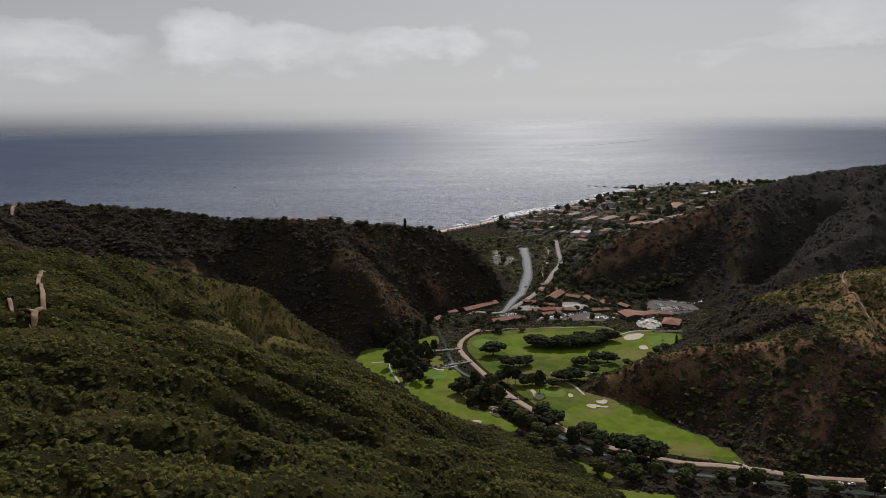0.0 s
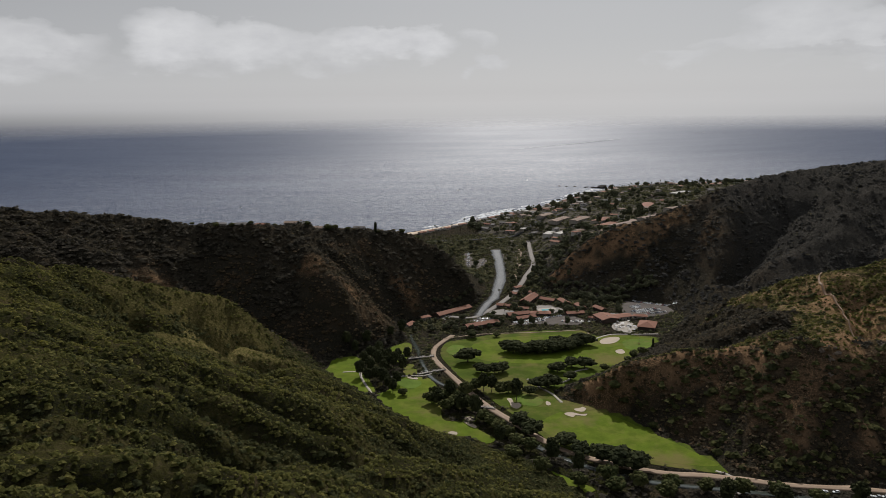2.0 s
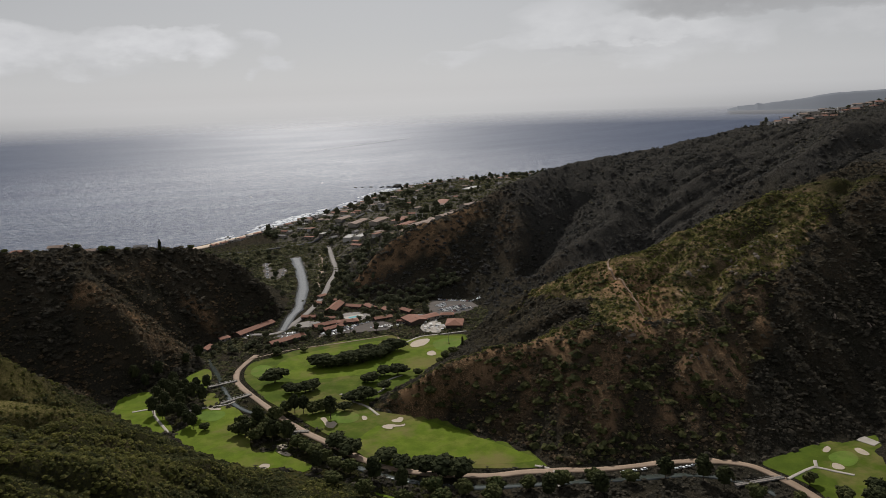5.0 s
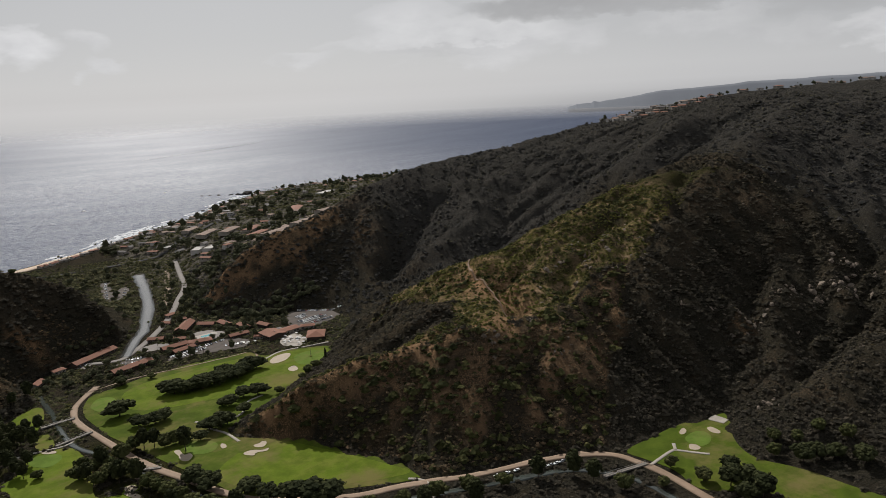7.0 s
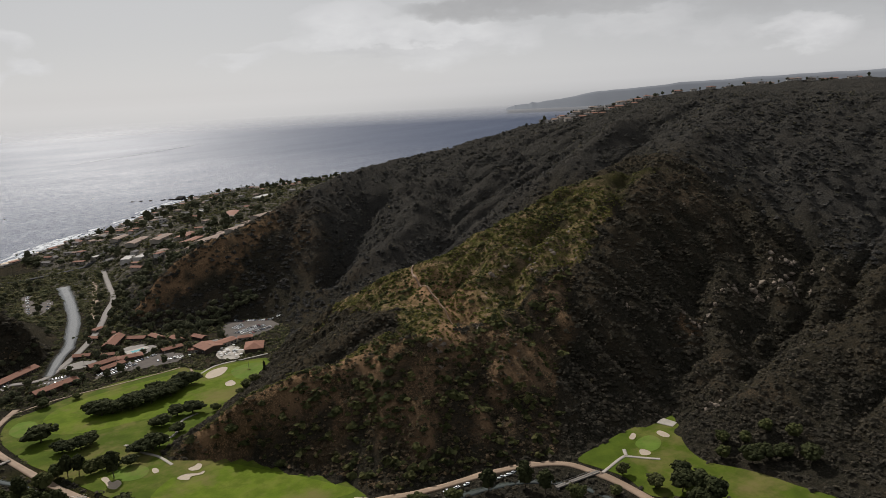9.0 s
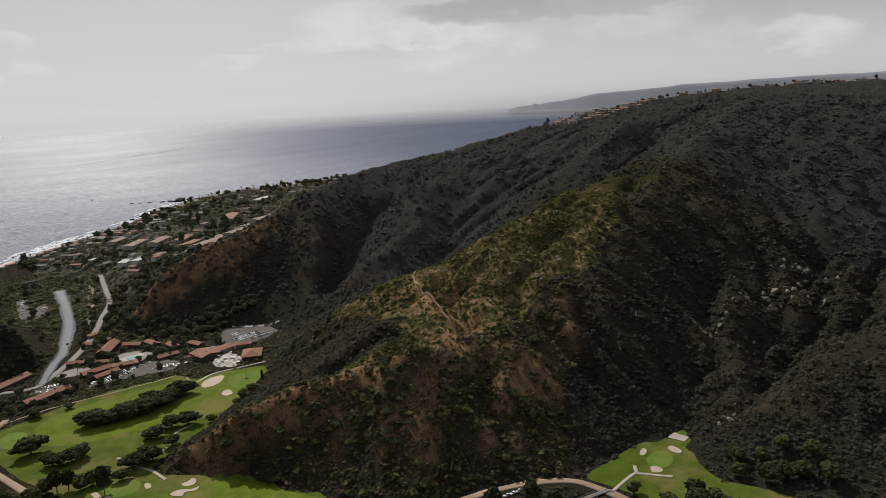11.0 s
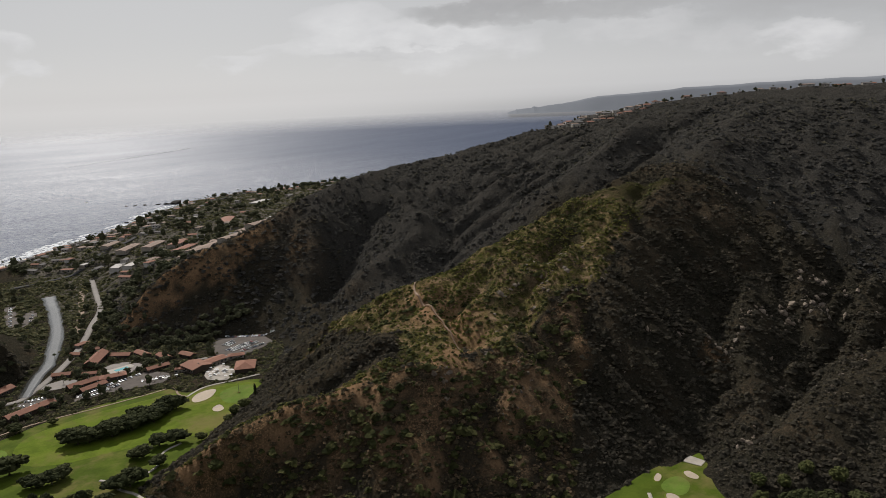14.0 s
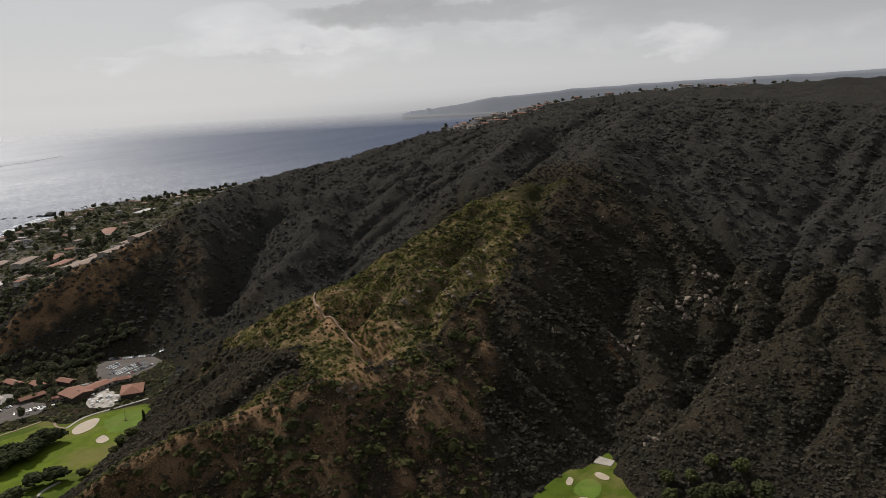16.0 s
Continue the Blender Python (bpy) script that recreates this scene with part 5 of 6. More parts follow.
def gable_roof(length, width, base, rise, over):
    """Two thick slopes with overhanging eaves, and gable ends closed below them."""
    bm = bmesh.new()
    l, w, t = length / 2 + over, width / 2 + over, 0.35
    drop = over * rise / (width / 2)
    for s in (-1, 1):
        lo = [bm.verts.new((x, s * w, base - drop + dz)) for x in (-l, l) for dz in (0, t)]
        hi = [bm.verts.new((x, 0, base + rise + dz)) for x in (-l, l) for dz in (0, t)]
        for a, b, c, d in (((lo[1]), lo[3], hi[3], hi[1]), (lo[0], hi[0], hi[2], lo[2]), (lo[0], lo[2], lo[3], lo[1]), (lo[0], lo[1], hi[1], hi[0]), (lo[2], hi[2], hi[3], lo[3])):
            bm.faces.new((a, b, c, d))
    bmesh.ops.recalc_face_normals(bm, faces=bm.faces[:])
    return bm


def hip_roof(length, width, base, rise, over):
    bm = bmesh.new()
    l, w = length / 2 + over, width / 2 + over
    inset = min(w, l * 0.8)
    v = [bm.verts.new(c) for c in ((-l, -w, base), (l, -w, base), (l, w, base), (-l, w, base), (-l, -w, base + 0.3), (l, -w, base + 0.3), (l, w, base + 0.3), (-l, w, base + 0.3),
                                   (-l + inset, 0, base + rise), (l - inset, 0, base + rise))]
    for f in ((3, 2, 1, 0), (0, 1, 5, 4), (1, 2, 6, 5), (2, 3, 7, 6), (3, 0, 4, 7), (4, 5, 9, 8), (6, 7, 8, 9), (5, 6, 9), (7, 4, 8)):
        bm.faces.new([v[i] for i in f])
    return bm


def flat_roof(length, width, base, rise, over):
    bm = boxes((-length / 2 - over, length / 2 + over, -width / 2 - over, width / 2 + over, base, base + 0.35))
    t, l, w, z = 0.3, length / 2 + over, width / 2 + over, base + 0.352
    for d in ((-l, l, -w, -w + t), (-l, l, w - t, w), (-l, -l + t, -w + t, w - t), (l - t, l, -w + t, w - t)):
        box(bm, d[0], d[1], d[2], d[3], z, z + 0.5)
    return bm


def wall_shell(length, width, top, rise, gabled):
    """Closed walls from below the ground to the eaves, with gable ends where the roof has them."""
    bm = bmesh.new()
    l, w = length / 2, width / 2
    v = [bm.verts.new(c) for c in ((-l, -w, -3), (l, -w, -3), (l, w, -3), (-l, w, -3), (-l, -w, top), (l, -w, top), (l, w, top), (-l, w, top))]
    for f in ((3, 2, 1, 0), (0, 1, 5, 4), (1, 2, 6, 5), (2, 3, 7, 6), (3, 0, 4, 7), (4, 5, 6, 7)):
        bm.faces.new([v[i] for i in f])
    if gabled:
        a, b = bm.verts.new((-l + 0.01, 0, top + rise - 0.05)), bm.verts.new((l - 0.01, 0, top + rise - 0.05))
        bm.faces.new((v[4], a, v[7]))
        bm.faces.new((v[5], v[6], b))
    return bm


ROOFS = {"gable": gable_roof, "hip": hip_roof, "flat": flat_roof}


def building(name, label, x, y, length, width, turn, eaves, rise, roof="gable", wall="stucco", tile="tile_red", windows=4, storeys=1, chimney=False, group="", category="house", z=None):
    top = new(name)
    ground = float(height(x, y)) if z is None else z
    top.matrix_world = pose(x, y, ground, 0, 0, turn)
    part("wall", wall_shell(length, width, eaves, rise, roof == "gable"), MAT[wall], top)
    r = part("roof", ROOFS[roof](length, width, eaves + 0.004, rise, 0.9 if roof != "flat" else 0.25), MAT[tile], top)
    if chimney:
        part("chimney", boxes((length * 0.2, length * 0.2 + 0.9, -0.5, 0.4, eaves, eaves + rise + 1.1)), MAT["stucco"], r)
    per = eaves / storeys
    for side in (-1, 1):
        for s in range(storeys):
            for k in range(windows):
                cx = -length / 2 + length * (k + 0.5) / windows
                hw = min(1.1, length / windows * 0.32)
                z0 = s * per + per * 0.32
                if side < 0 and s == 0 and k == windows // 2:
                    part("door", boxes((cx - 0.55, cx + 0.55, -width / 2 - 0.06, -width / 2 + 0.1, 0.0, 2.1)), MAT["dark_wood"], top)
                    continue
                f = part("window", boxes((cx - hw, cx + hw, side * width / 2 - 0.09, side * width / 2 + 0.09, z0, z0 + per * 0.45)), MAT["trim" if windows > 3 and storeys == 1 else "glass"], top)
                if windows > 3 and storeys == 1:
                    part("pane", boxes((cx - hw + 0.12, cx + hw - 0.12, side * width / 2 - 0.13, side * width / 2 + 0.13, z0 + 0.12, z0 + per * 0.45 - 0.12)), MAT["glass"], f)
    BUILT.append((x, y, max(length, width) / 2 + 1))
    return tagged(top, label, category, group)


def between(a, b):
    return (a[0] + b[0]) / 2, (a[1] + b[1]) / 2, math.hypot(b[0] - a[0], b[1] - a[1]), math.degrees(math.atan2(b[1] - a[1], b[0] - a[0]))


RESORT = [  # ridge ends, width, eaves, rise, roof
    ((51, 913), (94, 946), 12, 4.2, 2.2, "gable", 9), ((82, 853), (120, 869), 11, 4.5, 2.0, "gable", 8),
    ((140, 899), (166, 905), 10, 3.8, 2.0, "gable", 6), ((148, 880), (170, 888), 9, 3.6, 1.8, "gable", 5), ((170, 900), (192, 897), 11, 4.2, 2.4, "hip", 5),
    ((171, 958), (190, 990), 13, 5.0, 3.4, "gable", 7), ((198, 976), (213, 964), 9, 3.6, 1.8, "gable", 4), ((135, 953), (149, 946), 8, 3.4, 1.6, "gable", 4),
    ((160, 932), (170, 928), 7, 3.2, 1.4, "gable", 3), ((174, 1050), (185, 1056), 8, 3.4, 1.8, "hip", 3), ((164, 1019), (173, 1010), 7, 3.2, 1.4, "gable", 3),
    ((183, 1024), (192, 1018), 7, 3.2, 1.4, "gable", 3), ((238, 936), (241, 919), 8, 3.4, 1.6, "gable", 4), ((214, 894), (234, 896), 8, 3.4, 1.6, "gable", 5),
    ((258, 920), (264, 905), 8, 3.4, 1.6, "gable", 3), ((236, 871), (244, 867), 7, 3.0, 1.2, "flat", 3), ((222, 966), (227, 946), 8, 3.4, 1.6, "gable", 4),
    ((31, 903), (40, 907), 8, 3.4, 1.8, "hip", 3), ((12, 871), (18, 883), 7, 3.2, 1.6, "gable", 3), ((292, 869), (305, 864), 8, 3.4, 2.0, "hip", 3),
]
for a, b, w, eaves, rise, kind, n in RESORT:
    x, y, l, turn = between(a, b)
    building("resort_building", "low canyon lodge with a weathered red tile roof and dark walls" if l > 14 else "small red-roofed cottage among trees", x, y, l + 2, w, turn, eaves, rise, kind,
             "dark_wood" if l > 14 else "stucco", "tile_red", n, 1, l > 20, "resort buildings", "lodge")
# clubhouse: two wings that meet, and a hall with a hipped roof
building("clubhouse", "clubhouse wing with a broad terracotta roof and dark glazed front", 254, 862, 24, 21, -78, 5.4, 2.0, "gable", "dark_wood", "tile_red", 6, 1, True, "clubhouse wings", "clubhouse")
building("clubhouse", "clubhouse wing with a long flat terracotta roof", 273, 866, 26, 13, 14, 4.6, 1.4, "gable", "stucco", "tile_red", 6, 1, False, "clubhouse wings", "clubhouse")
building("clubhouse", "clubhouse hall with a dark hipped red roof", 292, 823, 25, 19, 64, 4.8, 4.2, "hip", "dark_wood", "tile_red", 6, 1, False, "clubhouse wings", "clubhouse")
MAT["pool"] = plain("pool_water", (0.12, 0.38, 0.40), (0.10, 0.34, 0.36), 0.5, 0.08, 0.5, bump=0.1)
pool_top = new("swimming_pool")
pool_top.matrix_world = pose(195, 925, float(height(195, 925)), 0, 0, 8)
part("deck", boxes((-13, 13, -8, 8, -0.6, 0.5)), MAT["concrete"], pool_top)
part("basin", boxes((-7, 7, -3.2, 3.2, 0.3, 0.56)), MAT["pool"], pool_top, "turquoise water")
tagged(pool_top, "turquoise swimming pool in a pale deck", "pool")
BUILT.append((195, 925, 10))


# ---- cars ----
def car_paint(name, c):
    m = Mat(name, 0.3, 0.5)
    m.colour(m.mix(m.ramp(m.noise(3.0, 4), [(0.4, 0.0), (0.7, 0.3)]), c, tuple(v * 0.8 for v in c)))
    return m.m


PAINTS = [("white", (0.75, 0.75, 0.74)), ("silver", (0.42, 0.43, 0.44)), ("dark grey", (0.05, 0.052, 0.055)), ("dark blue", (0.03, 0.05, 0.1)), ("dark red", (0.22, 0.03, 0.025))]
MAT["tyre"] = plain("tyre_rubber", (0.02, 0.02, 0.02), None, 4.0)


def car(colour, paint):
    top = new("car")
    bm = bmesh.new()
    outline = [(-2.25, 0.35), (-2.3, 0.7), (-2.15, 0.95), (-1.0, 1.0), (1.0, 0.98), (2.1, 0.82), (2.28, 0.6), (2.25, 0.35)]
    rows = [[bm.verts.new((x, s * (0.88 if z < 0.9 else 0.80), z)) for x, z in outline] for s in (-1, 1)]
    bm.faces.new(rows[0])
    bm.faces.new(rows[1][::-1])
    for k in range(len(outline)):
        j = (k + 1) % len(outline)
        bm.faces.new((rows[0][k], rows[1][k], rows[1][j], rows[0][j]))
    bmesh.ops.recalc_face_normals(bm, faces=bm.faces[:])
    body = part("body", bm, paint, top)
    bm = bmesh.new()
    lo, hi = [(-1.75, 0.97), (1.15, 0.99)], [(-1.35, 1.42), (0.35, 1.44)]
    v = [bm.verts.new((x, s * w, z)) for pts, w in ((lo, 0.8), (hi, 0.62)) for x, z in pts for s in (-1, 1)]
    for f in ((0, 2, 6, 4), (1, 5, 7, 3), (0, 4, 5, 1), (2, 3, 7, 6), (4, 6, 7, 5)):
        bm.faces.new([v[i] for i in f])
    bmesh.ops.recalc_face_normals(bm, faces=bm.faces[:])
    part("glasshouse", bm, MAT["glass"], top)
    part("roof_panel", boxes((-1.3, 0.32, -0.6, 0.6, 1.425, 1.47)), paint, top)
    for x in (-1.4, 1.4):
        for s in (-1, 1):
            bm = bmesh.new()
            limb(bm, (x, s * 0.70, 0.33), (x, s * 0.92, 0.33), 0.33, 0.33, 10)
            part("wheel", bm, MAT["tyre"], top)
    return tagged(top, f"{colour} car parked on sunlit pavement", "car", "parked cars")


FLEET = [car(n, car_paint(n.replace(" ", "_") + "_paint", c)) for n, c in PAINTS]
car_rnd = random.Random(5)
PARKED = set()


def park(x, y, turn):
    ob = FLEET[car_rnd.choices(range(5), (8, 4, 3, 1.2, 0.8))[0]]
    fresh = [o for o in FLEET if o.name not in PARKED]
    if fresh:
        ob = fresh[0]
    m = pose(x, y, float(height(x, y)) + 0.42, 0, 0, turn)
    if ob.name in PARKED:
        copy_thing(ob, m)
    else:
        PARKED.add(ob.name)
        ob.matrix_world = m


def park_row(a, b, gap=2.9, turn=90, full=0.9):
    x, y, l, heading = between(a, b)
    n = max(1, int(l / gap))
    for i in range(n):
        if car_rnd.random() < full:
            t = (i + 0.5) / n
            park(a[0] + (b[0] - a[0]) * t + car_rnd.uniform(-0.2, 0.2), a[1] + (b[1] - a[1]) * t + car_rnd.uniform(-0.2, 0.2), heading + turn + car_rnd.choice((0, 180)) + car_rnd.uniform(-3, 3))


park_row((316, 948), (364, 908), 2.8)
park_row((303, 918), (318, 927), 2.8)
park_row((305, 912), (322, 921), 2.8)
park_row((298, 897), (333, 907), 2.8)
park_row((301, 890), (337, 900), 2.8, full=0.8)
park_row((310, 882), (340, 889), 2.8)
park_row((141, 870), (178, 885), 2.8)
park_row((146, 862), (182, 876), 2.8)
park_row((182, 884), (206, 892), 3.0, full=0.7)
park_row((100, 896), (117, 893), 2.8)
park_row((94, 884), (112, 881), 3.0, full=0.8)
park_row((49, 922), (66, 924), 2.9)
park_row((55, 908), (66, 914), 2.9, full=0.7)
park_row((200, 868), (226, 862), 3.0, full=0.7)
park_row((254, 826), (277, 834), 3.4, full=0.5)
park_row((124, 1232), (137, 1350), 4.5, full=0.5)
park_row((146, 1230), (160, 1290), 4.2, full=0.5)
park_row((296, 427), (318, 424), 4.0, 10, 0.8)
park_row((262, 438), (284, 434), 7.0, 8, 0.6)


# ---- terrace tables and parasols in front of the clubhouse ----
MAT["canvas"] = plain("white_canvas", (0.72, 0.70, 0.66), (0.62, 0.6, 0.57), 2.0)


def parasol(x, y):
    top = new("parasol")
    top.location = (x, y, float(height(x, y)) + 0.4)
    bm = bmesh.new()
    limb(bm, (0, 0, 0), (0, 0, 2.7), 0.05, 0.04, 6)
    part("pole", bm, MAT["steel"], top)
    bm = bmesh.new()
    tip = bm.verts.new((0, 0, 2.95))
    rim = [bm.verts.new((math.cos(t) * 1.7, math.sin(t) * 1.7, 2.3)) for t in (2 * math.pi * k / 8 for k in range(8))]
    hem = [bm.verts.new((v.co.x, v.co.y, 2.1)) for v in rim]
    for k in range(8):
        j = (k + 1) % 8
        bm.faces.new((tip, rim[k], rim[j]))
        bm.faces.new((rim[k], hem[k], hem[j], rim[j]))
    part("canopy", bm, MAT["canvas"], top)
    bm = bmesh.new()
    limb(bm, (0, 0, 0), (0, 0, 0.12), 0.4, 0.36, 8)
    part("base", bm, MAT["concrete"], top)
    return tagged(top, "open white canvas parasol on the terrace", "parasol", "terrace parasols")


first_parasol = parasol(258, 838)
for i in range(20):
    x, y = car_rnd.uniform(255, 280), car_rnd.uniform(812, 852)
    if inside(np.array(x), np.array(y), LOTS[4]):
        copy_thing(first_parasol, Matrix.Translation((x, y, float(height(x, y)) + 0.4)))
for i in range(5):
    x, y = car_rnd.uniform(208, 236), car_rnd.uniform(852, 872)
    copy_thing(first_parasol, Matrix.Translation((x, y, float(height(x, y)) + 0.4)))

pole_top = new("flagpole")
pole_top.location = (262, 764, float(height(262, 764)) + 0.5)
bm = bmesh.new()
limb(bm, (0, 0, -0.3), (0, 0, 17), 0.16, 0.08, 8)
part("pole", bm, MAT["steel"], pole_top)
bm = bmesh.new()
limb(bm, (0, 0, 0), (0, 0, 0.4), 1.6, 1.3, 10)
part("base", bm, MAT["shrub_green"], pole_top, "ring of low planting")
tagged(pole_top, "tall bare flagpole on the practice green", "flagpole")

for x, y in [(58, 940), (66, 945), (76, 950), (84, 957), (92, 965), (100, 972), (70, 938), (50, 936), (88, 846), (98, 848), (110, 853), (122, 858), (78, 846), (128, 872), (74, 880), (64, 868), (40, 880), (30, 890), (48, 895)]:
    plant("far_oak_tree", x, y, car_rnd.uniform(0.55, 0.8), "trees beside the long lodges")
for i in range(26):
    x, y = car_rnd.uniform(125, 290), car_rnd.uniform(855, 1060)
    if not any(math.hypot(x - bx, y - by) < br * 0.7 for bx, by, br in BUILT) and (x < 230 or y < 940):
        plant("palm_tree", x, y, car_rnd.uniform(0.7, 1.0), "palms of the resort")
# trees between and behind the resort buildings
wood_rnd = random.Random(31)
RESORT_WOOD = [(20, 880), (60, 870), (70, 895), (110, 920), (120, 960), (135, 1000), (150, 1060), (175, 1110), (200, 1170), (240, 1200), (255, 1100), (262, 1010), (280, 965), (315, 958), (290, 930), (285, 890), (240, 850),
               (130, 850), (80, 842), (50, 842), (20, 850)]
placed = 0
tries = 0
while placed < 165 and tries < 4000:
    tries += 1
    x, y = wood_rnd.uniform(0, 320), wood_rnd.uniform(840, 1200)
    ax, ay = np.array(x), np.array(y)
    if not inside(ax, ay, RESORT_WOOD) or any(inside(ax, ay, lot) for lot in LOTS + COURTS):
        continue
    if any(math.hypot(x - bx, y - by) < br * 0.8 for bx, by, br in BUILT) or to_line(ax, ay, ROAD) < 6 or to_line(ax, ay, RIVER) < 16:
        continue
    plant("far_" + wood_rnd.choice(("oak_tree", "oak_tree", "umbrella_pine", "eucalyptus_tree")), x, y, wood_rnd.uniform(0.5, 0.8), "trees round the resort")
    placed += 1
for i in range(105):
    t = wood_rnd.random()
    x, y = (wood_rnd.uniform(255, 350), wood_rnd.uniform(955, 985)) if t < 0.4 else (wood_rnd.uniform(70, 176), wood_rnd.uniform(1040, 1450)) if t < 0.75 else (wood_rnd.uniform(190, 262), wood_rnd.uniform(1060, 1450))
    if to_line(np.array(x), np.array(y), RIVER) > 17 and to_line(np.array(x), np.array(y), ROAD) > 7 and not any(inside(np.array(x), np.array(y), lot) for lot in LOTS):
        plant("far_oak_tree", x, y, wood_rnd.uniform(0.6, 0.95), "trees along the river")


# ---- the town on the shelf ----
town_rnd = random.Random(8)
LABELS = {"tile_red": "hillside house with a red tile roof", "tile_tan": "low house with a tan roof", "roof_grey": "house with a weathered grey roof", "roof_white": "pale house with a white flat roof"}


def house(x, y, turn, size=1.0, z=None, group="houses of the town"):
    tile = town_rnd.choices(list(LABELS), (3, 4, 5, 2))[0]
    kind = "flat" if tile == "roof_white" else town_rnd.choice(("gable", "hip", "gable"))
    building("house", LABELS[tile], x, y, 15 * size * town_rnd.uniform(0.8, 1.25), 9.5 * size * town_rnd.uniform(0.85, 1.15), turn, 4.2 * size, 1.7, kind,
             town_rnd.choice(("stucco", "white_wall", "stucco")), tile, 2, 1, False, group, "house", z)


def coast_y(x):
    return float(np.interp(x, [c[0] for c in COAST], [c[1] for c in COAST]))


# apartment blocks with long tan roofs, set along the slope
for a, b, w, eaves, tile in (((352, 1160), (430, 1215), 22, 8, "tile_tan"), ((395, 1150), (455, 1190), 20, 8, "tile_tan"), ((440, 1160), (505, 1195), 18, 7, "tile_tan"),
                             ((335, 1530), (375, 1580), 18, 7, "tile_tan"), ((372, 1500), (412, 1545), 18, 7, "tile_tan"), ((410, 1470), (446, 1512), 18, 7, "tile_red"),
                             ((396, 1400), (440, 1440), 16, 7, "tile_red"), ((360, 1440), (392, 1470), 14, 7, "roof_grey"), ((320, 1590), (350, 1625), 16, 7, "tile_tan"),
                             ((560, 1620), (600, 1690), 24, 6, "tile_red"), ((520, 1420), (575, 1475), 18, 7, "tile_tan"), ((470, 1290), (530, 1330), 16, 7, "tile_tan"),
                             ((640, 1560), (690, 1600), 18, 6, "roof_white"), ((735, 1890), (790, 1930), 22, 6, "roof_white"), ((600, 1420), (650, 1460), 14, 6, "roof_grey"),
                             ((315, 1400), (340, 1425), 17, 10, "roof_white"), ((300, 1425), (318, 1455), 16, 9, "roof_white"), ((345, 1385), (368, 1402), 15, 8, "tile_tan")):
    x, y, l, turn = between(a, b)
    building("apartment_block", "long apartment block with a " + {"tile_tan": "tan", "tile_red": "red", "roof_grey": "grey", "roof_white": "white"}[tile] + " roof and pale walls", x, y, l, w, turn, eaves * 0.62, 1.6,
             "flat" if tile == "roof_white" else "gable", "white_wall" if tile == "roof_white" else "stucco", tile, 6, 2, False, "apartment blocks", "apartments")

spots = []
tries = 0
while len(spots) < 190 and tries < 9000:
    tries += 1
    x = town_rnd.uniform(190, 1300) if town_rnd.random() < 0.75 else town_rnd.uniform(190, 480)
    shore = coast_y(x)
    crest = float(np.interp(x, [190, 250, 404, 520, 691, 925, 1300], [1500, 1220, 1120, 1230, 1470, 1560, 1500]))
    y = town_rnd.uniform(crest + 20, shore - 14)
    if town_rnd.random() < 0.5:
        y = shore - abs(town_rnd.gauss(0, 110)) - 14
    if y < crest + 15 or any(math.hypot(x - a, y - b) < 17 for a, b in spots) or any(math.hypot(x - bx, y - by) < br + 8 for bx, by, br in BUILT[-18:]) or (y < 1500 and x < 285):
        continue
    if float(height(x, y)) < 3:
        continue
    spots.append((x, y))
for x, y in spots:
    i = min(range(len(COAST) - 1), key=lambda k: abs(COAST[k][0] - x))
    run = math.degrees(math.atan2(COAST[i + 1][1] - COAST[i][1], COAST[i + 1][0] - COAST[i][0]))
    house(x, y, run + town_rnd.choice((0, 90)) + town_rnd.uniform(-12, 12), town_rnd.uniform(0.8, 1.25))
# row along the beach
for i in range(14):
    x = 60 + i * 19
    house(x, coast_y(x) - 34, 38 + town_rnd.uniform(-8, 8), 0.95)
# houses along the two ridges
for x, y in [(-205, 892), (-182, 894), (-128, 926), (-112, 934), (-96, 940), (-66, 962), (-46, 968), (-160, 900)]:
    house(x, y, town_rnd.uniform(-20, 20), 0.8, float(height(x, y)) - 2.2, "houses on the west ridge")
for i in range(42):
    x = town_rnd.uniform(1080, 1300)
    y = float(np.interp(x, [1090, 1215, 1370], [1184, 1139, 1089])) + town_rnd.uniform(-34, 30)
    if all(math.hypot(x - bx, y - by) > br * 0.9 for bx, by, br in BUILT[-45:]):
        house(x, y, -25 + town_rnd.uniform(-20, 20), town_rnd.uniform(0.8, 1.3), None, "houses on the main ridge")
for i in range(44):
    x = town_rnd.uniform(1035, 1245)
    y = float(np.interp(x, [1030, 1115, 1230], [1085, 1098, 1092])) + town_rnd.uniform(-20, 24)
    if all(math.hypot(x - bx, y - by) > 11 for bx, by, br in BUILT[-90:]):
        house(x, y, -25 + town_rnd.uniform(-20, 20), town_rnd.uniform(0.8, 1.2), None, "houses on the main ridge")
    if i % 2:
        plant(town_rnd.choice(("street_tree", "palm_tree", "street_tree", "palm_tree")), x + town_rnd.uniform(-12, 12), y + 14, town_rnd.uniform(0.45, 0.8), "trees on the main ridge")
for i in range(30):
    x = 1290 + i * 19 + town_rnd.uniform(-5, 5)
    y = float(np.interp(x, [1090, 1215, 1370, 1528, 1687, 1820, 2300], [1184, 1139, 1089, 1031, 952, 905, 700])) + town_rnd.uniform(-4, 36)
    house(x, y, -25 + town_rnd.uniform(-20, 20), town_rnd.uniform(0.8, 1.2), None, "houses on the main ridge")

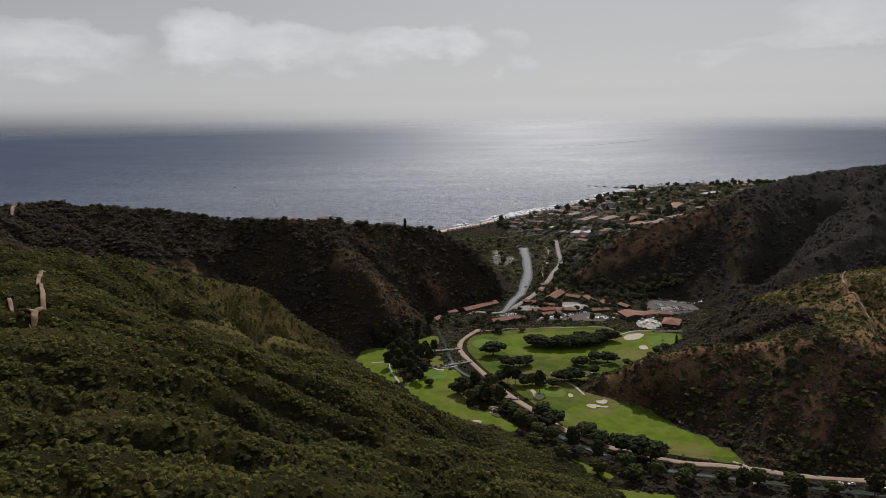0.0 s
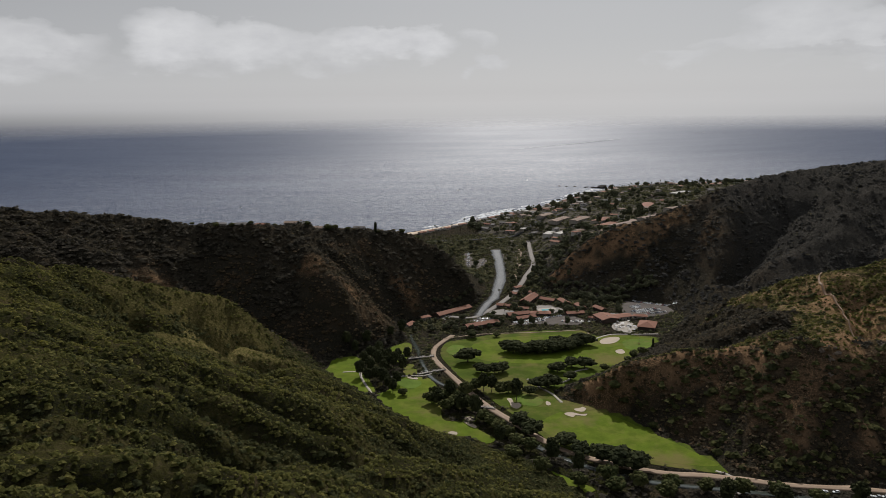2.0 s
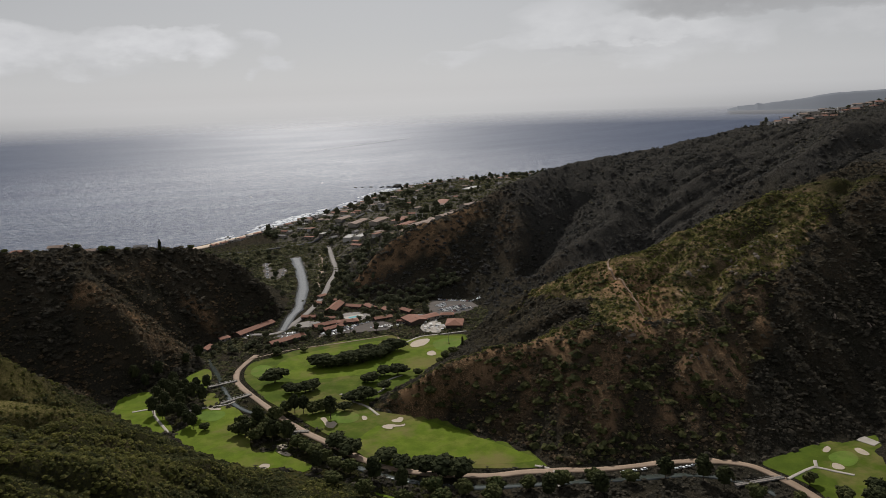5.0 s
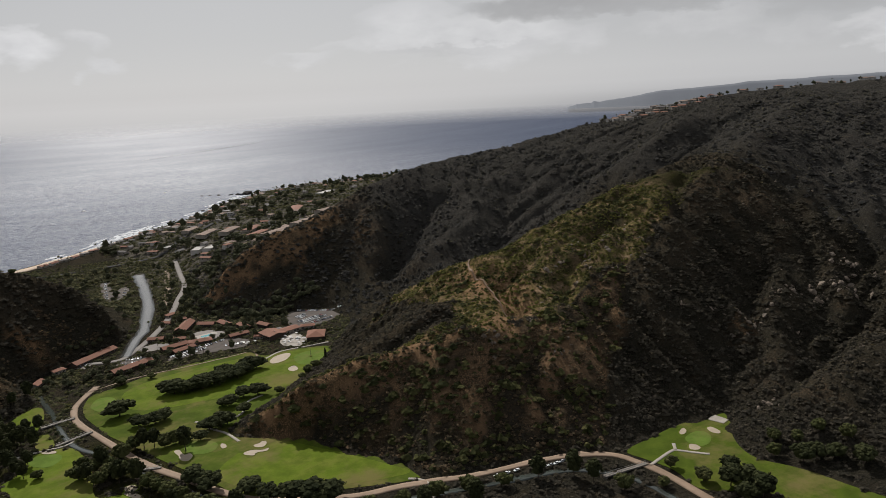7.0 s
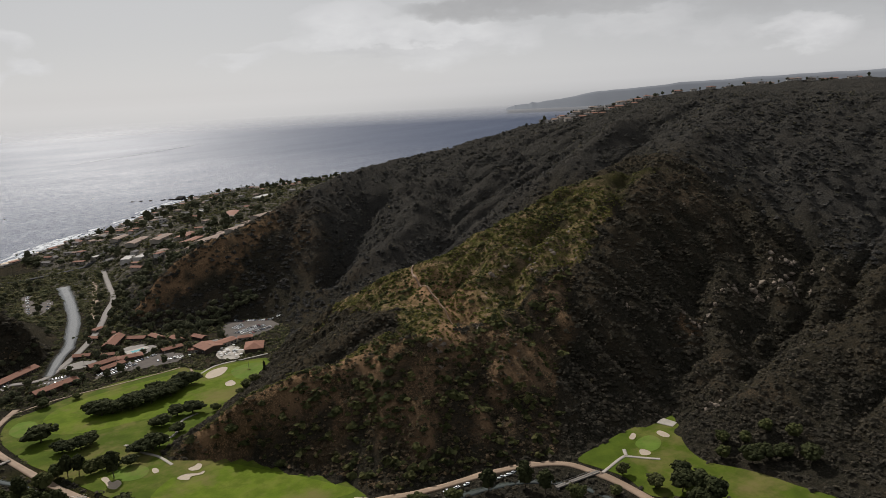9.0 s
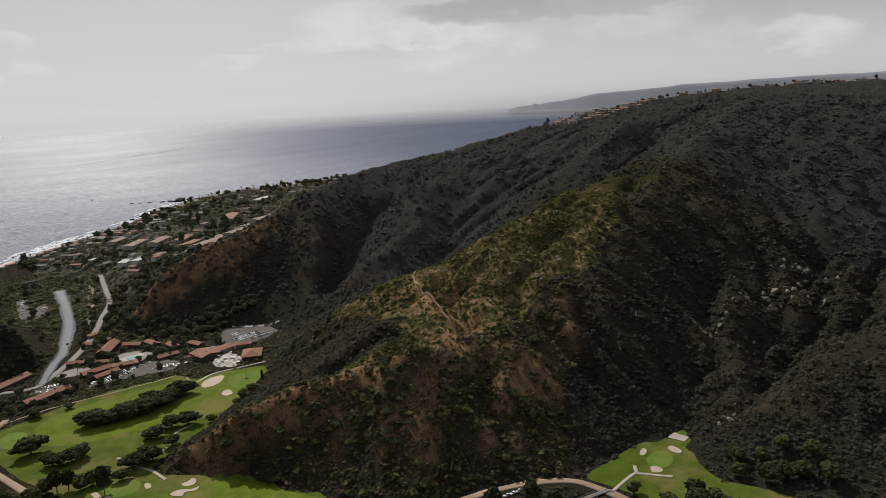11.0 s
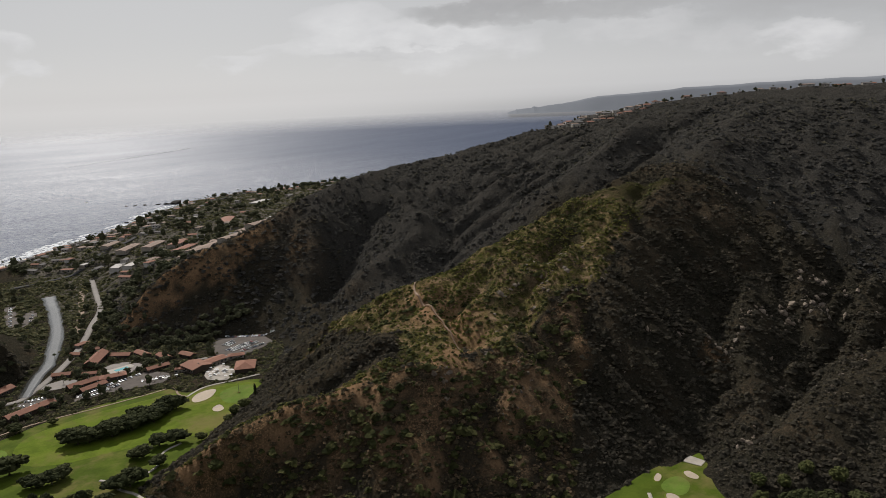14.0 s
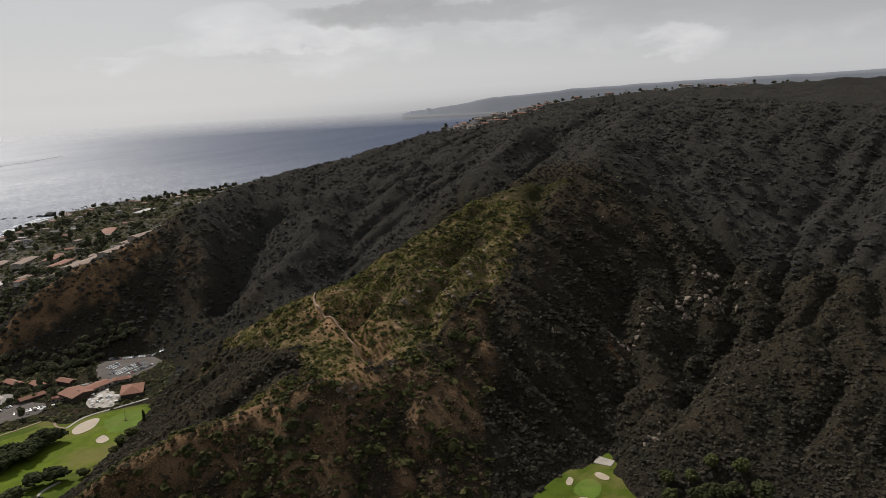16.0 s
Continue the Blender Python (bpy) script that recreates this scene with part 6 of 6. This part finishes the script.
# street trees and palms
tree_count = 0
tries = 0
while tree_count < 410 and tries < 9000:
    tries += 1
    x = town_rnd.uniform(170, 1250)
    shore = coast_y(x)
    crest = float(np.interp(x, [170, 250, 404, 520, 691, 925, 1300], [1440, 1200, 1110, 1210, 1440, 1540, 1480]))
    y = town_rnd.uniform(crest, shore - 8)
    if float(height(x, y)) < 3 or any(math.hypot(x - a, y - b) < 9 for a, b in spots) or any(math.hypot(x - bx, y - by) < br for bx, by, br in BUILT):
        continue
    if fbm(np.array(x / 90), np.array(y / 90), 2, 41) < 0.42:
        continue
    plant(town_rnd.choice(("street_tree", "far_eucalyptus_tree", "street_tree", "far_umbrella_pine")), x, y, town_rnd.uniform(0.8, 1.5), "street trees of the town")
    tree_count += 1
for i in range(70):
    x = town_rnd.uniform(60, 420) if i < 24 else town_rnd.uniform(640, 1200)
    y = coast_y(x) - town_rnd.uniform(20, 120)
    plant("palm_tree", x, y, town_rnd.uniform(0.8, 1.25), "palms of the town")
for x, y, s in [(-210, 886, 0.7), (-192, 888, 0.6), (-170, 890, 0.6), (-145, 908, 0.5), (-108, 926, 0.8), (-84, 942, 0.9), (-76, 948, 0.8), (-60, 954, 0.7), (-22, 972, 0.5), (10, 996, 0.7), (30, 1004, 0.7), (-240, 896, 0.5)]:
    plant("oak_tree", x, y, s * 1.1, "trees on the west ridge", 0.72)
plant("cypress_tree", -25, 968, 1.25, "trees on the west ridge")
for i in range(70):
    x = 1085 + i * 13 + town_rnd.uniform(-8, 8)
    y = float(np.interp(x, [1090, 1215, 1370, 1528, 1687, 1820, 2300], [1184, 1139, 1089, 1031, 952, 905, 700])) + town_rnd.uniform(-6, 30)
    plant(town_rnd.choice(("street_tree", "palm_tree", "street_tree", "far_eucalyptus_tree")), x, y, town_rnd.uniform(0.4, 0.85), "trees on the main ridge")
scatter("garden_shrubs", "dark garden hedges and shrubs between the houses", (170, 1350, 1130, 2400), 7.0, 3.1, MAT["shrub_creek"], (5, 5), 9,
        lambda x, y, r: (y > np.interp(x, [170, 250, 404, 520, 691, 925, 1350], [1440, 1190, 1100, 1180, 1330, 1400, 1330])) & (height(x, y) > 3) & thick(x, y, r, 70, 0.5, 1.0, 36))

# ---- beach, surf and sea rocks ----
MAT["beach"] = plain("beach_sand", (0.50, 0.38, 0.27), (0.42, 0.32, 0.23), 0.3)
MAT["foam"] = plain("sea_foam", (0.62, 0.64, 0.65), (0.46, 0.48, 0.50), 0.25)
lace = Mat("lace")
lace.nt, lace.m, lace.p = MAT["foam"].node_tree, MAT["foam"], MAT["foam"].node_tree.nodes["Principled BSDF"]
lace.pos = lace.nt.nodes.new("ShaderNodeNewGeometry").outputs["Position"]
lace.link(lace.ramp(lace.noise(0.11, 6, 0.7, stretch=(0.8, 0.8, 0.0)), [(0.40, 0.0), (0.52, 0.95)]), lace.p.inputs["Alpha"])
MAT["rock"] = plain("sandstone", (0.215, 0.165, 0.12), (0.135, 0.108, 0.084), 0.8, bump=0.6)
MAT["sea_rock"] = plain("wet_sea_rock", (0.04, 0.036, 0.032), (0.028, 0.026, 0.024), 0.4, 0.9, 0.05, bump=0.5)
MAT["highway"] = plain("dark_asphalt", (0.07, 0.067, 0.065), (0.05, 0.048, 0.047), 0.5, 0.95, 0.05)
tagged(ribbon("road", [(-700, 1250), (-400, 1330), (-150, 1420), (-20, 1462), (90, 1476), (190, 1488), (262, 1520), (330, 1590), (430, 1700), (560, 1880), (760, 2150), (1000, 2290), (1400, 2400)], 10, MAT["highway"], 1.2, 6), "coast highway of worn grey asphalt", "road", kind="structure")
beach_line = [(x, coast_y(x) - 6) for x in (-120, -50, 19, 70, 117, 190, 270)]
tagged(ribbon("beach", beach_line, 26, MAT["beach"], 0.6, 6, 0.5), "strip of tan beach sand", "beach", kind="structure")


def foam_patch(cx, cy, length, width, turn, seed):
    rnd = random.Random(seed)
    bm = bmesh.new()
    n = 26
    rim = []
    for k in range(n):
        t = 2 * math.pi * k / n
        q = rnd.uniform(0.55, 1.1)
        rim.append(bm.verts.new((math.cos(t) * length / 2 * q, math.sin(t) * width / 2 * q, 0.16)))
    mid = bm.verts.new((0, 0, 0.3))
    for k in range(n):
        bm.faces.new((mid, rim[k], rim[(k + 1) % n]))
    me = bpy.data.meshes.new("surf")
    bm.to_mesh(me)
    bm.free()
    me.materials.append(MAT["foam"])
    ob = new("surf", me)
    ob.matrix_world = pose(cx, cy, 0.05, 0, 0, turn)
    return tagged(ob, "broken white surf on the water", "surf", "bands of surf", "structure")


surf_rnd = random.Random(12)
for i in range(80):
    x = surf_rnd.choice((surf_rnd.uniform(0, 720), surf_rnd.gauss(250, 45), surf_rnd.gauss(560, 60)))
    out = surf_rnd.choice((10, 14, 20, 30, 46, 66))
    turn = 46 + surf_rnd.uniform(-12, 12)
    foam_patch(x, coast_y(x) + out + surf_rnd.uniform(-5, 5), surf_rnd.uniform(25, 80), surf_rnd.uniform(6, 22), turn, i)


for i in range(26):
    x = surf_rnd.gauss(262, 42)
    foam_patch(x, coast_y(x) + surf_rnd.uniform(18, 80), surf_rnd.uniform(40, 95), surf_rnd.uniform(14, 34), 44 + surf_rnd.uniform(-14, 14), 300 + i)


def boulder(name, label, x, y, size, seed, material="rock", flat=0.6, group="", sink=0.25, z=None):
    rnd = random.Random(seed)
    bm = bmesh.new()
    bmesh.ops.create_icosphere(bm, subdivisions=2, radius=1.0)
    for v in bm.verts:
        n = noise.noise(v.co * 1.3 + Vector((seed, 0, 0))) * 0.45 + noise.noise(v.co * 3.1 + Vector((0, seed, 0))) * 0.2
        v.co *= 1 + 1.3 * n
        v.co = Vector((round(v.co.x * 2.4) / 2.4 * 0.6 + v.co.x * 0.4, round(v.co.y * 2.1) / 2.1 * 0.4 + v.co.y * 0.6, round(v.co.z * 2.6) / 2.6 * 0.6 * flat + v.co.z * 0.4 * flat))
    me = bpy.data.meshes.new(name)
    bm.to_mesh(me)
    bm.free()
    me.materials.append(MAT[material])
    ob = new(name, me)
    ground = float(height(x, y)) if z is None else z
    if z is None:
        # bedded into the slope and tilted with it
        lean = Vector((float(height(x - 3, y) - height(x + 3, y)), float(height(x, y - 3) - height(x, y + 3)), 6.0)).normalized()
        turn = Vector((0, 0, 1)).rotation_difference(lean).to_matrix().to_4x4()
        ob.matrix_world = Matrix.Translation((x, y, ground - 0.12 * size * flat)) @ turn @ Matrix.LocRotScale(None, Euler((0, 0, rnd.uniform(0, 6))), (size, size * rnd.uniform(0.45, 0.9), size * 1.3))
        return tagged(ob, label, "rock", group)
    ob.matrix_world = Matrix.LocRotScale((x, y, ground + size * flat * (0.5 - sink)), Euler((rnd.uniform(-0.2, 0.2), rnd.uniform(-0.2, 0.2), rnd.uniform(0, 6))), (size, size * rnd.uniform(0.6, 1.0), size))
    return tagged(ob, label, "rock", group)


for x, y, s, f in [(672, 2330, 19, 0.42), (650, 2338, 11, 0.3), (626, 2350, 8, 0.3), (596, 2372, 9, 0.22), (570, 2388, 7, 0.2), (552, 2398, 6, 0.2), (500, 2100, 9, 0.25), (470, 2070, 7, 0.25), (420, 1990, 6, 0.25), (706, 2340, 8, 0.4)]:
    boulder("sea_rock", "dark wet rock standing in the surf", x, y, s, int(x), "sea_rock", f, "rocks off the point", 0.3, 0.0)

# ---- boats ----
MAT["hull"] = plain("white_hull", (0.75, 0.75, 0.74), (0.65, 0.65, 0.64), 1.0, 0.3, 0.5)


def boat(x, y, turn):
    top = new("motor_boat")
    top.matrix_world = pose(x, y, 0.1, 0, 0, turn)
    bm = bmesh.new()
    rows = []
    for px, w, lo in ((-4, 1.3, -0.3), (-1, 1.5, -0.35), (2, 1.3, -0.3), (4.5, 0.15, 0.3)):
        rows.append([bm.verts.new((px, s * w * k, z)) for s, k, z in ((-1, 1, 1.0), (-1, 0.6, lo), (1, 0.6, lo), (1, 1, 1.0))])
    for a, b in zip(rows, rows[1:]):
        for k in range(4):
            bm.faces.new((a[k], a[(k + 1) % 4], b[(k + 1) % 4], b[k]))
    bm.faces.new(rows[0])
    bm.faces.new(rows[-1][::-1])
    bmesh.ops.recalc_face_normals(bm, faces=bm.faces[:])
    part("hull", bm, MAT["hull"], top)
    part("cabin", boxes((-1.5, 1.2, -0.9, 0.9, 0.95, 2.1)), MAT["hull"], top)
    part("windscreen", boxes((1.2, 1.35, -0.8, 0.8, 1.1, 1.9)), MAT["glass"], top)
    return tagged(top, "small white motor boat on open water", "boat", "boats at sea")


def wake(line, width):
    """A long thin line of foam that a boat has left on the water."""
    bm = bmesh.new()
    pts = smooth_line(line, 10)
    prev = None
    for i, p in enumerate(pts):
        d = pts[min(i + 1, len(pts) - 1)] - pts[max(i - 1, 0)]
        side = np.array([-d[1], d[0]]) / np.hypot(d[0], d[1])
        w = width * (0.35 + 0.65 * value_noise(np.array(i * 0.5), np.array(0.3), 8)) * (1 - 0.7 * i / len(pts))
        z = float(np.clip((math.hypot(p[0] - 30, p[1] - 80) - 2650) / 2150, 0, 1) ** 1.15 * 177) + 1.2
        row = [bm.verts.new((p[0] + side[0] * k * w, p[1] + side[1] * k * w, z)) for k in (-0.5, 0.5)]
        if prev:
            bm.faces.new((prev[0], row[0], row[1], prev[1]))
        prev = row
    bmesh.ops.recalc_face_normals(bm, faces=bm.faces[:])
    me = bpy.data.meshes.new("wake")
    bm.to_mesh(me)
    bm.free()
    me.materials.append(MAT["foam"])
    tagged(new("wake", me), "thin white wake trailing over the open sea", "wake", "boat wakes", "structure")


wake([(1150, 3668), (1000, 3612), (859, 3558), (700, 3505), (565, 3450)], 16)
wake([(1640, 3730), (1566, 3795)], 9)
wake([(2310, 3788), (2240, 3792)], 10)
for x, y, a in [(480, 2600, 20), (210, 2350, 160), (-640, 2500, 10), (-420, 2050, 70)]:
    boat(x, y, a)


# ---- trails, bare ground and rock on the slopes ----
MAT["trail"] = plain("bare_trail_dirt", (0.24, 0.152, 0.094), (0.185, 0.118, 0.074), 0.6)
MAT["red_earth"] = plain("red_brown_earth", (0.20, 0.095, 0.05), (0.15, 0.075, 0.04), 0.3, bump=0.4)
for line, w in TRAILS:
    tagged(ribbon("trail", line, w, MAT["trail"], 1.5, 16, 0.5), "worn dirt hiking trail along the crest", "trail", kind="structure")
ROCKS = [(369, 529, 4.5), (322, 520, 3.6), (318, 510, 3.2), (433, 586, 4.0), (444, 557, 4.5), (491, 564, 4.0), (465, 568, 2.6), (461, 557, 2.4), (494, 576, 2.4), (399, 552, 2.4), (475, 380, 4.0), (468, 384, 2.6),
         (553, 401, 3.6), (525, 451, 3.4), (546, 440, 2.6), (535, 443, 2.4), (571, 446, 3.0), (665, 450, 4.0), (668, 436, 4.2), (672, 413, 3.6), (640, 411, 4.0), (564, 380, 2.2), (552, 482, 3.0), (526, 474, 3.6),
         (528, 556, 2.4), (500, 485, 3.2), (658, 446, 4.4), (652, 423, 4.6), (647, 401, 4.2), (680, 407, 4.0), (572, 421, 2.6), (627, 419, 3.4)]
for i, (x, y, s) in enumerate(ROCKS):
    boulder("boulder", "pale sandstone boulder among the scrub", x, y, s * 0.75, i + 3, "rock", 0.42, "boulders on the slopes")
rock_rnd = random.Random(44)


def outcrop(line, count, spread, small, large, label, group):
    """Broken rock along a line of the slope."""
    for i in range(count):
        t = rock_rnd.random() * (len(line) - 1)
        k = min(int(t), len(line) - 2)
        x = line[k][0] + (line[k + 1][0] - line[k][0]) * (t - k) + rock_rnd.gauss(0, spread)
        y = line[k][1] + (line[k + 1][1] - line[k][1]) * (t - k) + rock_rnd.gauss(0, spread)
        boulder("rock_slab", label, x, y, small * (large / small) ** (rock_rnd.random() ** 2), rock_rnd.randrange(900), "rock", rock_rnd.uniform(0.4, 0.7), group)


for i in range(45):
    boulder("rock_slab", "pale tan sandstone slab bare of scrub", rock_rnd.gauss(480, 34), rock_rnd.gauss(572, 20), rock_rnd.uniform(0.8, 2.4), i + 150, "rock", 0.3, "sandstone slabs on the spur")
outcrop([(530, 470), (548, 447), (566, 450), (586, 450), (604, 442)], 40, 5, 0.8, 3.0, "broken sandstone on the steep rib", "sandstone of the ribs")
outcrop([(604, 442), (645, 428), (687, 430)], 48, 7, 1.0, 4.6, "grey sandstone ledge on the steep slope", "sandstone of the cliff")
outcrop([(536, 360), (565, 366), (600, 362), (630, 366), (665, 374)], 34, 4, 0.6, 2.0, "small pale rocks along the crest of the rib", "rocks along the rib")
outcrop([(470, 376), (478, 380)], 9, 3, 0.9, 2.4, "pale sandstone boulder among the scrub", "boulders above the green")
outcrop([(330, 470), (368, 486), (392, 510), (420, 535)], 24, 6, 0.6, 2.0, "sandstone rubble on the dry rib", "rubble on the dry rib")
outcrop([(320, 520), (335, 522)], 8, 3, 1.0, 2.6, "pale sandstone at the brow of the spur", "sandstone at the brow")
for i in range(60):
    x, y = rock_rnd.choice((rock_rnd.uniform(420, 520), rock_rnd.uniform(600, 760))), rock_rnd.uniform(380, 600)
    if float(height(x, y)) > 50:
        boulder("boulder", "small pale sandstone boulder among the scrub", x, y, rock_rnd.uniform(0.6, 1.5), i + 50, "rock", 0.45, "boulders on the slopes")

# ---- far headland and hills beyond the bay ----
# haze is painted: a pale base colour plus a faint glow
MAT["far_hill"] = plain("far_hill_painted_haze", (0.17, 0.18, 0.195), (0.15, 0.16, 0.175), 0.004, 1.0, 0.0, bump=0.0)
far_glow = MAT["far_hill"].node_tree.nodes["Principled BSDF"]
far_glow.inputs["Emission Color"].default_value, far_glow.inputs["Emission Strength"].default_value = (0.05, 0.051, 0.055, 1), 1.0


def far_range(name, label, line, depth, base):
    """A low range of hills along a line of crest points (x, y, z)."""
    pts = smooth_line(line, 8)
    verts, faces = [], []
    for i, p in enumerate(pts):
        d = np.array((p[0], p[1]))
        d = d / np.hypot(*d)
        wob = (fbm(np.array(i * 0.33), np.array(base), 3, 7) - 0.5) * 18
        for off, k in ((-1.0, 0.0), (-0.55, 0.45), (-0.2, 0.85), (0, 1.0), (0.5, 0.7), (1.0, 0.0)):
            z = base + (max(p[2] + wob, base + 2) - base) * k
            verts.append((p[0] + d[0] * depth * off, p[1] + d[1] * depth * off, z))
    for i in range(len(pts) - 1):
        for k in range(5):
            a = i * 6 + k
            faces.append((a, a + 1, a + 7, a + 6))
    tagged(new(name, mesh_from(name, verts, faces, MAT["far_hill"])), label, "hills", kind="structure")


far_range("backdrop_headland", "headland across the bay with painted haze", [(3012, 3496, 158), (3040, 3470, 171), (3062, 3446, 178), (3110, 3400, 186), (3164, 3352, 190), (3300, 3210, 214), (3457, 3040, 243), (3760, 2643, 268), (3986, 2272, 281), (4200, 1800, 290), (4400, 1300, 296), (4540, 700, 300), (4600, 0, 296)], 150, 156)

for kind in STOCK:
    for ob in STOCK[kind]:
        if ob.name not in USED:
            for o in (*ob.children_recursive, ob):
                bpy.data.objects.remove(o)
